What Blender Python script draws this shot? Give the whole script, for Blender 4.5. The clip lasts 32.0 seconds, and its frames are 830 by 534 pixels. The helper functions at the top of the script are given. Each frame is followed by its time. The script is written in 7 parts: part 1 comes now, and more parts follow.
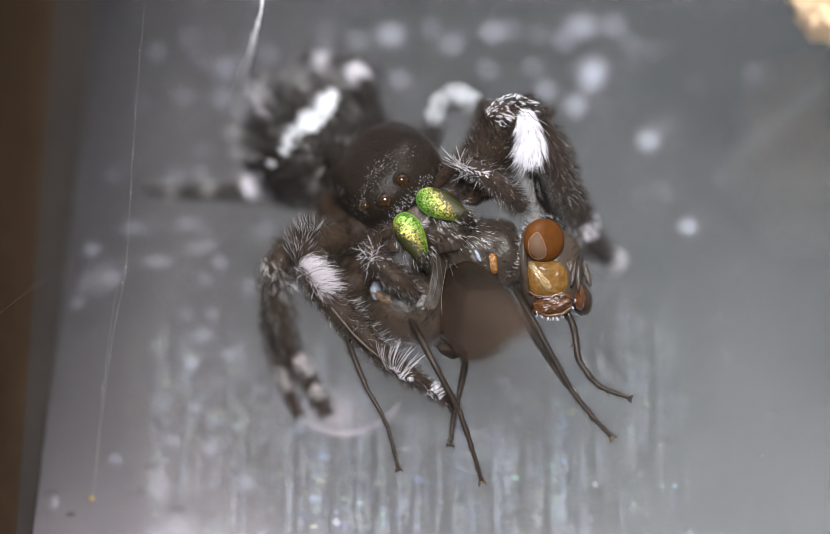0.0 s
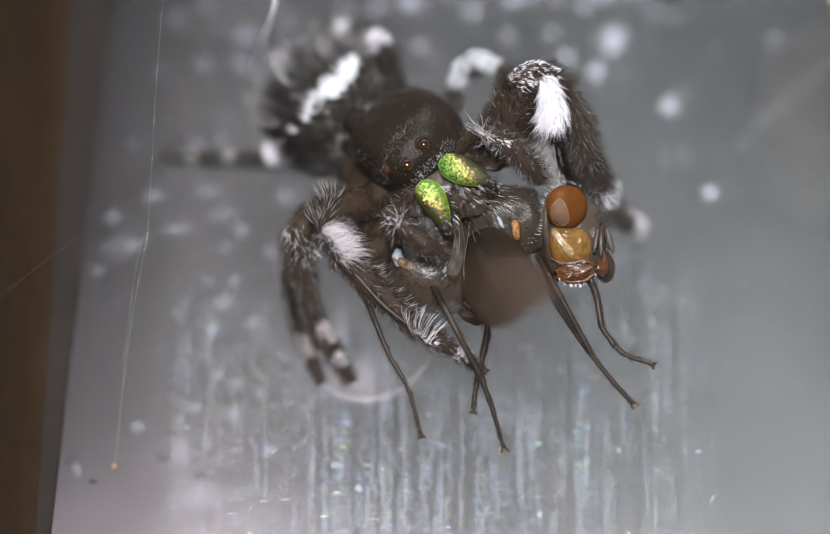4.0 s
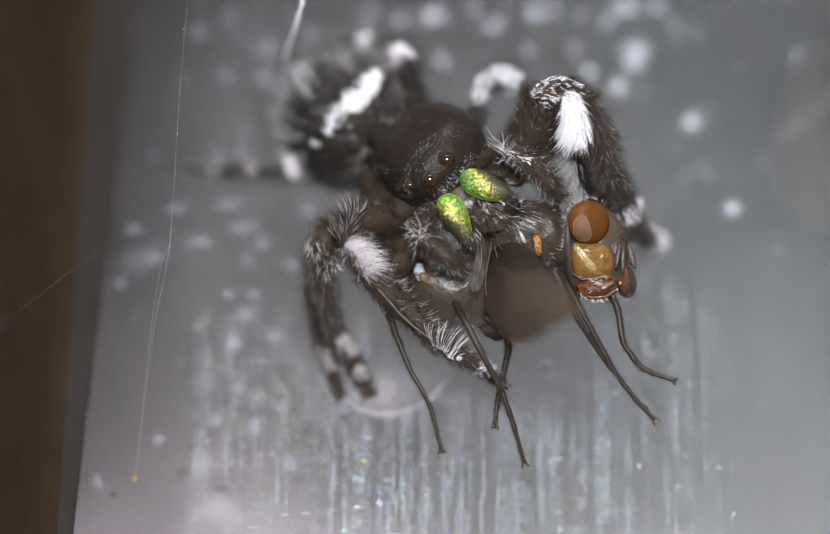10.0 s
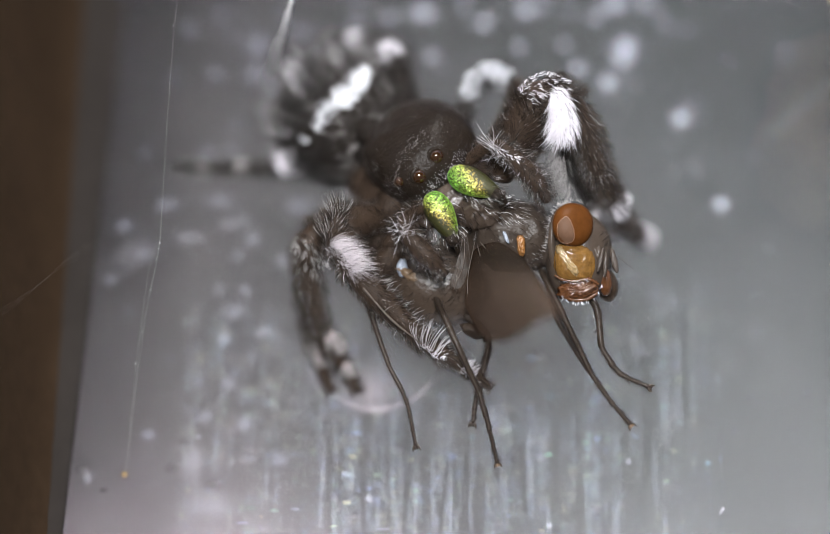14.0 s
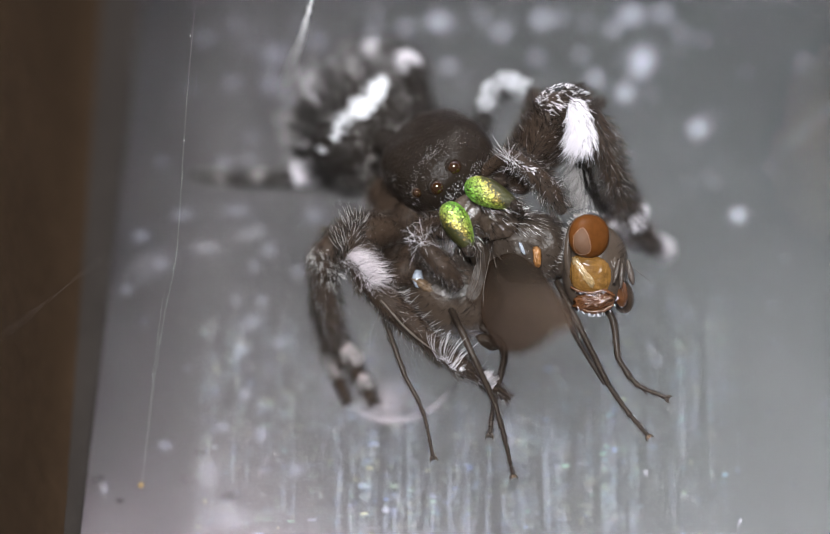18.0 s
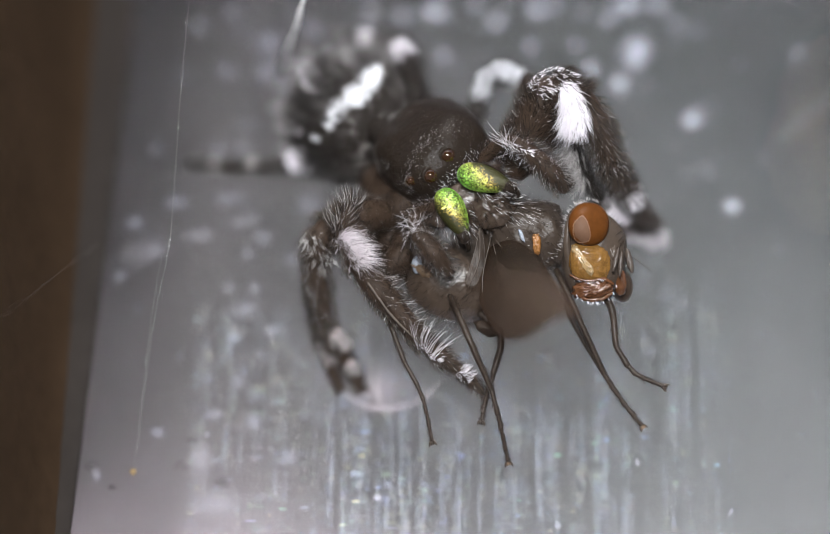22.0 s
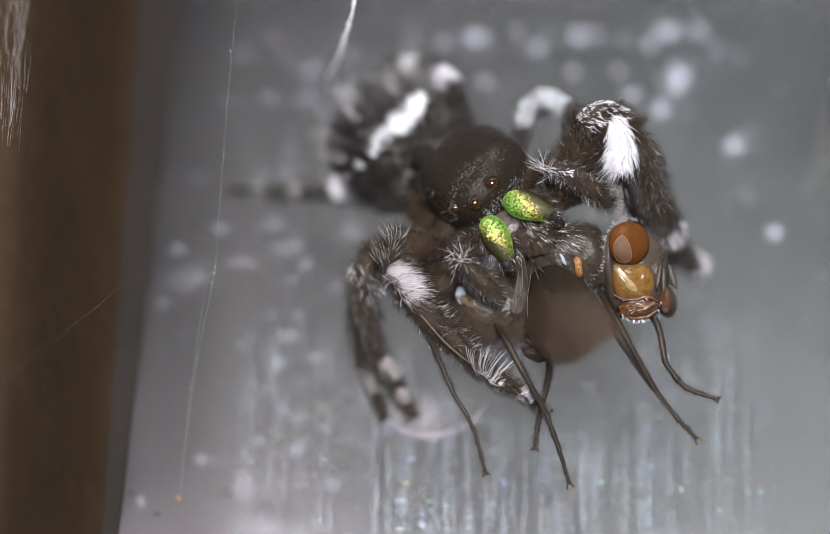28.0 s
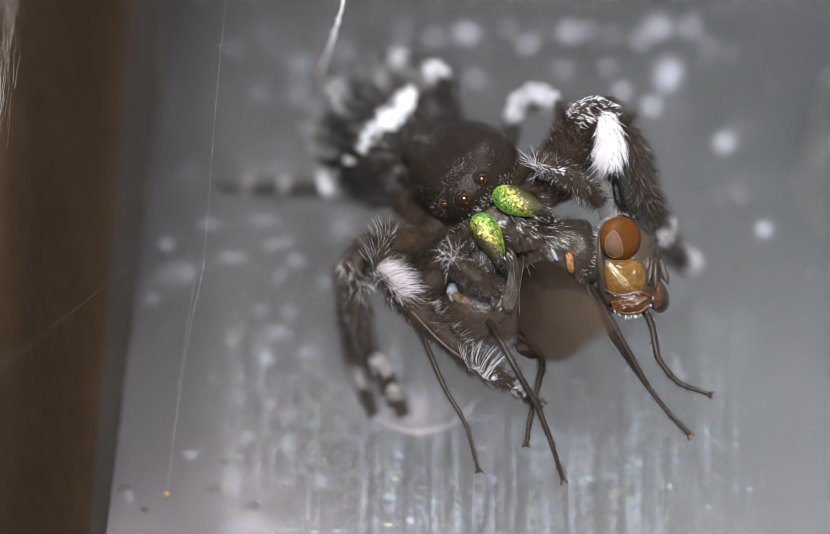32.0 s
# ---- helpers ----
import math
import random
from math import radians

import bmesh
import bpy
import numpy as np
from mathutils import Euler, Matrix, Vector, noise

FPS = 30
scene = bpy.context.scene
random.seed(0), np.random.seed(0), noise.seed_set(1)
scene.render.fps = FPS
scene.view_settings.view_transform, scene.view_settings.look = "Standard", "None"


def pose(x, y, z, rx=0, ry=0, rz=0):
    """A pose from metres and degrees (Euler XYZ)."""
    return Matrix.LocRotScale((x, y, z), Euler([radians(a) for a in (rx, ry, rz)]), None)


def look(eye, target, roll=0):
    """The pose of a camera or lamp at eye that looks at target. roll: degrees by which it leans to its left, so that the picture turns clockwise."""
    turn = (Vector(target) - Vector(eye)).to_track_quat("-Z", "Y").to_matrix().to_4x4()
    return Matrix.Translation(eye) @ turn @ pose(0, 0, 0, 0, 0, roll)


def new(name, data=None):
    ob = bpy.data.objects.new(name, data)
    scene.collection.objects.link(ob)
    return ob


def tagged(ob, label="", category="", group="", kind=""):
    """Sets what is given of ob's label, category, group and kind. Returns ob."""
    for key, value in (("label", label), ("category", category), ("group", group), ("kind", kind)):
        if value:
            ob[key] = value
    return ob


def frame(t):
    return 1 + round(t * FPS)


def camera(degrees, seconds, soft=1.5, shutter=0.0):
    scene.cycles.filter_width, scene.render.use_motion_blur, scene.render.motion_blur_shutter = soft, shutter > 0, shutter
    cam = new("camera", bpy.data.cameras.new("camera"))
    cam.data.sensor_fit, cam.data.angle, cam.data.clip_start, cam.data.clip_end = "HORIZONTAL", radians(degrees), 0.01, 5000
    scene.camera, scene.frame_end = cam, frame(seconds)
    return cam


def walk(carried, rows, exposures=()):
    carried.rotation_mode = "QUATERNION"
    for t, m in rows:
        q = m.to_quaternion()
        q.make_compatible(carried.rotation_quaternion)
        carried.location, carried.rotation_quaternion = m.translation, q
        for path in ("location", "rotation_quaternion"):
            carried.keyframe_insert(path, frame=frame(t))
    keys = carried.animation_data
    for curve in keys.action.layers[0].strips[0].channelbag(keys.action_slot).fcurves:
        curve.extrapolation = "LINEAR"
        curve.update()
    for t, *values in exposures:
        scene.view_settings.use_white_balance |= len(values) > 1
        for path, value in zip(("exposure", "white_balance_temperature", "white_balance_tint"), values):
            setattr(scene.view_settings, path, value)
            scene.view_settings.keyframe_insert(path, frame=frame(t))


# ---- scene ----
# A black jumping spider with green jaws feeds on a fly on a dusty window pane.
# Sizes below are in millimetres in the pane's own space (x across, y up the glass, z out of it); PANE places it in the wall.
MM = 0.001
SA, CA = math.sin(radians(63)), math.cos(radians(63))
U3, V3, W3 = Vector((1, 0, 0)), Vector((0, SA, CA)), Vector((0, -CA, SA))   # across, up and towards the lens
FOCUS = 124.32 * MM
PANE = Matrix.Translation((0, 0, 1.2)) @ Matrix.Rotation(radians(90), 4, "X")

# ---- camera ----
cam = camera(12.0, 32.0, soft=0.7)
cam.data.dof.use_dof = True
cam.data.dof.focus_distance = FOCUS
cam.data.dof.aperture_fstop = 17.0
STAND = PANE @ Matrix.Translation(Vector((0, 0, 4.64 * MM)) + W3 * FOCUS) @ pose(0, 0, 0, 27)


def held(x, y, z, roll):
    """The hand-held camera: millimetres across, up and back from its stand, and its roll in degrees."""
    return STAND @ pose(x * MM, y * MM, z * MM, 0, 0, roll)


walk(cam, [
    (0, held(1.543, 0.616, 0.304, 0.335)),
    (0.5, held(1.584, 0.525, 0.220, 0.514)),
    (1, held(1.635, 0.393, 0.265, 0.355)),
    (1.5, held(1.608, 0.333, 0.154, 0.199)),
    (2, held(1.442, 0.190, 0.101, 0.048)),
    (2.5, held(1.279, 0.005, 0.103, 0.057)),
    (3, held(1.036, -0.499, -0.043, 0.041)),
    (3.5, held(0.945, -0.544, -0.075, 0.137)),
    (5.5, held(0.237, -0.068, 0.069, 0.073)),
    (6, held(-0.002, 0.002, 0.015, -0.012)),
    (6.5, held(-0.218, 0.018, -0.048, 0.126)),
    (7, held(-0.262, -0.045, -0.265, 0.151)),
    (7.5, held(-0.290, -0.030, -0.139, 0.091)),
    (8, held(-0.295, -0.031, -0.066, 0.148)),
    (8.5, held(-0.363, -0.094, 0.011, 0.196)),
    (9, held(-0.162, -0.013, -0.155, 0.386)),
    (9.5, held(0.015, -0.033, -0.189, 0.424)),
    (10, held(0.138, -0.025, -0.053, 0.497)),
    (10.5, held(0.290, -0.021, 0.060, 0.484)),
    (11, held(0.400, -0.012, -0.024, 0.553)),
    (11.5, held(0.429, -0.084, 0.016, 0.433)),
    (12, held(0.373, -0.281, 0.103, 0.359)),
    (12.5, held(0.424, -0.310, 0.164, 0.411)),
    (13, held(0.421, -0.393, 0.137, 0.363)),
    (13.5, held(0.520, -0.227, 0.285, 0.450)),
    (14, held(0.477, -0.150, 0.204, 0.451)),
    (14.5, held(0.364, -0.016, 0.095, 0.376)),
    (16.5, held(0.094, 0.233, -0.015, 0.537)),
    (17, held(0.016, 0.246, 0.309, 0.486)),
    (17.5, held(-0.068, 0.262, 0.229, 0.587)),
    (18, held(-0.077, 0.189, 0.018, 0.552)),
    (18.5, held(-0.139, -0.062, -0.028, 0.348)),
    (19, held(-0.085, -0.151, -0.090, 0.454)),
    (19.5, held(0.023, -0.216, -0.018, 0.465)),
    (20, held(0.000, -0.174, 0.065, 0.537)),
    (20.5, held(0.001, -0.271, 0.147, 0.525)),
    (21, held(0.004, -0.311, -0.052, 0.615)),
    (21.5, held(0.053, -0.271, 0.114, 0.739)),
    (22, held(0.144, -0.177, 0.112, 0.906)),
    (22.5, held(0.188, -0.035, 0.091, 0.857)),
    (23, held(0.135, 0.057, 0.210, 0.662)),
    (23.5, held(0.016, 0.172, 0.302, 0.663)),
    (24, held(-0.132, 0.181, 0.310, 0.825)),
    (24.5, held(-0.331, 0.177, 0.103, 0.895)),
    (26.5, held(-0.723, 0.391, 0.346, 1.017)),
    (27, held(-0.816, 0.506, 0.316, 1.027)),
    (27.5, held(-1.126, 0.562, 0.332, 1.066)),
    (28, held(-1.285, 0.675, 0.323, 0.915)),
    (28.5, held(-1.372, 0.820, 0.294, 1.113)),
    (29, held(-1.435, 0.816, 0.156, 1.146)),
    (29.5, held(-1.528, 0.695, 0.147, 1.090)),
    (30, held(-1.471, 0.528, -0.067, 1.192)),
    (30.5, held(-1.267, 0.523, 0.074, 1.031)),
    (31, held(-1.134, 0.480, 0.260, 0.866)),
    (31.5, held(-1.041, 0.489, 0.199, 0.986)),
    (32, held(-0.935, 0.545, 0.139, 1.071)),
], exposures=[(0, 0.0), (32, 0.0)])

# ---- light ----
world = bpy.data.worlds.new("sky")
scene.world = world
world.use_nodes = True
wn = world.node_tree.nodes
sky = wn.new("ShaderNodeTexSky")
sky.sky_type, sky.sun_disc, sky.sun_elevation, sky.sun_rotation = "NISHITA", False, radians(37), radians(184)
world.node_tree.links.new(sky.outputs[0], wn["Background"].inputs[0])
wn["Background"].inputs[1].default_value = 0.13

sun = bpy.data.lights.new("sun", "SUN")
sun.energy, sun.angle, sun.color = 3.2, radians(0.6), (1.0, 0.98, 0.965)
lamp_sun = new("sun", sun)
lamp_sun.matrix_world = look((-0.02, -1.0, 0.74), (0, 0, 0))
# unseen lamp added beside the lens, inferred from the highlights in the eyes
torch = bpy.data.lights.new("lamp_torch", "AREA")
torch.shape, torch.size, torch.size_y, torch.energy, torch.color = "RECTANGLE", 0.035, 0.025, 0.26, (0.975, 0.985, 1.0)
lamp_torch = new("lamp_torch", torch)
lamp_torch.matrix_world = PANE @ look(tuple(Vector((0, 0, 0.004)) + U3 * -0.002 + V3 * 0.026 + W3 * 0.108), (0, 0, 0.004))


# ---- materials ----
def material(name, base, rough=0.5, metal=0.0, spread=0.25, scale=900.0, bump=0.0, bump_scale=4000.0, coat=0.0, island=False, hue=None, alpha=0.0,
             spec=0.5, clear=(1, 1, 1)):
    """A principled surface whose colour varies by two noises (coarse and fine), with fine relief."""
    m = bpy.data.materials.new(name)
    m.use_nodes = True
    nt, ns = m.node_tree, m.node_tree.nodes
    b = ns["Principled BSDF"]
    b.inputs["Roughness"].default_value, b.inputs["Metallic"].default_value = rough, metal
    b.inputs["Specular IOR Level"].default_value = spec
    b.inputs["Coat Weight"].default_value, b.inputs["Coat Roughness"].default_value = coat, 0.08
    tc = ns.new("ShaderNodeTexCoord")
    mix = ns.new("ShaderNodeMix")
    mix.data_type = "RGBA"
    dark = [c * (1 - spread) for c in base]
    light = [min(1, c * (1 + spread)) for c in (hue or base)]
    mix.inputs[6].default_value, mix.inputs[7].default_value = (*dark, 1), (*light, 1)
    if island:
        geo = ns.new("ShaderNodeNewGeometry")
        nt.links.new(geo.outputs["Random Per Island"], mix.inputs[0])
    else:
        n1, n2 = ns.new("ShaderNodeTexNoise"), ns.new("ShaderNodeTexNoise")
        n1.inputs["Scale"].default_value, n1.inputs["Detail"].default_value = scale, 3
        n2.inputs["Scale"].default_value, n2.inputs["Detail"].default_value = scale * 6, 2
        add = ns.new("ShaderNodeMath")
        add.operation = "MULTIPLY_ADD"
        add.inputs[1].default_value, add.inputs[2].default_value = 0.45, 0.0
        sm = ns.new("ShaderNodeMath")
        sm.operation = "MULTIPLY_ADD"
        sm.inputs[1].default_value = 0.6
        for n in (n1, n2):
            nt.links.new(tc.outputs["Object"], n.inputs["Vector"])
        nt.links.new(n2.outputs["Fac"], add.inputs[0])
        nt.links.new(n1.outputs["Fac"], sm.inputs[0])
        nt.links.new(add.outputs[0], sm.inputs[2])
        nt.links.new(sm.outputs[0], mix.inputs[0])
    nt.links.new(mix.outputs[2], b.inputs["Base Color"])
    if bump:
        nb, bp = ns.new("ShaderNodeTexNoise"), ns.new("ShaderNodeBump")
        nb.inputs["Scale"].default_value, nb.inputs["Detail"].default_value = bump_scale, 3
        bp.inputs["Strength"].default_value, bp.inputs["Distance"].default_value = bump, 0.00003
        nt.links.new(tc.outputs["Object"], nb.inputs["Vector"])
        nt.links.new(nb.outputs["Fac"], bp.inputs["Height"])
        nt.links.new(bp.outputs[0], b.inputs["Normal"])
    if alpha:
        tr, mx = ns.new("ShaderNodeBsdfTransparent"), ns.new("ShaderNodeMixShader")
        tr.inputs[0].default_value = (*clear, 1)
        mx.inputs[0].default_value = alpha
        nt.links.new(b.outputs[0], mx.inputs[1])
        nt.links.new(tr.outputs[0], mx.inputs[2])
        nt.links.new(mx.outputs[0], ns["Material Output"].inputs[0])
    return m


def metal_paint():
    """Grey lacquered board: cloudy tone, a satin gloss, a light gradient painted in, brighter on its lower part."""
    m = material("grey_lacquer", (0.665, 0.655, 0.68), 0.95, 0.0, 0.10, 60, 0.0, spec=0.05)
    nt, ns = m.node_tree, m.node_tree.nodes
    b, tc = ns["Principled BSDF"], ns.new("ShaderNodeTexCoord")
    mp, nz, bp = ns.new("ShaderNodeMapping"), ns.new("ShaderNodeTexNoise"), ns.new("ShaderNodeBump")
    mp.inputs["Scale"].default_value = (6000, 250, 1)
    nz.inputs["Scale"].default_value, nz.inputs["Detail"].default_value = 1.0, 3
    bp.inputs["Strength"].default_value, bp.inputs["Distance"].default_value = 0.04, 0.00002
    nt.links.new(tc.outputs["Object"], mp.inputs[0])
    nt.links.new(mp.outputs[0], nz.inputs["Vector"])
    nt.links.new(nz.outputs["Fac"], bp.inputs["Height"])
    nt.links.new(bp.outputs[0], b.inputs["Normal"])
    # the light on the board painted in: brighter low down, with a cloudy border
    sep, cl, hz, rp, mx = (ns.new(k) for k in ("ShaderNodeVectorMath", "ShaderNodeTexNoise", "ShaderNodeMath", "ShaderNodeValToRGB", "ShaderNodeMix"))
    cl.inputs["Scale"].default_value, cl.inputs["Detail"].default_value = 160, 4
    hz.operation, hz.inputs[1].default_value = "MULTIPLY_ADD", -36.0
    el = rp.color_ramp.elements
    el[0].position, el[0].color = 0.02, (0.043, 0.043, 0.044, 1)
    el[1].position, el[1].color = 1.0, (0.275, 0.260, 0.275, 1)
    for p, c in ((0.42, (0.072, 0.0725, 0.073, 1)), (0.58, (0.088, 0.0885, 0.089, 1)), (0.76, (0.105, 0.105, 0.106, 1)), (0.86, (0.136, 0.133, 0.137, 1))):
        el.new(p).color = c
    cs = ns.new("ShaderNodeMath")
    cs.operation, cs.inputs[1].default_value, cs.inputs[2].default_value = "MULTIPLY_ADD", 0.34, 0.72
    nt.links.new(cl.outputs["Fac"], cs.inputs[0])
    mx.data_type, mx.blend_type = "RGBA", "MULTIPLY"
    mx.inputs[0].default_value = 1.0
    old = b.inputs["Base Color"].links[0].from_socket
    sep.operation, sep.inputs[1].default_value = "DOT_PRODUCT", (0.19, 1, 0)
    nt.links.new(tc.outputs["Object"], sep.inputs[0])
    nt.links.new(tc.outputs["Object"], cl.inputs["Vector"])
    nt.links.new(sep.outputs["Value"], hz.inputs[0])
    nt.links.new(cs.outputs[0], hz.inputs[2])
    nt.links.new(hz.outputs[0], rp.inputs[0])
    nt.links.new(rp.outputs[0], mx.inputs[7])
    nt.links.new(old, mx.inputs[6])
    # its colour cast painted in too: lilac and dimmer beside the frame, greenish away from it
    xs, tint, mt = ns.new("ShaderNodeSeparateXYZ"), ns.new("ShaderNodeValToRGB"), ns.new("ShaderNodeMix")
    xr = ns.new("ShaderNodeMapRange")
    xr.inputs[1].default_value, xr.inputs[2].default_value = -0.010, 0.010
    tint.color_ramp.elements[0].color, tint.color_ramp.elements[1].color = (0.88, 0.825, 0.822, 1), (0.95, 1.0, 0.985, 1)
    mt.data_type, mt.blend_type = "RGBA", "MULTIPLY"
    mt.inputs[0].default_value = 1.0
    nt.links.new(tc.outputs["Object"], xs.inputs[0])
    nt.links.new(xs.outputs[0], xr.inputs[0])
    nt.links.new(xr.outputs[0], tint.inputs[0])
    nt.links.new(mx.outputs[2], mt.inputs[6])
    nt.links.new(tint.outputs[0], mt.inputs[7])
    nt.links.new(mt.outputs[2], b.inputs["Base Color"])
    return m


def flake_paint(name, clear):
    """Mineral flakes: mostly pale grey, a few with iridescent glints painted in blue, green and yellow."""
    m = material(name, (0.5, 0.5, 0.52), 0.3, 0.0, 0.1, island=True, alpha=clear)
    nt, ns = m.node_tree, m.node_tree.nodes
    geo, ramp = ns.new("ShaderNodeNewGeometry"), ns.new("ShaderNodeValToRGB")
    el = ramp.color_ramp.elements
    el[0].color, el[1].color = (0.30, 0.31, 0.36, 1), (0.36, 0.35, 0.36, 1)
    for p, c in ((0.2, (0.34, 0.34, 0.42, 1)), (0.38, (0.36, 0.42, 0.80, 1)), (0.52, (0.36, 0.60, 0.68, 1)), (0.66, (0.64, 0.50, 0.60, 1)), (0.80, (0.36, 0.68, 0.48, 1)), (0.92, (0.86, 0.78, 0.46, 1))):
        el.new(p).color = c
    nt.links.new(geo.outputs["Random Per Island"], ramp.inputs[0])
    nt.links.new(ramp.outputs[0], ns["Principled BSDF"].inputs["Base Color"])
    return m


def jaw_paint(name, along, inner, half):
    """Iridescent scales: pale lime at the jaw's base, gold in its middle, green along its inner edge, brown outside; each scale differs a little."""
    m = material(name, (0.2, 0.6, 0.05), 0.36, 0.6, 0.0, spec=0.9)
    nt, ns = m.node_tree, m.node_tree.nodes
    b, tc, geo = ns["Principled BSDF"], ns.new("ShaderNodeTexCoord"), ns.new("ShaderNodeNewGeometry")

    def step(kind, a, *rest):
        n = ns.new("ShaderNodeMath")
        n.operation = kind
        for k, v in enumerate((a, *rest)):
            if isinstance(v, (int, float)):
                n.inputs[k].default_value = v
            else:
                nt.links.new(v, n.inputs[k])
        return n.outputs[0]

    def coordinate(way, scale):
        d = ns.new("ShaderNodeVectorMath")
        d.operation, d.inputs[1].default_value = "DOT_PRODUCT", [float(q) / scale for q in way]
        nt.links.new(tc.outputs["Object"], d.inputs[0])
        return d.outputs["Value"]

    u, w = coordinate(along, half * MM), coordinate(inner, 0.47 * MM)
    nz = ns.new("ShaderNodeTexNoise")
    nz.inputs["Scale"].default_value, nz.inputs["Detail"].default_value = 7000, 2
    nt.links.new(tc.outputs["Object"], nz.inputs["Vector"])
    tone = step("ADD", step("MULTIPLY", u, 0.42), step("MULTIPLY", w, -0.22))
    tone = step("ADD", step("ADD", tone, 0.42), step("MULTIPLY", nz.outputs["Fac"], 0.22))
    tone = step("ADD", tone, step("MULTIPLY", geo.outputs["Random Per Island"], 0.07))
    ramp = ns.new("ShaderNodeValToRGB")
    el = ramp.color_ramp.elements
    el[0].position, el[0].color = 0.02, (0.16, 0.50, 0.08, 1)
    el[1].position, el[1].color = 1.0, (0.16, 0.09, 0.02, 1)
    for p, c in ((0.16, (0.34, 0.72, 0.10, 1)), (0.36, (0.56, 0.72, 0.13, 1)), (0.54, (0.64, 0.50, 0.10, 1)), (0.76, (0.50, 0.30, 0.07, 1))):
        el.new(p).color = c
    nt.links.new(tone, ramp.inputs[0])
    edge = ns.new("ShaderNodeMapRange")
    edge.inputs["From Min"].default_value, edge.inputs["From Max"].default_value = 0.50, 1.0
    nt.links.new(step("ADD", step("MULTIPLY", w, 0.75), step("MULTIPLY", u, 0.45)), edge.inputs["Value"])
    green = ns.new("ShaderNodeMixRGB")
    green.inputs[2].default_value = (0.24, 0.66, 0.08, 1)
    nt.links.new(edge.outputs[0], green.inputs[0])
    nt.links.new(ramp.outputs[0], green.inputs[1])
    shade = ns.new("ShaderNodeMixRGB")
    shade.blend_type, shade.inputs[0].default_value = "MULTIPLY", 1
    grey = ns.new("ShaderNodeMapRange")
    grey.inputs["To Min"].default_value, grey.inputs["To Max"].default_value = 0.30, 1.1
    other = step("FRACT", step("MULTIPLY", geo.outputs["Random Per Island"], 37.0))
    nt.links.new(other, grey.inputs["Value"])
    nt.links.new(green.outputs[0], shade.inputs[1])
    nt.links.new(grey.outputs[0], shade.inputs[2])
    nt.links.new(shade.outputs[0], b.inputs["Base Color"])
    return m


def smoky():
    """Wing membrane, sooty at the hinge and paler brown outwards."""
    m = material("smoky_wing", (0.053, 0.037, 0.028), 0.4, 0, 0.3, 700, 0.6, 1800, alpha=0.48, spec=0.15, clear=(0.80, 0.68, 0.58))
    nt, ns = m.node_tree, m.node_tree.nodes
    tc, d, rp, nz, ad = (ns.new(k) for k in ("ShaderNodeTexCoord", "ShaderNodeVectorMath", "ShaderNodeValToRGB", "ShaderNodeTexNoise", "ShaderNodeMath"))
    d.operation, d.inputs[1].default_value = "DOT_PRODUCT", tuple(V3 * -700)
    nz.inputs["Scale"].default_value, nz.inputs["Detail"].default_value = 1600, 3
    ad.operation, ad.inputs[1].default_value = "MULTIPLY_ADD", 0.35
    nt.links.new(tc.outputs["Object"], d.inputs[0])
    nt.links.new(tc.outputs["Object"], nz.inputs["Vector"])
    nt.links.new(nz.outputs["Fac"], ad.inputs[0])
    nt.links.new(d.outputs["Value"], ad.inputs[2])
    nt.links.new(ad.outputs[0], rp.inputs[0])
    el = rp.color_ramp.elements
    el[0].position, el[0].color = 0.0, (0.022, 0.017, 0.013, 1)
    el[1].position, el[1].color = 0.75, (0.058, 0.041, 0.031, 1)
    nt.links.new(rp.outputs[0], ns["Principled BSDF"].inputs["Base Color"])
    return m


def fading(name, base, most):
    """A dried film, thickest in its middle and thinning out towards its edge."""
    m = material(name, base, 0.7, 0, 0.25, 1500, 0.4, spec=0.1, alpha=0.5)
    nt, ns = m.node_tree, m.node_tree.nodes
    tc, sb, ln, rp, nz, mu = (ns.new(k) for k in ("ShaderNodeTexCoord", "ShaderNodeVectorMath", "ShaderNodeVectorMath", "ShaderNodeMapRange", "ShaderNodeTexNoise", "ShaderNodeMath"))
    sb.operation, sb.inputs[1].default_value = "MULTIPLY_ADD", (2, 2, 0)
    sb.inputs[2].default_value = (-1, -1, 0)
    ln.operation = "LENGTH"
    rp.interpolation_type = "SMOOTHSTEP"
    for k, v in zip((1, 2, 3, 4), (0.0, 1.0, 1 - most, 1.0)):
        rp.inputs[k].default_value = v
    nz.inputs["Scale"].default_value = 2500
    mu.operation, mu.inputs[1].default_value = "MULTIPLY_ADD", 0.25
    nt.links.new(tc.outputs["Generated"], sb.inputs[0])
    nt.links.new(tc.outputs["Object"], nz.inputs["Vector"])
    nt.links.new(sb.outputs[0], ln.inputs[0])
    nt.links.new(nz.outputs["Fac"], mu.inputs[0])
    nt.links.new(ln.outputs["Value"], mu.inputs[2])
    nt.links.new(mu.outputs[0], rp.inputs[0])
    mix = [n for n in ns if n.type == "MIX_SHADER"][0]
    nt.links.new(rp.outputs[0], mix.inputs[0])
    return m


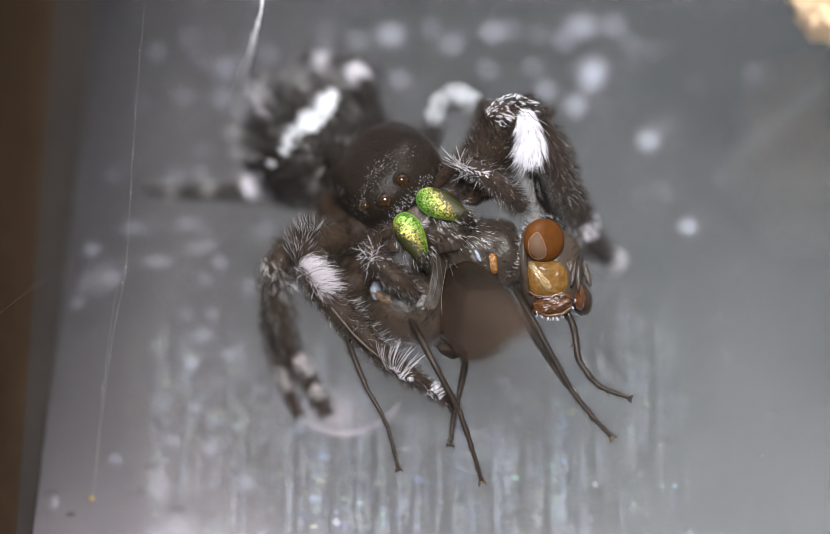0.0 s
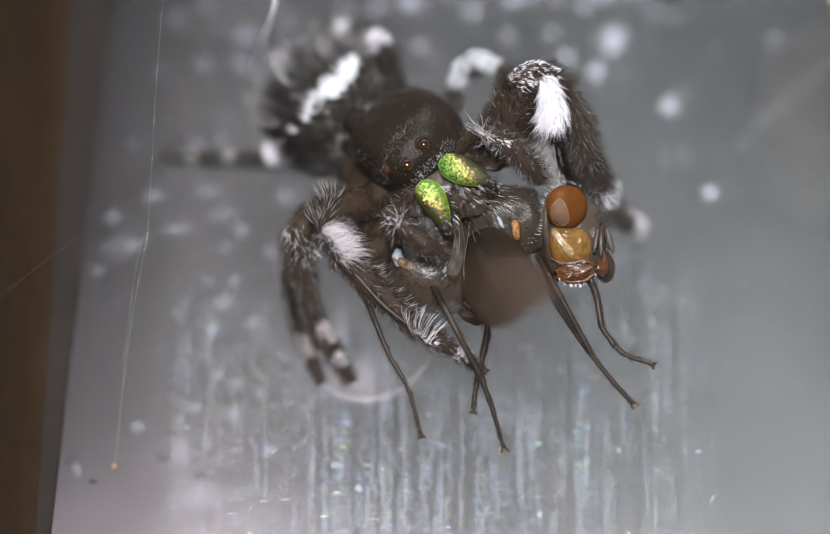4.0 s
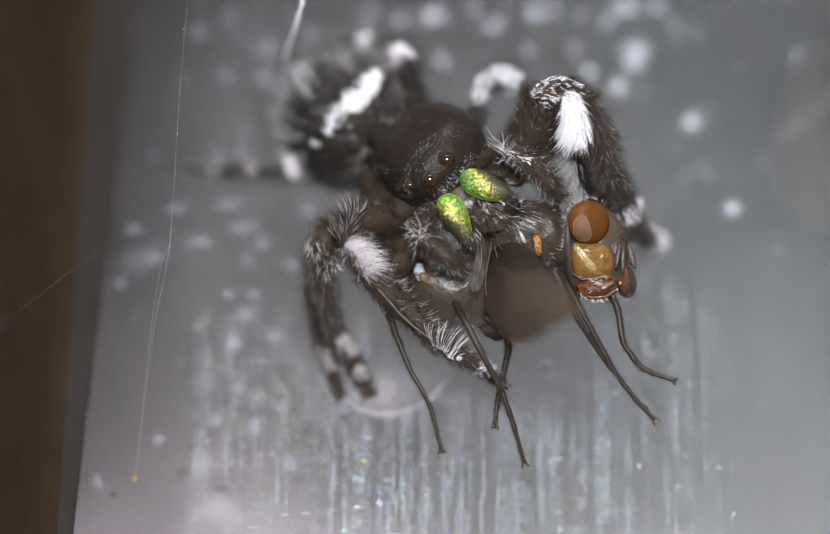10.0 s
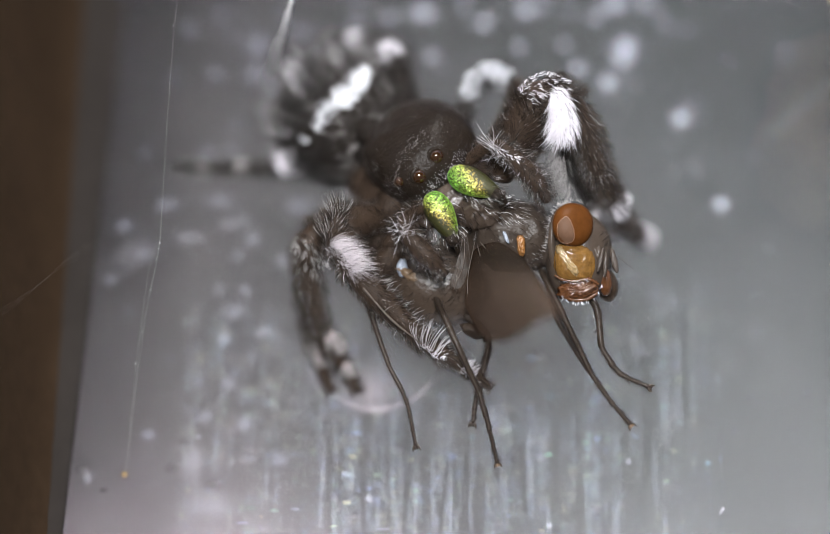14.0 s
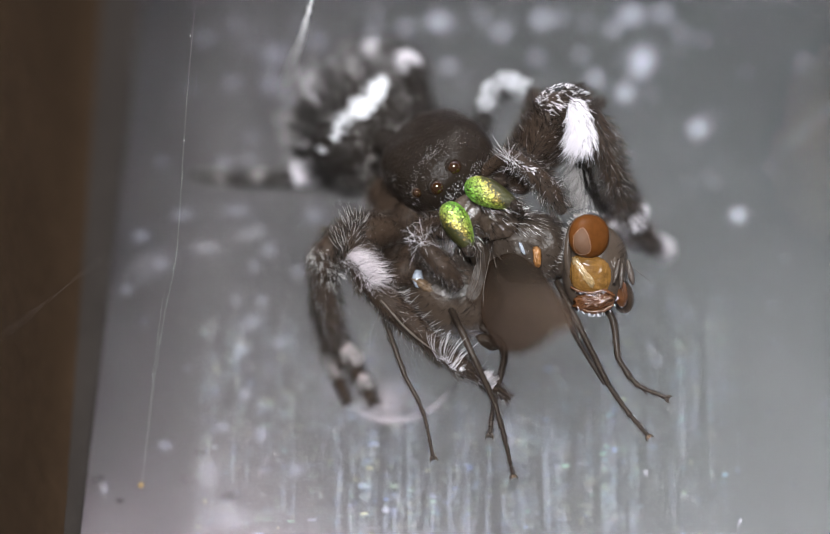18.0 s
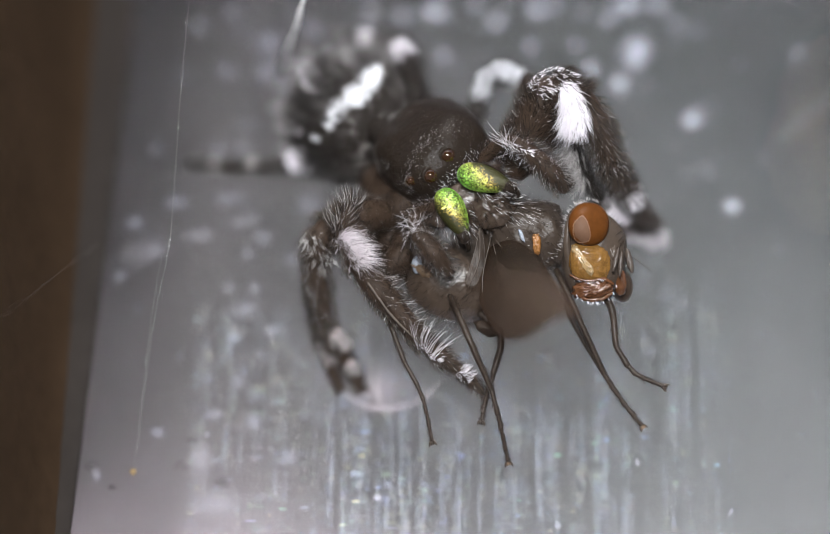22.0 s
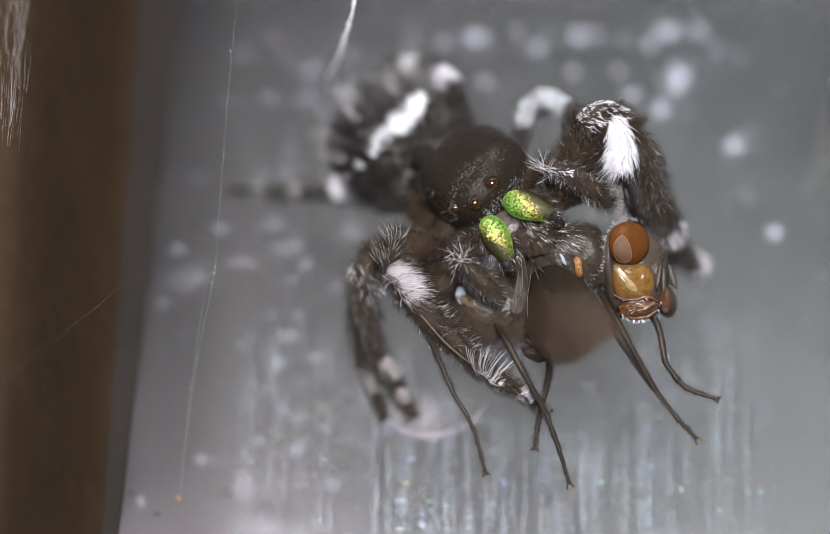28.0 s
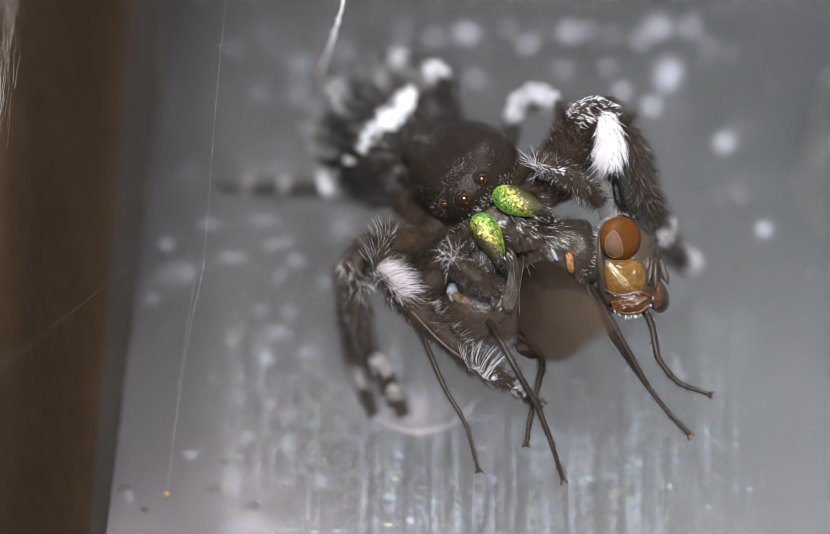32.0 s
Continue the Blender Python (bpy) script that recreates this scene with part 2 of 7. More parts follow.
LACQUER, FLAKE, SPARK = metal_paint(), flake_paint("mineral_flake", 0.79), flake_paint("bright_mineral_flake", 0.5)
BROWN = material("dark_brown_wood", (0.0275, 0.0170, 0.0100), 0.8, 0, 0.45, 300, 0.6, 1800, spec=0.03)
FIBRE = material("pale_wood_fibre", (0.29, 0.26, 0.255), 0.2, 0, 0.95, island=True)
GLASS = material("window_glass", (1, 1, 1), 0.0, 0, 0.0)
GLASS.node_tree.nodes["Principled BSDF"].inputs["Transmission Weight"].default_value = 1.0
PLASTER = material("pale_plaster", (0.50, 0.48, 0.45), 0.85, 0, 0.2, 8, 0.4, 400)
SHADE_WALL = material("dark_blocker", (0.05, 0.05, 0.048), 0.9, 0, 0.3, 4, 0.4, 60, spec=0.1)
PAVING = material("grey_paving", (0.34, 0.32, 0.30), 0.85, 0, 0.3, 3, 0.4, 60)
SPOT = material("dried_mineral", (0.34, 0.34, 0.40), 0.6, 0, 0.4, 1500, 0.5, spec=0.2, alpha=0.55)
SOFT_SPOT = fading("fading_mineral", (0.50, 0.51, 0.60), 0.52)
FAINT_SPOT = fading("faint_mineral", (0.40, 0.40, 0.50), 0.22)
SILK_PAD = fading("pinkish_silk_film", (0.50, 0.44, 0.48), 0.34)
JAW_SKIN = material("dark_green_brown", (0.034, 0.034, 0.010), 0.32, 0.2, 0.6, 9000, 0.8, 26000)
SMEAR = material("pale_dust", (0.38, 0.42, 0.52), 0.8, 0, 0.4, island=True, spec=0.1, alpha=0.945)
DUST = fading("pale_dust_film", (0.38, 0.37, 0.43), 0.24)
THIN_DUST = fading("thin_dust_film", (0.38, 0.36, 0.41), 0.10)
GRIME = fading("dark_grime", (0.055, 0.052, 0.05), 0.55)
CUTICLE = material("black_cuticle", (0.0325, 0.0215, 0.0150), 0.42, 0, 0.4, 1500, 0.6, 26000, spec=0.10)
BLACK_HAIR = material("black_hair", (0.0175, 0.0124, 0.0090), 0.22, 0, 0.3, island=True, spec=0.8, hue=(0.047, 0.0333, 0.0258))
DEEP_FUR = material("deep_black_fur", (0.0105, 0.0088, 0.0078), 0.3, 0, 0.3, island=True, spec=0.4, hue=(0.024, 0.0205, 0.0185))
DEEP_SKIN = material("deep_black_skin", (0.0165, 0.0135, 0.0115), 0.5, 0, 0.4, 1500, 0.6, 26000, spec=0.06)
# pale hairs that put the glints of the black hair into colour
GLINT_HAIR = material("pale_glint_hair", (0.50, 0.48, 0.48), 0.2, 0, 0.6, island=True)
SHIELD = material("black_head_shield", (0.0140, 0.0103, 0.0078), 0.30, 0, 0.5, 1800, 1.0, 9000, spec=0.07)
GREY_HAIR = material("grey_hair", (0.34, 0.32, 0.315), 0.25, 0, 0.6, island=True)
WHITE_HAIR = material("white_hair", (0.87, 0.83, 0.88), 0.4, 0, 0.12, island=True)
PINK_HAIR = material("pinkish_white_hair", (0.72, 0.66, 0.69), 0.35, 0, 0.25, island=True)
BAND_HAIR = material("bluish_white_hair", (0.80, 0.81, 0.87), 0.4, 0, 0.2, island=True)
TUFT_HAIR = material("greyish_white_hair", (0.58, 0.55, 0.58), 0.3, 0, 0.35, island=True)
WHITE_SKIN = material("white_skin", (0.80, 0.77, 0.78), 0.7, 0, 0.15, 5000, 0.8, 9000, spec=0.1)
PALE_RING = material("pinkish_white_ring", (0.46, 0.39, 0.39), 0.7, 0, 0.25, 3000, 0.6, spec=0.1)
PALE_SKIN = material("pale_leg_ring", (0.50, 0.46, 0.45), 0.55, 0, 0.3, 3000, 0.5)
RIM = material("dark_brown_rim", (0.030, 0.021, 0.013), 0.3, 0, 0.7, 5000, 0.6, 9000)
STRIP = material("dark_grey_strip", (0.0180, 0.0152, 0.0136), 0.9, 0, 0.4, 260, 0.5, 2500, spec=0.05)
EYE_GLASS = material("dark_amber_eye", (0.021, 0.0085, 0.0022), 0.04, 0, 0.5, 2000, coat=1.0)
FLY_BLACK = material("fly_black", (0.046, 0.034, 0.026), 0.35, 0, 0.4, 1500, 0.4, 9000, spec=0.2)
FLY_GREY = material("fly_grey_dust", (0.036, 0.027, 0.021), 0.36, 0, 0.6, 2600, 1.0, 8000, spec=0.16)
MOIST = material("moist_black_cuticle", (0.046, 0.033, 0.0245), 0.24, 0, 0.5, 2000, 1.0, 9000, spec=0.5)
FLY_LEG = material("fly_leg_brown", (0.024, 0.0170, 0.0125), 0.42, 0, 0.5, 2500, 0.8, 9000, spec=0.2)
FLY_EYE = material("fly_eye_russet", (0.056, 0.0175, 0.0038), 0.4, 0, 0.35, 900, 0.15, 30000, hue=(0.090, 0.032, 0.0075), spec=0.07)
REFLECTION_PATCH = material("brown_reflection_patch", (0.095, 0.052, 0.032), 0.5, 0, 0.2, 2500, 0.2, 30000, spec=0.08)
EYE_RIM = material("pale_reflection_edge", (0.17, 0.085, 0.045), 0.4, 0, 0.2, 4000)
ANTENNA = material("dusky_feeler", (0.040, 0.030, 0.024), 0.4, 0, 0.7, 3000, 0.8, 9000, spec=0.3)
SHANK = material("grey_brown_ridge", (0.070, 0.056, 0.047), 0.45, 0, 0.5, 4000, 0.8, 9000, spec=0.25)
FLY_FACE = material("fly_face_amber", (0.050, 0.024, 0.006), 0.22, 0, 0.6, 3800, 0.5, 9000, hue=(0.150, 0.076, 0.020), spec=0.4, coat=0.15)
KEEL = material("pale_highlight_ridge", (0.62, 0.55, 0.44), 0.22, 0, 0.8, 6000, 0.8, 12000, hue=(0.22, 0.14, 0.05), coat=0.6)
FLY_MOUTH = material("fly_mouth_rust", (0.040, 0.017, 0.008), 0.2, 0, 0.7, 4000, 0.8, 9000, hue=(0.080, 0.032, 0.0125))
STALK = material("tan_stalk", (0.13, 0.085, 0.05), 0.4, 0, 0.5, 4000, 0.6, 9000)
ORANGE = material("orange_sclerite", (0.10, 0.040, 0.010), 0.35, 0, 0.6, 5000, 0.8, 11000, hue=(0.20, 0.088, 0.024))
CALYPTER = material("blue_white_scale", (0.16, 0.17, 0.20), 0.18, 0, 0.6, 3500, 1.0, 6000, hue=(0.26, 0.29, 0.34))
WING = smoky()
CLEAR_WING = material("clear_wing", (0.045, 0.036, 0.031), 0.3, 0, 0.35, 900, 0.6, 2500, alpha=0.84, spec=0.2, clear=(0.9, 0.86, 0.82))
VEIN = material("wing_vein", (0.032, 0.022, 0.015), 0.4, 0, 0.3, 2000)
BRIGHT_SILK = material("bright_silk", (0.85, 0.84, 0.84), 0.3, 0, 0.2, 4000, 0.6)
SILK = material("silk", (0.26, 0.25, 0.25), 0.3, 0, 0.3, 4000)
RESIN = material("amber_bead", (0.20, 0.14, 0.06), 0.2, 0, 0.3, 9000, coat=0.5)
CORK = material("tan_cork", (0.62, 0.40, 0.22), 0.7, 0, 0.3, 800, 1.0, 1600, hue=(0.75, 0.55, 0.36))


# ---- building helpers ----
ORIGIN = {}
rng = np.random.default_rng(7)


def mesh_of(name, data, mat, origin, smooth=True):
    verts, faces = data
    me = bpy.data.meshes.new(name)
    co = (np.asarray(verts, float) - np.asarray(origin, float)) * MM
    me.from_pydata(co.tolist(), [], faces if isinstance(faces, list) else faces.tolist())
    if smooth:
        me.polygons.foreach_set("use_smooth", [True] * len(me.polygons))
    me.materials.append(mat)
    me.update()
    return me


def thing(name, base, label, category, group="", kind=""):
    ob = new(name)
    ob.matrix_world = PANE @ Matrix.Translation(Vector(base) * MM)
    ob.empty_display_size = 0.002
    ORIGIN[ob] = Vector(base)
    return tagged(ob, label, category, group, kind)


def solid(name, data, mat, base, label="", category="", group="", kind="", smooth=True):
    """A thing that is one mesh, its origin at base."""
    ob = new(name, mesh_of(name, data, mat, base, smooth))
    ob.matrix_world = PANE @ Matrix.Translation(Vector(base) * MM)
    ORIGIN[ob] = Vector(base)
    return tagged(ob, label, category, group, kind)


def part(name, data, mat, parent, label="", pivot=None, kind="", smooth=True):
    """One mesh under a thing or a part; it turns about pivot."""
    at = Vector(pivot) if pivot is not None else ORIGIN[parent]
    ob = new(name, mesh_of(name, data, mat, at, smooth))
    ob.parent = parent
    ob.location = (at - ORIGIN[parent]) * MM
    ORIGIN[ob] = at
    return tagged(ob, label, "", "", kind)


def join(*pieces):
    verts, faces, k = [], [], 0
    for v, f in pieces:
        verts.append(np.asarray(v, float))
        faces += [tuple(int(i) + k for i in q) for q in f]
        k += len(v)
    return np.concatenate(verts), faces


def curve(points, radii, sub):
    """Catmull-Rom through the points; returns places and radii."""
    p, r = np.asarray(points, float), np.asarray(radii, float)
    p = np.vstack([2 * p[0] - p[1], p, 2 * p[-1] - p[-2]])
    r = np.concatenate([[r[0]], r, [r[-1]]])
    out, rad = [], []
    for i in range(1, len(p) - 2):
        for k in range(sub):
            t = k / sub
            a, b, c, d = p[i - 1], p[i], p[i + 1], p[i + 2]
            out.append(0.5 * (2 * b + (c - a) * t + (2 * a - 5 * b + 4 * c - d) * t * t + (3 * b - a - 3 * c + d) * t ** 3))
            rad.append(r[i] * (1 - t) + r[i + 1] * t)
    out.append(p[-2])
    rad.append(r[-2])
    return np.array(out), np.array(rad)


def frames(path):
    """Tangents and two normals along a path, without twist."""
    tan = np.gradient(path, axis=0)
    tan /= np.linalg.norm(tan, axis=1)[:, None] + 1e-12
    a = np.cross(tan[0], (0.31, 0.2, 0.93))
    a /= np.linalg.norm(a)
    n1 = []
    for t in tan:
        a = a - t * (a @ t)
        a = a / np.linalg.norm(a)
        n1.append(a)
    n1 = np.array(n1)
    return tan, n1, np.cross(tan, n1)


def tube(points, radii, n=12, sub=5, lump=0.0, ends=True):
    path, rad = curve(points, radii, sub)
    tan, n1, n2 = frames(path)
    if ends:   # rounded ends
        path = np.vstack([path[0] - tan[0] * rad[0] * 0.7, path[0] - tan[0] * rad[0] * 0.45, path, path[-1] + tan[-1] * rad[-1] * 0.45, path[-1] + tan[-1] * rad[-1] * 0.7])
        rad = np.concatenate([[rad[0] * 0.25, rad[0] * 0.75], rad, [rad[-1] * 0.75, rad[-1] * 0.25]])
        n1 = np.vstack([n1[:1], n1[:1], n1, n1[-1:], n1[-1:]])
        n2 = np.vstack([n2[:1], n2[:1], n2, n2[-1:], n2[-1:]])
    ang = np.linspace(0, 2 * np.pi, n, endpoint=False)
    ring = np.cos(ang)[None, :, None] * n1[:, None] + np.sin(ang)[None, :, None] * n2[:, None]
    wob = 1 + lump * rng.normal(size=(len(path), n, 1)) if lump else 1
    verts = (path[:, None] + ring * rad[:, None, None] * wob).reshape(-1, 3)
    faces = [(i * n + j, i * n + (j + 1) % n, (i + 1) * n + (j + 1) % n, (i + 1) * n + j) for i in range(len(path) - 1) for j in range(n)]
    last = (len(path) - 1) * n
    faces += [tuple(range(n - 1, -1, -1)), tuple(range(last, last + n))]
    return verts, faces


def blob(centre, ax, ay, az, rings=18, segs=28, power=2.0, lump=0.0, freq=1.0):
    """A lumpy superellipsoid on three half-axes."""
    c, ax, ay, az = (np.asarray(q, float) for q in (centre, ax, ay, az))
    verts, faces = [], []
    e = 2.0 / power
    for i in range(rings + 1):
        th = np.pi * i / rings
        for j in range(segs):
            ph = 2 * np.pi * j / segs
            d = np.array([np.sin(th) * np.cos(ph), np.sin(th) * np.sin(ph), np.cos(th)])
            q = np.sign(d) * np.abs(d) ** e
            k = 1 + (lump * noise.noise(Vector(d * 2.2 * freq) + Vector(c)) if lump else 0)
            verts.append(c + k * (q[0] * ax + q[1] * ay + q[2] * az))
    for i in range(rings):
        for j in range(segs):
            faces.append((i * segs + j, (i + 1) * segs + j, (i + 1) * segs + (j + 1) % segs, i * segs + (j + 1) % segs))
    return np.array(verts), faces


def needles(root, way, length, width, bend):
    """Curved tapering hairs: arrays of roots, unit directions, lengths, widths and bends."""
    n = len(root)
    length, width = np.broadcast_to(length, n)[:, None], np.broadcast_to(width, n)[:, None]
    side = np.cross(way, rng.normal(size=(n, 3)))
    side /= np.linalg.norm(side, axis=1)[:, None] + 1e-9
    other = np.cross(way, side)
    rows = []
    for s, w in ((0.0, 1.0), (0.4, 0.9), (0.75, 0.6)):
        p = root + way * length * s * (1 - 0.1 * s) + bend * length * 0.5 * s * s
        for k in range(3):
            a = 2 * np.pi * k / 3
            rows.append(p + w * width * (np.cos(a) * side + np.sin(a) * other))
    rows.append(root + way * length * 0.9 + bend * length * 0.5)
    verts = np.stack(rows, 1).reshape(-1, 3)
    quad = [(0, 1, 4, 3), (1, 2, 5, 4), (2, 0, 3, 5), (3, 4, 7, 6), (4, 5, 8, 7), (5, 3, 6, 8), (6, 7, 9), (7, 8, 9), (8, 6, 9)]
    faces = [tuple(10 * i + q for q in f) for i in range(n) for f in quad]
    return verts, faces


def unit(v):
    v = np.asarray(v, float)
    return v / (np.linalg.norm(v, axis=-1, keepdims=True) + 1e-12)


def fur_tube(points, radii, count, length, lean=0.5, width=0.008, toward=None, spread=1.2, span=(0, 1), bend=None, jitter=0.25):
    """Hairs on a limb; toward keeps those on one side, within spread radians."""
    path, rad = curve(points, radii, 8)
    tan, n1, n2 = frames(path)
    s = rng.uniform(span[0], span[1], count) * (len(path) - 1)
    i = np.minimum(s.astype(int), len(path) - 2)
    f = (s - i)[:, None]
    at = path[i] * (1 - f) + path[i + 1] * f
    r = (rad[i] * (1 - f[:, 0]) + rad[i + 1] * f[:, 0])[:, None]
    if toward is None:
        ang = rng.uniform(0, 2 * np.pi, count)
    else:
        tw = np.asarray(toward, float)
        base = np.arctan2((n2[i] * tw).sum(1), (n1[i] * tw).sum(1))
        ang = base + rng.normal(0, spread * 0.5, count)
    nor = np.cos(ang)[:, None] * n1[i] + np.sin(ang)[:, None] * n2[i]
    way = unit(nor + tan[i] * lean + rng.normal(0, jitter, (count, 3)))
    bd = tan[i] * 0.6 if bend is None else np.broadcast_to(unit(bend), (count, 3))
    return needles(at + nor * r * 0.93, way, length * rng.uniform(0.6, 1.2, count), width * rng.uniform(0.7, 1.2, count), bd + rng.normal(0, 0.2, (count, 3)))


def fur_blob(centre, ax, ay, az, count, length, sweep=(0, 0, 0), width=0.008, keep=None, jitter=0.25, power=2.0):
    """Hairs on a superellipsoid; keep(local) chooses where, in unit coordinates on its axes."""
    c, m = np.asarray(centre, float), np.stack([np.asarray(q, float) for q in (ax, ay, az)])
    d = unit(rng.normal(size=(count * (6 if keep else 1), 3)))
    if keep:
        d = d[[bool(keep(q)) for q in d]][:count]
    q = np.sign(d) * np.abs(d) ** (2.0 / power)
    root = c + q @ m
    nor = unit((d / (m ** 2).sum(1) ** 0.5) @ unit(m))
    way = unit(nor + np.asarray(sweep, float) + rng.normal(0, jitter, d.shape))
    n = len(d)
    return needles(root - nor * 0.01, way, length * rng.uniform(0.6, 1.2, n), width * rng.uniform(0.7, 1.2, n), np.broadcast_to(unit(np.asarray(sweep, float) + 1e-6), (n, 3)) + rng.normal(0, 0.2, (n, 3)))


def scales(verts, faces, count, size, tilt, keep=None):
    """Small flat scales lying at slightly different tilts on a closed mesh."""
    v, q = np.asarray(verts, float), np.asarray([f[:4] for f in faces])
    area = np.linalg.norm(np.cross(v[q[:, 2]] - v[q[:, 0]], v[q[:, 3]] - v[q[:, 1]]), axis=1)
    q = q[rng.choice(len(q), count, p=area / area.sum())]
    a, b = rng.uniform(0, 1, (count, 1)), rng.uniform(0, 1, (count, 1))
    at = (v[q[:, 0]] * (1 - a) + v[q[:, 1]] * a) * (1 - b) + (v[q[:, 3]] * (1 - a) + v[q[:, 2]] * a) * b
    nor = unit(np.cross(v[q[:, 2]] - v[q[:, 0]], v[q[:, 3]] - v[q[:, 1]]))
    nor *= np.sign(((at - v.mean(0)) * nor).sum(1))[:, None]
    if keep is not None:
        ok = keep(at)
        at, nor, count = at[ok], nor[ok], int(ok.sum())
    nor = unit(nor + rng.normal(0, tilt, (count, 3)))
    s1 = unit(np.cross(nor, rng.normal(size=(count, 3))))
    s2 = np.cross(nor, s1)
    r = size * rng.uniform(0.7, 1.3, (count, 1))
    at = at + nor * 0.006
    rows = np.stack([at + s1 * r, at + s2 * r, at - s1 * r, at - s2 * r, at - nor * 0.02], 1).reshape(-1, 3)
    tris = [tuple(5 * i + k for k in f) for i in range(count) for f in ((0, 1, 2, 3), (1, 0, 4), (2, 1, 4), (3, 2, 4), (0, 3, 4))]
    return rows, tris


def view(a, b, c):
    """A direction given across, up and towards the lens."""
    return np.array(U3 * a + V3 * b + W3 * c)


# ---- wall, window and frame ----
def box(x0, x1, y0, y1, z0, z1, bevel=0.0):
    bm = bmesh.new()
    bmesh.ops.create_cube(bm, size=1)
    bmesh.ops.scale(bm, vec=(x1 - x0, y1 - y0, z1 - z0), verts=bm.verts)
    bmesh.ops.translate(bm, vec=((x0 + x1) / 2, (y0 + y1) / 2, (z0 + z1) / 2), verts=bm.verts)
    if bevel:
        bmesh.ops.bevel(bm, geom=bm.edges, offset=bevel, segments=2, affect="EDGES")
    v = [tuple(q.co) for q in bm.verts]
    f = [tuple(q.index for q in p.verts) for p in bm.faces]
    bm.free()
    return v, f


pane = solid("window_1", box(-30, 545, -352, 452, -3, 0), GLASS, (0, 0, 0), "clear dusty window pane with dried water spots", "window", kind="structure", smooth=False)
pane.visible_shadow = False
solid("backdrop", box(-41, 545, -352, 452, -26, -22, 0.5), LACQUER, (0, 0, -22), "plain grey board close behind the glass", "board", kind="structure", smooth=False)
solid("wall_south", join(box(-1800, -41.2, -1200, 1400, -110, 6.5), box(545.2, 1800, -1200, 1400, -110, 6.5), box(-41.2, 545.2, -1200, -352.2, -110, 6.5), box(-41.2, 545.2, 452.2, 1400, -110, 6.5)),
      PLASTER, (0, 0, 0), "plain pale plaster wall round the window", "wall", kind="structure", smooth=False)
# unseen wall, added so that the glass does not mirror the bright sky
solid("sky_blocker", box(-6000, 6000, -1200, 2600, 4000, 4200), SHADE_WALL, (0, -1200, 4000), "unseen dark wall added to keep the sky out of the glass", "wall", kind="structure", smooth=False)
solid("ground", box(-90000, 90000, -1240, -1200, -90000, 90000), PAVING, (0, -1200, 0), "plain grey paved ground below the window", "ground", kind="structure", smooth=False)


def moulding():
    """The frame beside the glass: a sloping flank up to a worn crest, drawn along the glass."""
    prof = [(0.22, -0.2), (0.2, 0.03), (0.1, 0.16), (-0.15, 0.5), (-0.55, 1.3), (-1.2, 3.0), (-1.9, 5.2), (-2.4, 6.6), (-2.75, 7.15), (-3.1, 7.3), (-3.5, 7.2), (-3.8, 6.9), (-4.6, 6.8), (-29.5, 6.8), (-29.5, -0.2)]
    steps = np.concatenate([[-352], np.linspace(-14, 24, 150), [452]])
    n, verts, faces = len(prof), [], []
    for y in steps:
        for k, (x, z) in enumerate(prof):
            j = 0.05 if 7 <= k <= 11 else 0.02
            wob = noise.noise(Vector((k * 1.7, y * 1.3, 0))) * j + noise.noise(Vector((k * 2.7, y * 5, 3))) * j * 0.7
            lean = 0.015 - 0.023 * min(1.0, max(0.0, z / 6.6))   # the foot runs at a slight angle to the crest
            verts.append((-11.15 + x + lean * max(-40, min(y, 40)) + wob, y, z + (wob if z > 0 else 0)))
    for i in range(len(steps) - 1):
        for k in range(n):
            faces.append((i * n + k, i * n + (k + 1) % n, (i + 1) * n + (k + 1) % n, (i + 1) * n + k))
    faces += [tuple(range(n)), tuple((len(steps) - 1) * n + k for k in range(n - 1, -1, -1))]
    return verts, faces


trim = solid("trim", moulding(), BROWN, (-11.15, 0, 0), "dark brown wooden frame with a worn crest", "frame", kind="structure")
ys = 20 - 17 * rng.uniform(0, 1, 900) ** 1.3
root = np.stack([-14.2 - 0.008 * ys + rng.normal(0, 0.22, 900), ys, 7.2 + rng.normal(0, 0.03, 900)], 1)
part("wood_fibre", needles(root, unit(np.stack([rng.normal(0, 0.05, 900), np.ones(900), rng.normal(0.05, 0.1, 900)], 1)), 1.9 * rng.uniform(0.3, 1.3, 900), 0.0035, rng.normal(0, 0.04, (900, 3))),
     FIBRE, trim, "pale lifted wood fibres on the crest", kind="stuff")

def low_strip():
    """A low rounded bead along the foot of the frame, wider towards the far end."""
    n, verts, faces = 9, [], []
    steps = np.linspace(-120, 140, 180)
    for y in steps:
        c = max(-9, min(y, 16))
        w = 0.53 + 0.0235 * c + 0.04 * noise.noise(Vector((y * 0.9, 1, 0)))
        for k in range(n):
            a = math.pi * k / (n - 1)
            verts.append((-10.70 + 0.038 * c + w * math.cos(a), y, 0.14 * math.sin(a) - 0.01))
    faces = [(i * n + k, i * n + k + 1, (i + 1) * n + k + 1, (i + 1) * n + k) for i in range(len(steps) - 1) for k in range(n - 1)]
    faces += [tuple(range(n - 1, -1, -1)), tuple((len(steps) - 1) * n + k for k in range(n))]
    return verts, faces


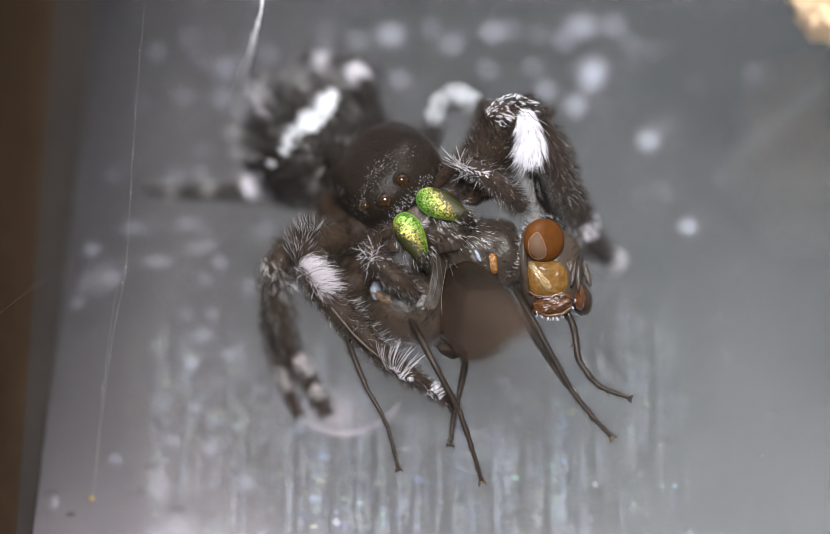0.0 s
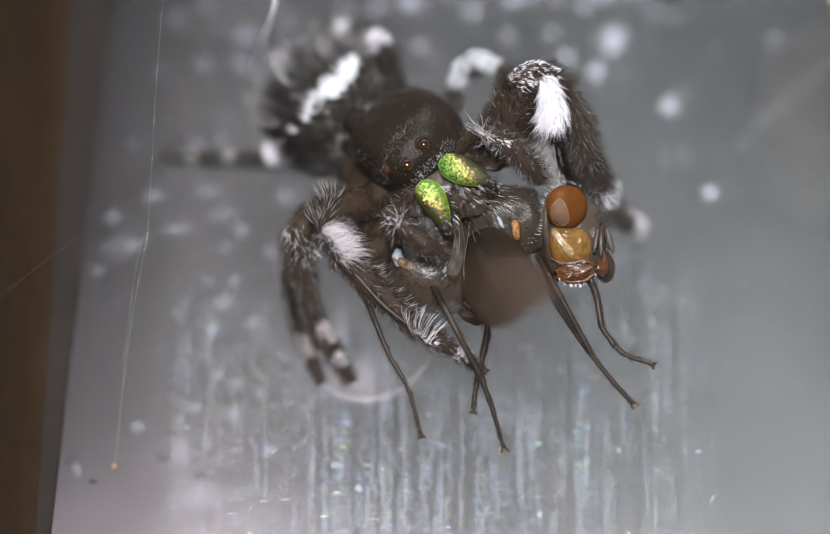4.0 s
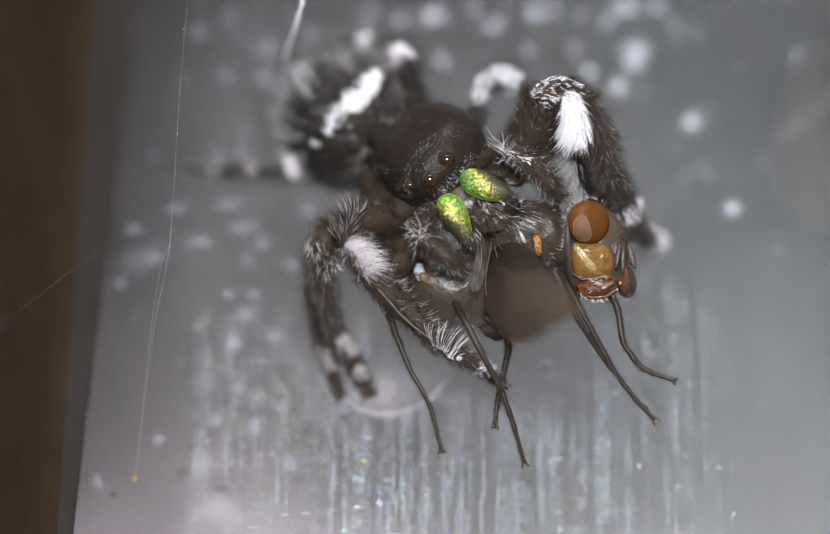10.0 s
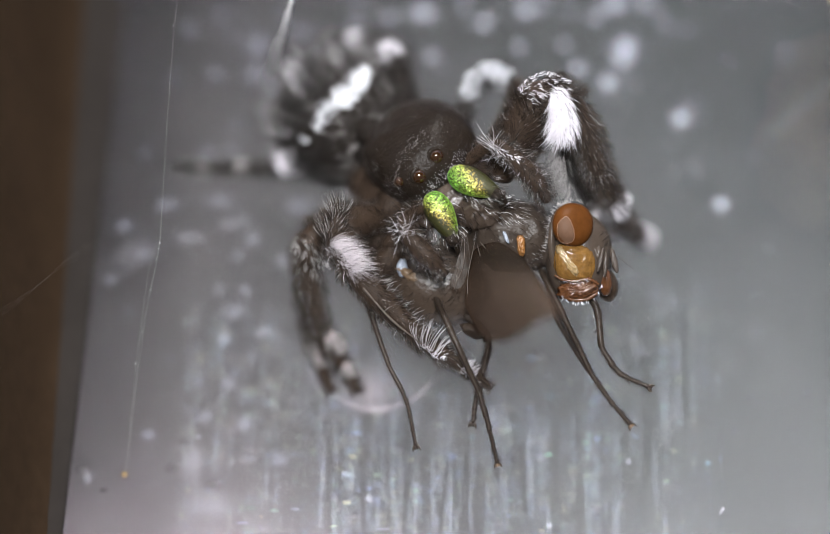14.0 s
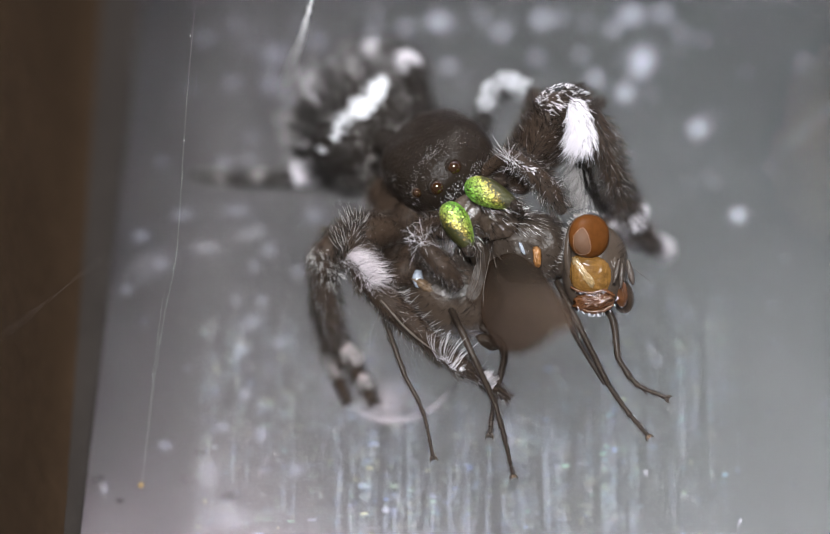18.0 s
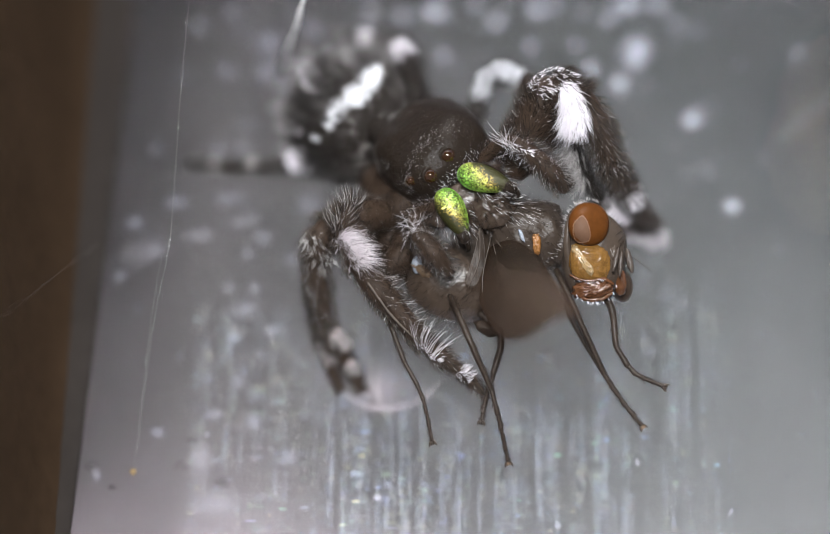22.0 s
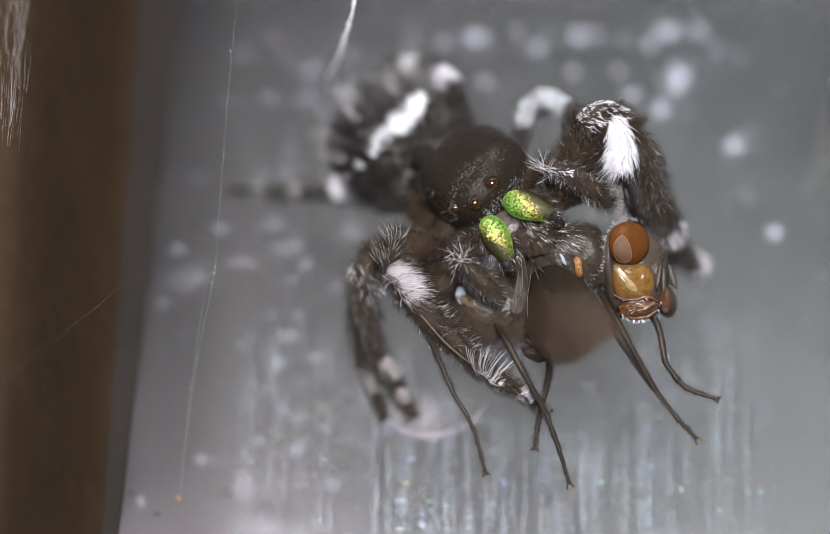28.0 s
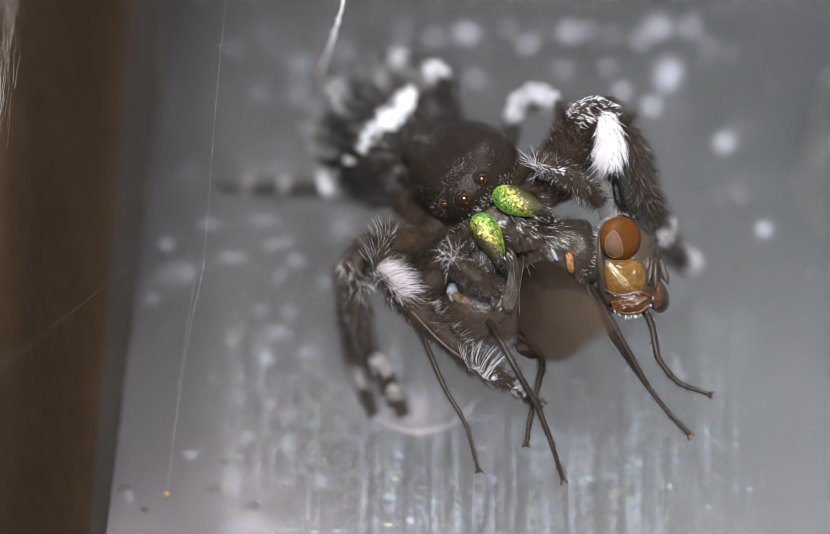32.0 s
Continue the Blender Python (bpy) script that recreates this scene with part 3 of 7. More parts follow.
# dark grey strip between frame and glass, wider towards the top
part("foot_strip", low_strip(), STRIP, trim, "low dark grey strip along the frame")

# ---- dried water spots on the glass ----
def spot(x, y, r, stretch=1.0, turn=0.0):
    n, verts, faces = 14, [], []
    for k, (q, h) in enumerate(((1.0, 0.0), (0.96, 0.02), (0.75, 0.035), (0.3, 0.03))):
        for j in range(n):
            a = 2 * math.pi * j / n
            w = 1 + 0.18 * noise.noise(Vector((math.cos(a) * 1.5 + x, math.sin(a) * 1.5 + y, 0)))
            px, py = q * r * w * math.cos(a) * stretch, q * r * w * math.sin(a)
            verts.append((x + px * math.cos(turn) - py * math.sin(turn), y + px * math.sin(turn) + py * math.cos(turn), h))
    for k in range(3):
        for j in range(n):
            faces.append((k * n + j, k * n + (j + 1) % n, (k + 1) * n + (j + 1) % n, (k + 1) * n + j))
    faces.append(tuple(3 * n + j for j in range(n)))
    return verts, faces


SPOTS = [
    (9.34, 7.85, 0.33, 1, 0),
    (10.62, 4.58, 0.27, 1, 0),
    (6.95, 9.19, 0.28, 1, 0),
    (7.52, 10.56, 0.37, 1.3, 60),
    (7.42, 10.09, 0.27, 1, 0),
    (5.90, 9.74, 0.23, 1, 0),
    (4.15, 12.02, 0.28, 1, 0),
    (4.74, 12.12, 0.17, 1, 0),
    (2.76, 11.50, 0.23, 1, 0),
    (1.00, 10.15, 0.18, 1, 0),
    (3.95, 10.56, 0.17, 1, 0),
    (0.65, 11.87, 0.28, 1.4, 0),
    (7.20, 12.22, 0.30, 1.5, 20),
    (8.28, 12.29, 0.23, 1, 0),
    (8.80, 11.60, 0.15, 1, 0),
    (12.96, 10.46, 0.15, 1, 0),
    (11.60, -0.09, 0.15, 1, 0),
    (12.22, -0.45, 0.08, 1, 0),
    (7.83, -0.80, 0.17, 1, 0),
    (8.87, -0.64, 0.12, 1, 0),
    (7.11, 4.90, 0.20, 1, 0),
    (-4.89, 10.56, 0.33, 1, 0),
    (-3.47, 11.08, 0.20, 1, 0),
    (-4.96, 9.43, 0.25, 1, 0),
    (-4.33, 8.82, 0.17, 1, 0),
    (-7.23, 11.18, 0.17, 1, 0),
    (-6.30, 9.43, 0.18, 1, 0),
    (-5.80, 10.98, 0.13, 1, 0),
    (-3.39, 4.41, 0.25, 1, 0),
    (-4.89, 3.13, 0.17, 1, 0),
    (-5.37, 2.54, 0.13, 1, 0),
    (-5.09, 1.28, 0.14, 1, 0),
    (-5.33, 0.51, 0.21, 1, 0),
    (-4.46, -0.26, 0.18, 1, 0),
    (-5.74, -0.49, 0.16, 1, 0),
    (-5.52, -2.12, 0.18, 1, 0),
    (-5.00, -3.51, 0.21, 1, 0),
    (-6.20, -3.29, 0.16, 1, 0),
    (-5.95, 1.28, 0.12, 1, 0),
    (-8.41, 2.60, 0.08, 2.4, 38),
    (-9.51, 1.63, 0.08, 2.2, 30),
    (-9.10, 3.62, 0.12, 2, 35),
    (-7.77, 4.41, 0.10, 3, 20),
    (-6.02, 4.60, 0.09, 4, 14),
    (-8.05, -3.94, 0.11, 1.9, 145),
    (-2.51, 3.03, 0.13, 1, 0),
    (-3.89, 2.34, 0.17, 1, 0),
    (10.91, -1.22, 0.10, 1, 0),
    (10.18, -2.26, 0.10, 1, 0),
    (12.68, -3.66, 0.10, 1, 0),
    (13.17, -2.26, 0.15, 1, 0),
    (10.81, -3.66, 0.10, 1, 0),
    (5.67, 11.91, 0.13, 1, 0),
    (2.08, 12.12, 0.15, 1, 0),
    (-0.43, 11.70, 0.17, 1, 0),
    (-1.51, 11.91, 0.12, 1, 0),
    (-2.21, 10.26, 0.15, 1, 0),
    (-3.09, 8.41, 0.17, 1, 0),
    (11.73, 6.40, 0.10, 1, 0),
    (12.85, 7.81, 0.08, 1, 0),
    (9.86, 5.80, 0.10, 1, 0),
    (9.07, 5.80, 0.08, 1, 0),
    (10.31, 1.28, 0.12, 1, 0),
    (8.23, 1.28, 0.12, 1, 0),
    (-2.31, 0.89, 0.15, 1, 0),
    (-3.17, 0.22, 0.17, 1, 0),
    (-3.79, -4.78, 0.20, 1, 0),
    (-8.87, 0.51, 0.09, 1, 0),
    (-7.44, -1.22, 0.08, 1, 0),
    (-8.52, 6.40, 0.13, 1, 0),
    (-6.41, 6.40, 0.15, 1, 0),
    (-5.55, 7.40, 0.13, 1, 0),
    (-7.72, 9.23, 0.12, 1, 0),
    (-6.17, 11.70, 0.17, 1, 0),
    (-4.02, 11.70, 0.15, 1, 0),
    (-1.68, 11.29, 0.13, 1, 0),
    (5.47, 10.67, 0.15, 1, 0),
    (6.56, 11.70, 0.20, 1, 0),
    (9.60, 11.29, 0.12, 1, 0),
    (10.98, 10.05, 0.08, 1, 0),
    (12.11, 3.03, 0.08, 1, 0),
    (11.03, 2.05, 0.10, 1, 0),
    (9.48, 2.44, 0.08, 1, 0),
    (8.74, 0.70, 0.10, 1, 0),
    (12.11, -5.15, 0.10, 1, 0),
    (11.37, -2.54, 0.12, 1, 0),
    (12.90, 1.28, 0.08, 1, 0),
]
for x, y, r, stretch, turn in SPOTS:
    faint = x < -2 or y < (6 if x < 0 else 2.5)   # low down and towards the frame the spots are half washed off
    solid("water_spot", spot(x, y, r * ((2.4 if x < -1 else 1.6) if faint else 1.95), stretch, radians(turn)), FAINT_SPOT if faint else SOFT_SPOT, (x, y, 0), "small whitish dried water spot on the window glass", "water spot", "dried water spots")


def specks(count, box, size, seed):
    g = np.random.default_rng(seed)
    out = []
    for _ in range(count):
        x, y = g.uniform(box[0], box[1]), g.uniform(box[2], box[3])
        if noise.noise(Vector((x * 0.3, y * 0.3, 5))) > -0.05 and x > -6 and (y > 0 or g.uniform() < 0.3):
            out.append(spot(x, y, g.uniform(*size), g.uniform(1, 1.6), g.uniform(0, 3)))
    return join(*out)


solid("fine_specks", specks(600, (-10, 13, -9, 22), (0.03, 0.11), 3), SPOT, (0, 0, 0), "fine whitish specks of dried water", "specks", kind="stuff")


def runs(seed):
    """Places of the upright tracks of dried water: x, top, half-width, strength."""
    g = np.random.default_rng(seed)
    out, x = [], -6.9
    while x < 10.4:
        top = 0.9 + 1.3 * min(1, max(0, x - 0.5) / 2) + 0.8 * noise.noise(Vector((x * 0.7, 0, 9)))
        out.append((x, top, g.uniform(0.05, 0.17) * (0.8 if x > 6.5 else 1), g.uniform(0.3, 1.0) * min(1, 0.45 + 0.14 * max(0, x + 4)) * (0.8 if x > 6.5 else 1)))
        x += g.choice((0.14, 0.2, 0.26, 0.42)) * g.uniform(0.8, 1.2) * (1.3 if x > 6.5 else 1)
    return out


def lime_dashes(tracks, chance, thick, seed, gap=(0.03, 0.075), scatter=0.25):
    """Thin raised dashes of lime, one under another in every track."""
    g = np.random.default_rng(seed)
    verts, faces = [], []
    for c, top, wide, strong in tracks:
        y = top
        while y > -9.9:
            y -= g.uniform(*gap)
            if g.uniform() > chance * strong * (0.75 + 0.9 * noise.noise(Vector((c * 3, y * 0.9, 2)))) * min(1, (top - y) / 1.5 + 0.2):
                continue
            a, b = wide * g.beta(1.3, 2.2) * 1.4 + 0.02, thick * g.uniform(0.5, 1.6)
            x = c + 0.07 * noise.noise(Vector((c, y * 0.5, 4))) + g.normal(0, wide * scatter)
            t, h, k = g.normal(0, 0.02), g.uniform(0.003, 0.008), len(verts)
            for sx, sy, z in ((-1, -1, 0.0), (1, -1, 0.0), (1, 1, 0.0), (-1, 1, 0.0), (-0.7, -0.8, h), (0.7, -0.8, h), (0.7, 0.8, h), (-0.7, 0.8, h)):
                verts.append((x + sx * a - sy * b * t, y + sy * b + sx * a * t, z))
            faces += [tuple(k + q for q in f) for f in ((4, 5, 6, 7), (0, 1, 5, 4), (1, 2, 6, 5), (2, 3, 7, 6), (3, 0, 4, 7))]
    return verts, faces


TRACKS = runs(11)
solid("mineral_glints", lime_dashes(TRACKS, 0.035, 0.017, 5), SPARK, (0, 0, 0), "sparse lime dashes down the glass, their bright glints painted on", "mineral glints", kind="stuff", smooth=False)
solid("mineral_flakes", lime_dashes(TRACKS, 1.0, 0.020, 11, (0.035, 0.10), 0.35), FLAKE, (0, 0, 0), "pale bluish dashes of mineral flakes down the glass", "mineral flakes", kind="stuff", smooth=False)
solid("dust_grains", lime_dashes([(x + k * wide, top + 0.4, 0.04, (0.3 + 0.7 * strong) * min(1, 0.35 + 0.14 * max(0, x + 3.5), (x + 7.4) / 3, max(0.35, (11.5 - x) / 4))) for x, top, wide, strong in TRACKS for k in (-1.0, -0.3, 0.5)], 1.2, 0.55, 21, (0.5, 1.2), 1.8), SMEAR, (0, 0, 0), "faint bluish dust down the tracks of dried water", "dust", kind="stuff", smooth=False)
for x, y, r, stretch, turn in ((-7.0, 3.2, 0.2, 3.0, 14), (-5.6, 3.7, 0.2, 2.6, 10), (-2.4, -1.9, 0.5, 1.3, 0), (-9.9, -5.5, 0.2, 1.6, 100), (-6.6, -4.9, 0.4, 1.8, 80), (-6.1, -6.4, 0.6, 1.6, 10)):
    solid("dust_smear", spot(x, y, r * 1.5, stretch, radians(turn)), DUST, (x, y, 0), "pale smear of dust on the glass", "dust smear", "dust smears")
solid("dust_smear", spot(-8.7, 2.6, 0.55, 3.6, radians(38)), THIN_DUST, (-8.7, 2.6, 0), "broad faint smear of dust on the glass", "dust smear", "dust smears")
for x, y, r, stretch, turn in ((-10.1, -5.2, 0.16, 1.8, 10), (-7.2, -5.1, 0.2, 1.7, 20), (-5.9, -5.7, 0.2, 1.6, 170), (-6.9, -4.2, 0.13, 2.0, 5), (-9.4, -5.9, 0.12, 1.5, 0)):
    solid("grime_patch", spot(x, y, r * 1.5, stretch, radians(turn)), GRIME, (x, y, 0), "small dark patch of grime on the glass", "grime patch", "grime patches")

# ---- spider ----
FWD = unit(view(0.50, -0.32, 0.80))
SIDE = unit(view(0.77, 0.64, 0) - FWD * (view(0.77, 0.64, 0) @ FWD))
DORSAL = np.cross(FWD, SIDE)
DORSAL = DORSAL if DORSAL[2] > 0 else -DORSAL

spider = thing("jumping_spider", (-1.47, 4.01, 0), "black hairy jumping spider with white bands and green jaws", "spider")

# carapace
CARA = np.array((0.64, 3.83, 4.78))
ca = (SIDE * 1.74, FWD * 1.85, DORSAL * 1.34)
carapace = part("carapace", blob(CARA, *ca, rings=26, segs=40, power=2.5, lump=0.05), SHIELD, spider, "black head shield with short hairs")
part("hair", fur_blob(CARA, *ca, 1900, 0.10, -FWD * 0.95 + DORSAL * 0.05, 0.006, lambda q: q[2] > -0.4, power=2.5), BLACK_HAIR, carapace, kind="stuff")
part("glint_hair", fur_blob(CARA, *ca, 260, 0.035, -FWD * 0.9, 0.0045, lambda q: q[2] > -0.2 and noise.noise(Vector(q * 3.1)) > 0.02 + 0.35 * q[0], power=2.5), GLINT_HAIR, carapace, "sparse hairs coloured pale as glints", kind="stuff")
brow_at = np.array((0.55, 3.25, 6.1)) + rng.normal(0, 1, (300, 1)) * SIDE * 0.62 + rng.normal(0, 1, (300, 1)) * FWD * 0.17
brow_at += DORSAL * ((1 - np.minimum(0.98, (np.abs((brow_at - CARA) @ SIDE / 1.74) ** 2.5 + np.abs((brow_at - CARA) @ FWD / 1.85) ** 2.5))) ** 0.4 * 1.34 - (brow_at - CARA) @ DORSAL)[:, None]
part("brow_hair", needles(brow_at, unit(DORSAL * 0.6 + FWD * 0.5 + rng.normal(0, 0.5, (300, 3))), 0.10 * rng.uniform(0.5, 1.2, 300), 0.0036, rng.normal(0, 0.3, (300, 3))), GREY_HAIR, carapace, "fine grey hairs behind the eyes", kind="stuff")
EYES = [((0.62, 2.36, 5.95), 0.25), ((1.15, 2.93, 6.22), 0.25), ((0, 2.29, 5.74), 0.17), ((1.4, 3.63, 6.2), 0.16), ((-0.6, 3.06, 5.36), 0.12), ((0.97, 4.4, 6.04), 0.12)]
FACE = unit(FWD * 0.8 + DORSAL * 0.2)
for place, r in EYES:
    place = tuple(np.array(place) - FACE * 0.07)
    e1 = unit(np.cross(FACE, SIDE))
    eye = part("eye", blob(place, SIDE * r, e1 * r, FACE * r * 0.9, 14, 20), EYE_GLASS, spider, "glossy dark amber eye")
    rim = [np.array(place) - FACE * r * 0.25 + (SIDE * math.cos(a) + e1 * math.sin(a)) * r * 1.08 for a in np.linspace(0, 2 * math.pi, 17)]
    if r > 0.2:   # a dark brow hoods the upper side of the two large eyes
        brow = [np.array(place) + view(math.cos(a), math.sin(a), 0) * r * 0.98 + np.array(W3) * r * 0.38 for a in np.linspace(radians(62), radians(235), 9)]
        part("brow", tube(brow, [r * q for q in (0.05, 0.18, 0.27, 0.32, 0.33, 0.32, 0.27, 0.18, 0.05)], 10, 3, 0.08), SHIELD, eye, "dark brow")
    part("rim", tube(rim, [r * 0.10] * 17, 6, 2, ends=False), RIM, eye)
    ring = np.array(rim)[rng.integers(0, 16, 22)] + rng.normal(0, 0.03, (22, 3))
    part("lash", needles(ring, unit(ring - np.array(place) + FACE * 0.12 + rng.normal(0, 0.15, (22, 3))), 0.13, 0.006, np.tile(FACE, (22, 1))), GREY_HAIR, eye, kind="stuff")

# clypeus hair between eyes and jaws
cl = np.array((1.3, 2.37, 6.07)) + rng.normal(0, 1, (190, 1)) * SIDE * 0.62 + rng.normal(0, 0.10, (190, 3))
part("clypeus_hair", needles(cl, unit(FWD * 0.9 + view(0.3, -0.5, 0.3) + rng.normal(0, 0.6, (190, 3))), 0.10 * rng.uniform(0.4, 1.3, 190), 0.0045, rng.normal(0, 0.5, (190, 3))), GLINT_HAIR, spider, "pale hairs above the jaws", kind="stuff")

# face below the eyes, towards the jaws
part("face", blob((1.41, 2.22, 5.15), SIDE * 1.35, view(0.55, -0.75, 0.2) * 0.75, FWD * 0.55, 14, 22, 2.3, 0.08), MOIST, spider)

# jaws
CHEL_R, CHEL_L = [], []
for store, a, b, root, label, inner in ((CHEL_R, (1.6, 2.41, 6.15), (3.22, 1.72, 6.02), (1.47, 2.75, 5.48), "iridescent green and gold jaw", view(-0.35, -0.9, 0.3)), (CHEL_L, (1.03, 1.82, 5.9), (1.83, 0.42, 5.36), (0.97, 2.2, 5.2), "iridescent green and gold jaw", view(0.9, 0.3, 0.3))):
    a, b = np.array(a), np.array(b)
    ax = (b - a) / 2
    out = unit(np.cross(ax, W3))
    mid = (a + b) / 2
    v, f = blob(mid, ax * 1.05, out * 0.47, np.array(W3) * 0.47, 34, 34, 2.3)
    k = ((v - mid) @ unit(ax)) / np.linalg.norm(ax)
    along = np.outer(k * np.linalg.norm(ax), unit(ax))
    v = mid + along + (v - mid - along) * np.where(k[:, None] > -0.45, 1 - 0.55 * (np.clip(k, -0.45, 1)[:, None] + 0.45) ** 1.4 / 1.68, 1)
    jaw = part("jaw", (v, f), JAW_SKIN, spider, label, pivot=mid)
    store.append(jaw)
    JAW = jaw_paint("iridescent_green", unit(ax), unit(inner), np.linalg.norm(ax))
    part("scale", scales(v, f, 4200, 0.0205, 0.27, lambda p: ((p - mid) @ inner) / 0.5
                         > 1.05 * (((p - mid) @ unit(ax)) / np.linalg.norm(ax) + 0.02) + rng.normal(0, 0.16, len(p))), JAW, jaw, "fine iridescent scales", kind="stuff", smooth=False)
    tip = mid + ax * 0.86
    part("jaw_tip", blob(tip + out * 0.05, ax * 0.32, out * 0.22, np.array(W3) * 0.24, 14, 20, 2.2, 0.15), SHIELD, jaw, "dark brown tip")
    fang = [b - ax * 0.15, b + unit(ax) * 0.12 + view(0.03, -0.2, -0.15), b + view(0.0, -0.42, -0.35)]
    part("fang", tube(fang, [0.12, 0.08, 0.02], 10), SHIELD, jaw)
    part("hair", fur_blob(mid, ax * 1.02, out * 0.5, np.array(W3) * 0.5, 160, 0.28, unit(ax) * 0.9, 0.007, lambda q: q[0] > 0.45 or abs(q[1]) > 0.85), BLACK_HAIR, jaw, kind="stuff")
    part("hair", fur_blob(mid, ax * 1.02, out * 0.5, np.array(W3) * 0.5, 26, 0.22, unit(ax) * 0.9, 0.006, lambda q: q[0] > 0.5 or abs(q[1]) > 0.9), GLINT_HAIR, jaw, "pale hairs", kind="stuff")

# mouthparts between the jaws and the prey
part("maxilla", blob((2.53, 1.63, 4.91), view(0.75, -0.2, 0), view(0.15, 0.6, 0.2), view(0, 0, 0.55), 22, 30, 2.2, 0.3, 2), MOIST, spider)
part("maxilla_hair", fur_blob((2.61, 1.68, 4.99), view(0.85, -0.2, 0), view(0.15, 0.6, 0.2), view(0, 0, 0.6), 420, 0.3, view(0.5, -0.4, 0.1), 0.008), BLACK_HAIR, spider, kind="stuff")
part("maxilla_hair", fur_blob((3.19, 1.63, 5.08), view(0.85, -0.25, 0), view(0.15, 0.5, 0.2), view(0, 0, 0.6), 150, 0.18, view(0.9, -0.4, 0.1), 0.007, lambda q: q[2] > 0.1), GLINT_HAIR, spider, kind="stuff")

# underside and waist
part("sternum", blob((-0.24, 3.42, 3.69), SIDE * 1.35, FWD * 1.3, DORSAL * 0.7, 12, 20), CUTICLE, spider)
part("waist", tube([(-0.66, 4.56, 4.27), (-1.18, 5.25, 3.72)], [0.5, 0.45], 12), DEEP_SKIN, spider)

# abdomen
ABD = np.array((-1.9, 6.37, 2.5))
aa = (SIDE * 2.1, FWD * 2.05, DORSAL * 1.9)
BAND = np.array((-1.84, 5.92, 4.29))


def band(q):
    """The white crosswise band, wider above, and a spot beyond its lower end."""
    p = q[0] * aa[0] + q[1] * aa[1] + q[2] * aa[2] + ABD - BAND
    if p @ np.array(W3) < -1.2:
        return False
    across, up = p @ np.array(U3), p @ np.array(V3)
    x, y = 0.67 * across + 0.74 * up, 0.74 * across - 0.67 * up
    return (-1.18 < x < 1.22 and abs(y - 0.05 * math.sin(4 * x)) < (0.20 + 0.085 * min(x, 0.5)) * max(0.0, 1.25 - (x / 1.22) ** 2) ** 0.5 + 0.05 * math.sin(9 * x + 1) + 0.03 * math.sin(23 * x)) or (x + 1.62) ** 2 + (y - 0.02) ** 2 < 0.003


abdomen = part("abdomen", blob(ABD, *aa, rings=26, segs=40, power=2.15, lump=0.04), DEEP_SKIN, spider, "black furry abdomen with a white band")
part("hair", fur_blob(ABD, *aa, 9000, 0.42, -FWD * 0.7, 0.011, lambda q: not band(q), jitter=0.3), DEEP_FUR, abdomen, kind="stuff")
part("hair", fur_blob(ABD, *aa, 300, 1.0, -FWD * 0.4, 0.009, lambda q: q[1] < 0.2, jitter=0.3), GREY_HAIR, abdomen, "long pale guard hairs", kind="stuff")
part("hair", fur_blob(ABD, *aa, 420, 0.5, -FWD * 0.3, 0.010, lambda q: q @ np.array([0.55, 0.8, 0.25]) > 0.35, jitter=0.4), GREY_HAIR, abdomen, "grey hairs beside the waist", kind="stuff")
part("hair", fur_blob(ABD, *aa, 70, 0.9, -FWD * 0.6 + DORSAL * 0.2, 0.013, lambda q: q[1] < 0.3 and noise.noise(Vector(q * 2.4)) > 0.1, jitter=0.35), WHITE_HAIR, abdomen, "long white hairs", kind="stuff")
part("white_band", fur_blob(ABD, *[q * 1.01 for q in aa], 9000, 0.36, -FWD * 0.9, 0.016, band, jitter=0.34), BAND_HAIR, abdomen, "white hair band", kind="stuff")
for k in (-1, 0, 1):
    s0 = ABD - FWD * 2.2 + SIDE * 0.22 * k - DORSAL * 0.3
    part("spinneret", tube([s0, s0 - FWD * 0.5], [0.14, 0.07], 10), CUTICLE, abdomen)

NAMES = ("femur", "patella", "tibia", "metatarsus", "tarsus")


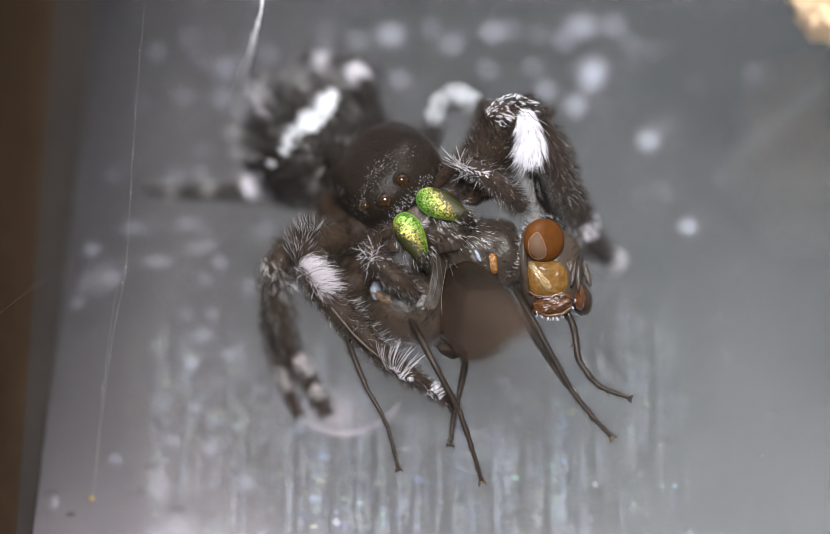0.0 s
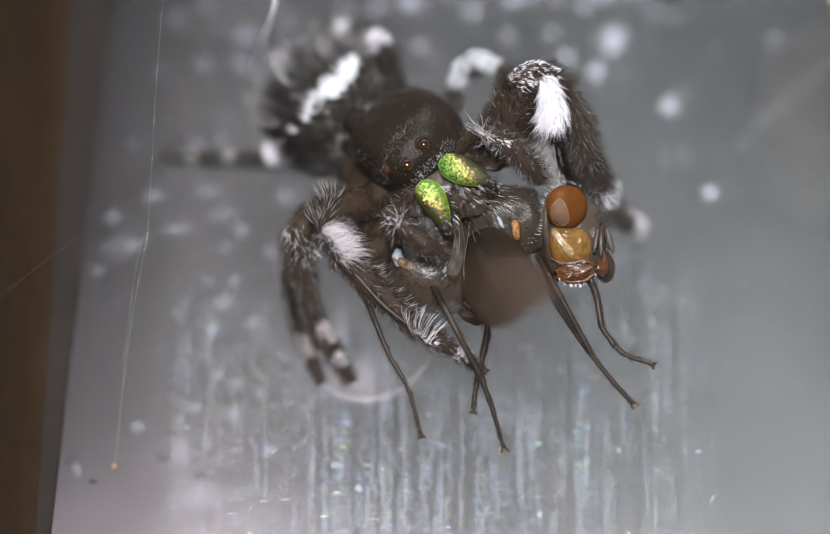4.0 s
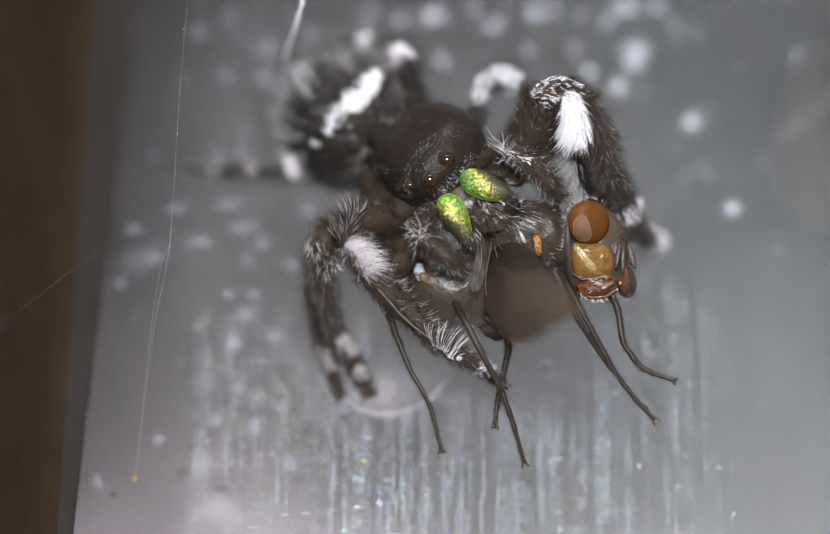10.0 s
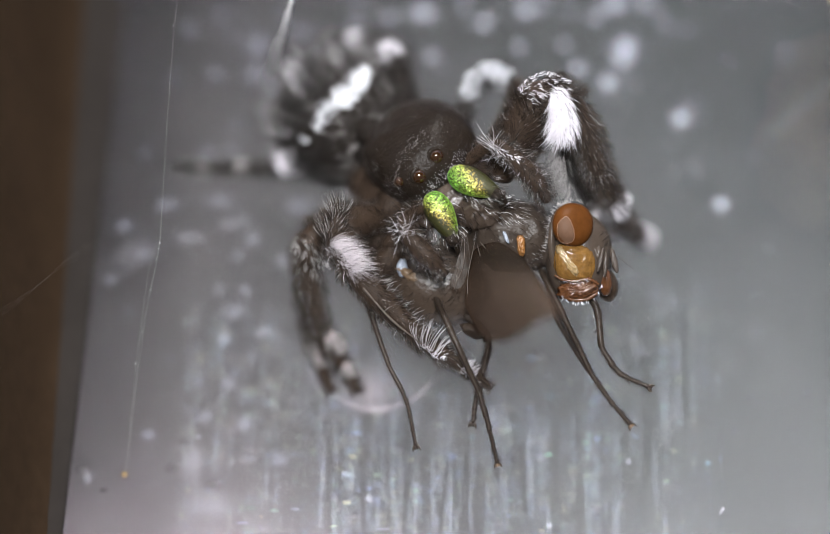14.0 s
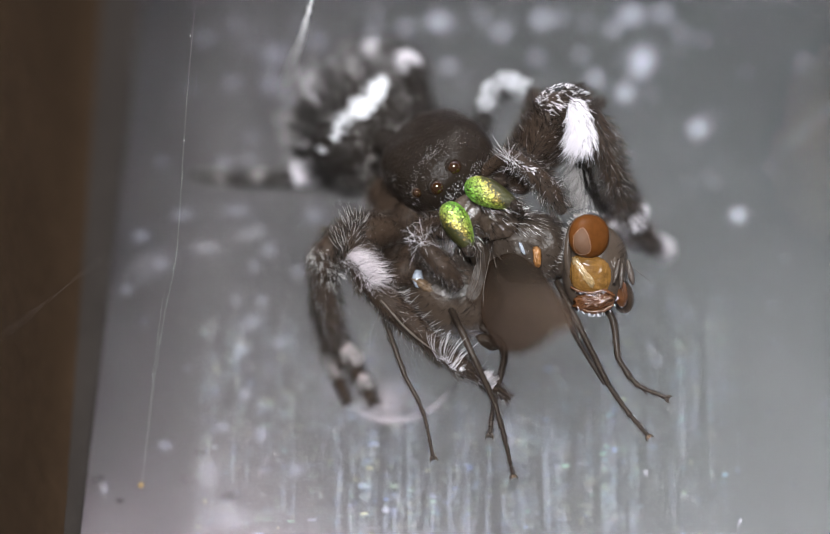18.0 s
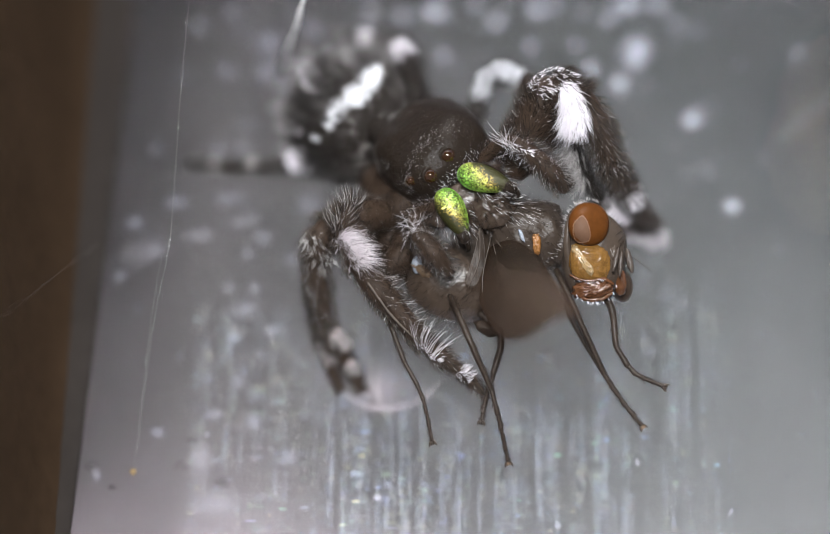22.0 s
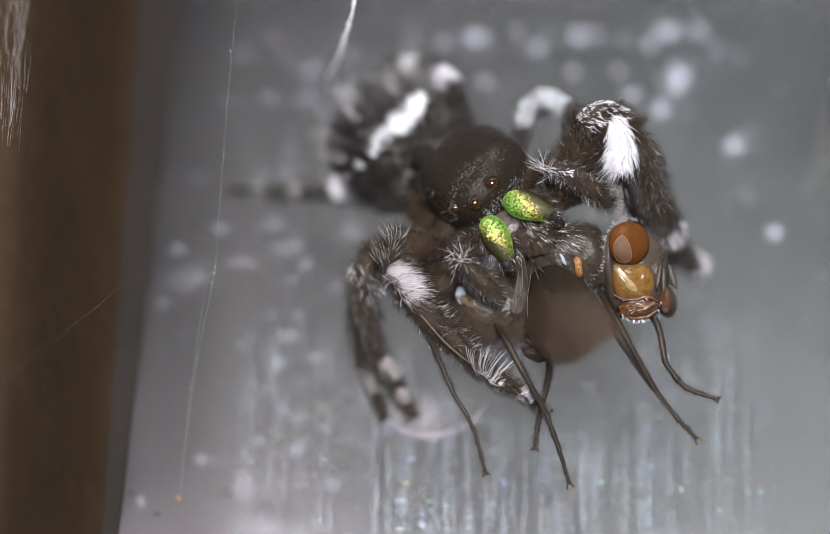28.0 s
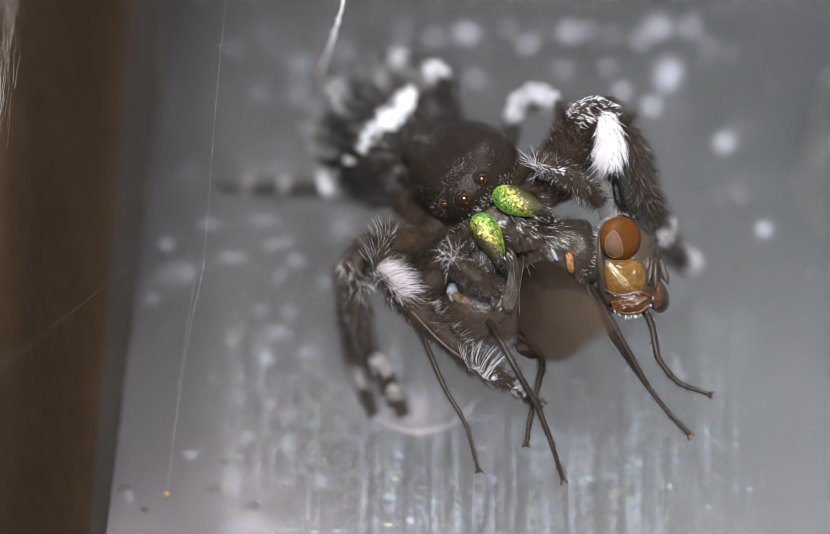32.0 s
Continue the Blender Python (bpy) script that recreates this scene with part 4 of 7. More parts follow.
def limb(name, joints, radii, label="", pale=(), fur=1.0, hair_len=0.34, parent=None, pivot=None, skin=None, coat=None):
    """A leg: the first segment carries the others; pale segments are ringed with light skin and hair."""
    segs, first = [], None
    for i in range(len(joints) - 1):
        a, b = np.array(joints[i]), np.array(joints[i + 1])
        r0, r1 = radii[i], radii[i + 1]
        mid = a * 0.5 + b * 0.5 + unit(np.cross(b - a, SIDE)) * 0.02
        pts, rad = [a, a * 0.7 + b * 0.3, mid, a * 0.15 + b * 0.85, b], [r0 * 0.72, r0 * 1.06, (r0 + r1) * 0.52, r1 * 1.0, r1 * 0.78]
        segs.append((pts, rad))
        m = PALE_SKIN if i in pale else skin or CUTICLE
        if first is None:
            first = part(name, tube(pts, rad, 14, 5, 0.012), m, parent or spider, label, pivot=a if pivot is None else pivot)
            ob = first
        else:
            ob = part(NAMES[i], tube(pts, rad, 14, 5, 0.012), m, first)
        length = np.linalg.norm(b - a)
        n = int(fur * 640 * length * max(r0, 0.2) / 0.5) + 60
        part("hair", fur_tube(pts, rad, n, hair_len * (0.55 + 0.6 * r0 / 0.6), 0.55, 0.008), coat or BLACK_HAIR, first, kind="stuff")
        part("hair", fur_tube(pts, rad, (n // 12 if i not in pale else n), hair_len * 0.7, 0.6, 0.005), WHITE_HAIR if i in pale else GREY_HAIR, first, kind="stuff")
        if i not in pale:
            part("glint_hair", fur_tube(pts, rad, n // 16, hair_len * 0.4, 0.9, 0.0042, jitter=0.4), GLINT_HAIR, first, "sparse hairs coloured pale as glints", kind="stuff")
    return first, segs


def tuft(leg, seg, count, length, toward, spread, span, bend, lean=0.3, width=0.012, mat=None, label="white hair tuft", jitter=0.12):
    pts, rad = seg
    part("tuft", fur_tube(pts, rad, count, length, lean, width, toward, spread, span, bend, jitter), mat or WHITE_HAIR, leg, label, kind="stuff")


# right front leg, knee high
leg_r, sg = limb("leg", [(3.26, 3.16, 4.75), (4.3, 4.96, 6.7), (5.52, 4.56, 6.64), (6.40, 2.79, 5.05), (6.92, 2.57, 3.48), (7.68, 2.49, 1.87)], [0.62, 0.66, 0.48, 0.38, 0.25, 0.17],
                 "thick black front leg with a white hair patch", hair_len=0.42, fur=1.4, pivot=(2.04, 3.79, 4.78))
part("patch", tube([(4.89, 4.53, 7.19), (5.09, 4.22, 7.06), (5.16, 3.95, 6.86), (5.13, 3.76, 6.65)], [0.06, 0.13, 0.15, 0.08], 14), WHITE_SKIN, leg_r, "white skin under the hair patch")
tuft(leg_r, ([(4.46, 4.88, 7.37), (4.95, 4.48, 7.35), (5.18, 3.88, 7.05), (5.22, 3.34, 6.59)], [0.14, 0.26, 0.34, 0.30]), 620, 0.44, view(-0.25, 0.2, 1), 1.7, (0.20, 0.85), view(-0.55, -1, 0.3), 1.0, 0.010, jitter=0.26)
tuft(leg_r, ([(4.95, 4.02, 7.08), (5.05, 3.67, 6.91), (5.12, 3.43, 6.67)], [0.26, 0.30, 0.24]), 150, 0.45, view(-0.3, 0.0, 1), 2.2, (0, 1), view(-0.5, -1, 0.2), 1.1, 0.009, label="loose white hairs", jitter=0.34)
tuft(leg_r, ([(3.97, 4.66, 7.02), (4.26, 4.88, 7.24), (4.68, 4.92, 7.31), (5.23, 4.79, 7.19)], [0.35, 0.42, 0.42, 0.35]), 190, 0.17, view(-0.1, 0.3, 1), 2.2, (0, 1), view(0.5, -1, 0.1), 0.9, 0.011, WHITE_HAIR, "white hairs on the knee", 0.5)
tuft(leg_r, ([(5.17, 3.68, 5.51), (5.31, 3.26, 5.06), (5.52, 2.68, 4.54)], [0.3, 0.3, 0.25]), 280, 0.44, view(-1, 0.1, 0.4), 1.4, (0, 1), view(-0.3, -1, 0), 0.5, 0.010, GREY_HAIR, "loose grey hairs", 0.3)
tuft(leg_r, sg[3], 160, 0.3, view(0, 0.3, 1), 2.2, (0.5, 1), view(0.3, -0.5, 0), 0.3, 0.012)

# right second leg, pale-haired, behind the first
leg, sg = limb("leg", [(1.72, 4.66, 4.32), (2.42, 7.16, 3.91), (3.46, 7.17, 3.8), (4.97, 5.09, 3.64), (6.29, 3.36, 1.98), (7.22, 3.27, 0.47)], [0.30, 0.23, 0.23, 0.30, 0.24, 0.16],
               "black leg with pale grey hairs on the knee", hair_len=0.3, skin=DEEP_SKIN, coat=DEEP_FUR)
tuft(leg, ([(2.12, 6.03, 4.24), (2.22, 6.56, 4.28), (2.4, 7.12, 4.34)], [0.1, 0.12, 0.1]), 220, 0.32, view(-0.2, 0.6, 0.8), 2.6, (0, 1), view(0, -0.6, 0.3), 0.3, 0.012, BAND_HAIR, "pale hairs", 0.45)
tuft(leg, ([(2.5, 7.18, 4.37), (2.98, 7.21, 4.38), (3.44, 6.96, 4.26)], [0.12, 0.12, 0.12]), 190, 0.34, view(-0.2, 0.6, 0.8), 2.6, (0, 1), view(0, -0.6, 0.3), 0.3, 0.012, BAND_HAIR, "pale hairs on the knee", 0.5)
tuft(leg, sg[2], 420, 0.4, view(0, 0.3, 1), 2.2, (0.2, 1), view(0, -1, 0), 0.3, 0.012, GREY_HAIR, "grey hairs")
tuft(leg, sg[4], 160, 0.25, view(0, 0.3, 1), 2.6, (0.4, 1), view(0.5, -0.5, 0), 0.3, 0.014)

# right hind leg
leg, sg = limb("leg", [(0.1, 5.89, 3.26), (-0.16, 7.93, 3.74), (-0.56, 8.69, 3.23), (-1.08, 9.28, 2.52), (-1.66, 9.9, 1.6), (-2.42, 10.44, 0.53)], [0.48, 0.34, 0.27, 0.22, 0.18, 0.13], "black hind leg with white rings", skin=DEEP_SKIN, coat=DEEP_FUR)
tuft(leg, ([(-0.12, 7.77, 3.89), (-0.28, 8.09, 3.82), (-0.48, 8.44, 3.55)], [0.26, 0.28, 0.24]), 260, 0.22, view(0, 0.5, 1), 2.6, (0.05, 0.95), view(-0.5, -0.3, 0), 0.2, 0.013, jitter=0.5)
tuft(leg, ([(-1.33, 9.43, 2.37), (-1.65, 9.75, 1.86)], [0.19, 0.19]), 170, 0.18, view(0, 0.5, 1), 2.8, (0, 1), view(-0.5, -0.3, 0), 0.2, 0.013, jitter=0.4)

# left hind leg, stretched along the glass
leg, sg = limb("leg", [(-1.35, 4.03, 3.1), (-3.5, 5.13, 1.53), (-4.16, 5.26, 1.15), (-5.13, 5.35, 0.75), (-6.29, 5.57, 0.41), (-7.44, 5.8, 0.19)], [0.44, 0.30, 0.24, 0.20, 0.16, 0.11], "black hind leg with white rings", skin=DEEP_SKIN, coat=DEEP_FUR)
tuft(leg, ([(-3.30, 5.10, 1.68), (-3.93, 5.16, 1.45)], [0.30, 0.28]), 1500, 0.2, view(0, 0.8, 0.7), 2.8, (0, 1), view(-0.3, 0.6, 0), 0.2, 0.018)
tuft(leg, ([(-5.02, 5.35, 0.99), (-5.37, 5.4, 0.86)], [0.18, 0.18]), 90, 0.15, view(0, 0.5, 1), 2.8, (0, 1), view(-1, 0, 0), 0.2, 0.012, GREY_HAIR)
tuft(leg, ([(-6.33, 5.56, 0.51), (-6.66, 5.62, 0.39)], [0.14, 0.14]), 60, 0.15, view(0, 0.5, 1), 2.8, (0, 1), view(-1, 0, 0), 0.2, 0.012, GREY_HAIR)

# left front leg, its long shank held out towards the prey
leg_l, sg = limb("leg", [(-0.05, 2.40, 3.55), (-1.94, 1.24, 4.83), (-1.32, -0.24, 4.40), (0.97, -2.23, 3.50), (2.36, -2.77, 2.67), (2.99, -3.05, 2.08)], [0.48, 0.52, 0.46, 0.32, 0.20, 0.13],
                 "black front leg with white hair fans", hair_len=0.27, pivot=(-0.15, 2.29, 4.01))
tuft(leg_l, ([(-2.20, 0.37, 5.11), (-1.96, 0.11, 5.03), (-1.70, -0.15, 4.88), (-1.43, -0.33, 4.69)], [0.22, 0.27, 0.25, 0.2]), 420, 0.8, view(1, 0.05, 0.4), 1.1, (0, 1), view(0.5, -0.5, 0), -0.1, 0.0055, PINK_HAIR, jitter=0.26)
tuft(leg_l, ([(-2.15, 0.65, 5.08), (-1.98, 1.17, 5.35), (-1.73, 1.56, 5.32)], [0.3, 0.3, 0.25]), 80, 0.40, view(-0.1, 0.8, 0.5), 1.9, (0, 1), view(-0.2, 1, 0), 0.4, 0.0075, GREY_HAIR, "grey hairs on the knee", 0.2)
tuft(leg_l, ([(-2.15, 0.65, 5.08), (-1.98, 1.17, 5.35), (-1.73, 1.56, 5.32)], [0.3, 0.3, 0.25]), 240, 0.42, view(-0.1, 0.8, 0.5), 2.2, (0, 1), view(-0.2, 1, 0), 0.4, 0.009, BLACK_HAIR, "black hairs on the knee", 0.25)
fan = np.linspace(0, 1, 26)[:, None] + rng.normal(0, 0.05, (26, 1))
fan_root = np.array((0.66, -2.33, 3.72)) * (1 - fan) + np.array((1.28, -2.66, 3.55)) * fan + rng.normal(0, 0.03, (26, 3))
fan_lean = 1.95 - 0.95 * fan + rng.normal(0, 0.10, (26, 1))
fan_way = unit(np.cos(fan_lean) * view(1, 0, 0) + np.sin(fan_lean) * view(0, 1, 0) + view(0, 0, 0.35) + rng.normal(0, 0.06, (26, 3)))
part("tuft", needles(fan_root, fan_way, rng.uniform(0.85, 1.25, 26), 0.0085, view(0.42, -0.08, 0) + rng.normal(0, 0.10, (26, 3))), TUFT_HAIR, leg_l, "white hair fan", kind="stuff")
tuft(leg_l, ([(0.7, -2.31, 3.63), (1.07, -2.5, 3.53), (1.47, -2.66, 3.4)], [0.1, 0.1, 0.1]), 46, 0.13, view(0, 0.3, 1), 1.6, (0, 1), view(0.8, 0.2, 0), 0.6, 0.010, label="white scales", jitter=0.3)
tuft(leg_l, ([(2.02, -2.69, 2.88), (2.44, -2.9, 2.66)], [0.13, 0.12]), 70, 0.24, view(0, 0.6, 0.8), 1.8, (0, 1), view(0.3, 0.3, 0), 0.2, 0.011)
tuft(leg_l, sg[2], 62, 0.34, view(0.8, 0.6, 0.4), 1.5, (0.1, 0.9), view(0.4, 0.1, 0), 0.3, 0.006, GREY_HAIR, "grey hairs", 0.3)
ridge = [np.array((-1.05, -0.88, 4.72)), np.array((-0.15, -1.76, 4.28)), np.array((0.80, -2.36, 3.80))]
part("ridge", tube(ridge, [0.03, 0.04, 0.025], 6, 5, 0.12), SHANK, leg_l, "pale ridge along the shank")

# left second leg
leg_l2, sg = limb("leg", [(-0.32, 2.76, 3.13), (-2.68, 1.48, 3.82), (-2.97, 0.71, 3.21), (-2.45, -0.79, 1.09), (-1.69, -1.62, 0.45), (-1.26, -2.37, 0.12)], [0.46, 0.44, 0.36, 0.28, 0.21, 0.15], "black second leg with white rings near its foot", hair_len=0.4)
tuft(leg_l2, ([(-3.06, 1.31, 4.07), (-2.93, 0.83, 3.72), (-2.42, 0.3, 3.45)], [0.3, 0.3, 0.28]), 70, 0.26, view(-0.4, 0.3, 0.9), 1.8, (0, 1), view(0, -1, 0), 0.6, 0.008, GREY_HAIR, "grey hairs on the knee", 0.25)
for ring in (([(-2.2, -0.89, 1.1), (-1.84, -1.18, 0.79)], 0.25), ([(-1.64, -1.61, 0.51), (-1.47, -1.91, 0.34)], 0.2)):
    part("ring", tube(ring[0], [ring[1]] * 2, 14), PALE_RING, leg_l2, "pale ring")
tuft(leg_l2, ([(-2.2, -0.91, 1.14), (-1.84, -1.2, 0.83)], [0.24, 0.22]), 260, 0.20, view(0, 0.3, 1), 2.8, (0, 1), view(0.5, -1, 0), 0.2, 0.011, GREY_HAIR, "pale hairs")
tuft(leg_l2, ([(-1.64, -1.65, 0.6), (-1.47, -1.94, 0.4)], [0.19, 0.18]), 160, 0.16, view(0, 0.3, 1), 2.8, (0, 1), view(0.5, -1, 0), 0.2, 0.011, GREY_HAIR, "pale hairs")

# left third leg
leg_l3, sg = limb("leg", [(-0.75, 2.91, 2.65), (-2.93, 1.7, 2.59), (-3.1, 1, 1.89), (-2.95, -0.29, 0.45), (-2.57, -1.43, 0.04), (-2.2, -2.38, 0.06)], [0.42, 0.38, 0.32, 0.26, 0.19, 0.14], "black third leg with a white ring", hair_len=0.36)
part("ring", tube([(-2.74, -0.82, 0.29), (-2.55, -1.44, 0.07)], [0.22, 0.2], 14), PALE_RING, leg_l3, "pale ring")
tuft(leg_l3, ([(-2.77, -0.76, 0.44), (-2.53, -1.57, 0.14)], [0.22, 0.19]), 200, 0.18, view(0, 0.3, 1), 2.8, (0, 1), view(0.4, -1, 0), 0.2, 0.011, GREY_HAIR, "pale hairs")

# right third leg, mostly hidden, its foot seen beyond the prey
leg_r3, sg = limb("leg", [(1.29, 3.89, 3.71), (3.67, 2.18, 3.06), (5.13, 2.17, 2.49), (6.49, 3.26, 2.03), (7.45, 3.23, 1.12), (8.29, 2.87, 0.38)], [0.50, 0.42, 0.32, 0.24, 0.20, 0.15], "black third leg with a pale foot")
tuft(leg_r3, ([(6.34, 3.14, 2.76), (6.99, 2.98, 2.34)], [0.32, 0.28]), 1200, 0.36, view(0, 0.3, 1), 2.4, (0, 1), view(0.3, 0.4, 0), 0.2, 0.015)
tuft(leg_r3, ([(7.55, 3.07, 1.1), (8.08, 2.98, 0.6)], [0.22, 0.2]), 420, 0.3, view(0, 0.3, 1), 2.6, (0, 1), view(0.3, -0.4, 0), 0.2, 0.013, TUFT_HAIR, "pale hairs")

# leg roots round the breast plate
for place, r in (((2.21, 3.22, 4.6), 0.72), ((1.63, 4.08, 4.25), 0.7), ((-0.24, 2.37, 4.05), 0.72), ((-0.66, 2.94, 3.33), 0.72), ((0.35, 1.7, 4.05), 0.6), ((-1.09, 3.7, 3.16), 0.6), ((0.02, 1.19, 3.56), 0.78), ((-0.70, 1.40, 3.40), 0.5), ((-0.37, 0.6, 3.6), 0.6)):
    coxa = part("coxa", blob(place, SIDE * r, FWD * r * 0.8, DORSAL * r * 0.75, 12, 18, 2.1, 0.08), CUTICLE, spider)
    part("hair", fur_blob(place, SIDE * r, FWD * r * 0.8, DORSAL * r * 0.75, 1100, 0.26, view(0.1, -0.4, 0.3), 0.008), BLACK_HAIR, coxa, kind="stuff")

# feelers
def palp(joints, radii, label):
    a = np.array(joints[0])
    first = part("palp", tube(joints[:3], radii[:3], 12, 6, 0.02), CUTICLE, spider, label, pivot=a)
    part("palp_tip", tube(joints[2:], radii[2:], 14, 6, 0.02), CUTICLE, first)
    part("hair", fur_tube(joints, radii, 1500, 0.34, 0.5, 0.007), BLACK_HAIR, first, kind="stuff")
    part("hair", fur_tube(joints, radii, 110, 0.28, 0.6, 0.005), GREY_HAIR, first, kind="stuff")
    return first


palp_r = palp([(2.03, 3.05, 5.52), (2.85, 3.36, 6.35), (3.59, 2.91, 6.4), (4.26, 2.41, 6.09), (4.7, 1.96, 5.64)], [0.20, 0.24, 0.30, 0.34, 0.18], "black hairy feeler with white hairs")
ang = rng.normal(2.0, 1.25, 24)
st = np.array((2.86, 3.07, 6.67)) + rng.uniform(-0.2, 0.35, (24, 1)) * view(0.8, -0.25, 0) + rng.normal(0, 0.09, (24, 3))
part("tuft", needles(st, unit(np.cos(ang)[:, None] * view(1, 0, 0) + np.sin(ang)[:, None] * view(0, 1, 0) + view(0, 0, 0.15) + rng.normal(0, 0.12, (24, 3))), 0.74 * rng.uniform(0.5, 1.1, 24), 0.0068, rng.normal(0, 0.3, (24, 3))), TUFT_HAIR, palp_r, "white hair fan", kind="stuff")
tuft(palp_r, ([(3.01, 3.11, 6.56), (3.75, 2.75, 6.63)], [0.06, 0.06]), 44, 0.13, view(0.3, -0.1, 1), 1.6, (0, 1), view(1, -0.4, 0), 1.2, 0.012, label="white scales", jitter=0.3)
at = np.array((3.0, 3.12, 6.5)) + rng.uniform(0, 1, (95, 1)) * (np.array((4.35, 2.32, 6.25)) - np.array((3.0, 3.12, 6.5))) + rng.normal(0, 0.07, (95, 3))
ang = rng.choice((1.05, -2.0), 95) + rng.normal(0, 0.55, 95)
part("comb", needles(at, unit(np.cos(ang)[:, None] * view(1, 0, 0) + np.sin(ang)[:, None] * view(0, 1, 0) + view(0, 0, 0.3)), 0.40 * rng.uniform(0.6, 1.15, 95), 0.0055, rng.normal(0, 0.25, (95, 3))), TUFT_HAIR, palp_r, "greyish hair comb", kind="stuff")
palp_l = palp([(0.9, 1.85, 5.02), (0.27, 1.01, 5.55), (0.46, 0.36, 5.61), (1.09, -0.1, 5.43), (1.68, -0.39, 5)], [0.18, 0.24, 0.30, 0.36, 0.2], "black hairy feeler with white hairs")
st = np.tile(np.array((0.26, 0.45, 5.88)), (24, 1)) + rng.normal(0, 0.11, (24, 3))
ang = rng.uniform(0, 2 * np.pi, 24)
part("tuft", needles(st, unit(np.cos(ang)[:, None] * view(1, 0, 0) + np.sin(ang)[:, None] * view(0, 1, 0) + view(-0.3, 0.4, 0.15) + rng.normal(0, 0.15, (24, 3))), 0.70 * rng.uniform(0.5, 1.1, 24), 0.0068, rng.normal(0, 0.3, (24, 3))), TUFT_HAIR, palp_l, "white starry tuft", kind="stuff")

# ---- fly ----
# darker copy of the eye's russet: the far side's shade put into its colour
FAR_EYE = material("shaded_russet_eye", (0.034, 0.022, 0.014), 0.4, 0, 0.4, 2000, 0.2, 20000, spec=0.2)
PIVOT = (4.1, 0.06, 4.67)
fly = thing("fly", PIVOT, "dead dusky fly with russet eyes held in the jaws", "fly")
tho = ((3.73, 1.37, 4.1), view(1.30, 0.12, 0.1), view(-0.15, 1.08, 0.2), view(0, -0.2, 1.0))
thorax = part("thorax", blob(*tho, 30, 40, 2.5, 0.10, 1.5), FLY_GREY, fly, "grey-black bristly thorax")
part("pleuron", blob((2.04, 0.75, 3.62), view(0.75, 0.1, 0), view(-0.1, 0.95, 0), view(0, 0, 0.7), 16, 22, 2.1, 0.12), FLY_GREY, thorax, "dark flank")
part("bristle", fur_blob(*tho, 650, 0.34, view(0.3, -0.2, 0.2), 0.008), BLACK_HAIR, thorax, kind="stuff")
part("bristle", fur_blob(*tho, 330, 0.11, view(0.5, -0.3, 0.1), 0.0055, None, 0.7, 2.5), GLINT_HAIR, thorax, kind="stuff")
part("sclerite", blob((3.98, 0.62, 4.96), view(0.12, 0.02, 0), view(-0.03, 0.30, 0), view(0, 0, 0.10), 20, 22, 2.8, 0.5, 2.5), ORANGE, thorax, "orange plate beside the neck")
part("sclerite", blob((3.48, 0.79, 5.15), view(0.05, 0.03, 0), view(-0.09, 0.18, 0), view(0, 0, 0.05), 14, 18, 2.0, 0.5, 2), CALYPTER, thorax, "pale plate")
abd = ((1.48, 0, 3.01), view(1.6, -0.25, 0), view(0.2, 1.25, 0.1), view(0, 0, 1.05))
fabd = part("abdomen", blob(*abd, 20, 28, 2.1, 0.04), MOIST, fly, "dark glossy abdomen")
part("bristle", fur_blob(*abd, 900, 0.32, view(-0.5, -0.4, 0.1), 0.008), BLACK_HAIR, fabd, kind="stuff")
part("calypter", blob((0.27, 0.12, 3.97), view(0.15, -0.12, 0), view(0.07, 0.24, 0), view(0, 0, 0.08), 12, 16, 2.2, 0.5, 2), CALYPTER, fly, "blue-white scale")
part("haltere", blob((0.62, -0.13, 3.89), view(0.48, -0.24, 0), view(0.07, 0.14, 0), view(0, 0, 0.12), 16, 22, 1.7, 0.6, 2.5), STALK, fly, "tan stalk")

# head
hd = ((5.83, 0.64, 4.35), view(1.02, -0.15, -0.1), view(0.1, 1.42, 0.0), view(0.1, 0, 0.75))
head = part("head", blob(*hd, 24, 32, 2.3, 0.03), FLY_BLACK, fly, "dark head with an amber face")
ec = np.array((5.56, 1.18, 5.47))
ea = (view(0.63, -0.06, -0.22), view(0.02, 0.66, -0.2), view(0.14, 0.16, 0.36))
eye = part("eye", blob(ec, *ea, 34, 46, 2.15), FLY_EYE, head, "large russet compound eye with a painted reflection")
inv = np.linalg.inv(np.stack([np.asarray(q, float) for q in ea], 1))


def on_eye(p, lift):
    """The point of the eye's surface in front of p, towards the lens."""
    m = 2.0
    while m > -1.0 and (np.abs(inv @ (np.asarray(p) + np.array(W3) * m - ec)) ** 2.15).sum() > 1:
        m -= 0.004
    return np.asarray(p) + np.array(W3) * (m + lift)


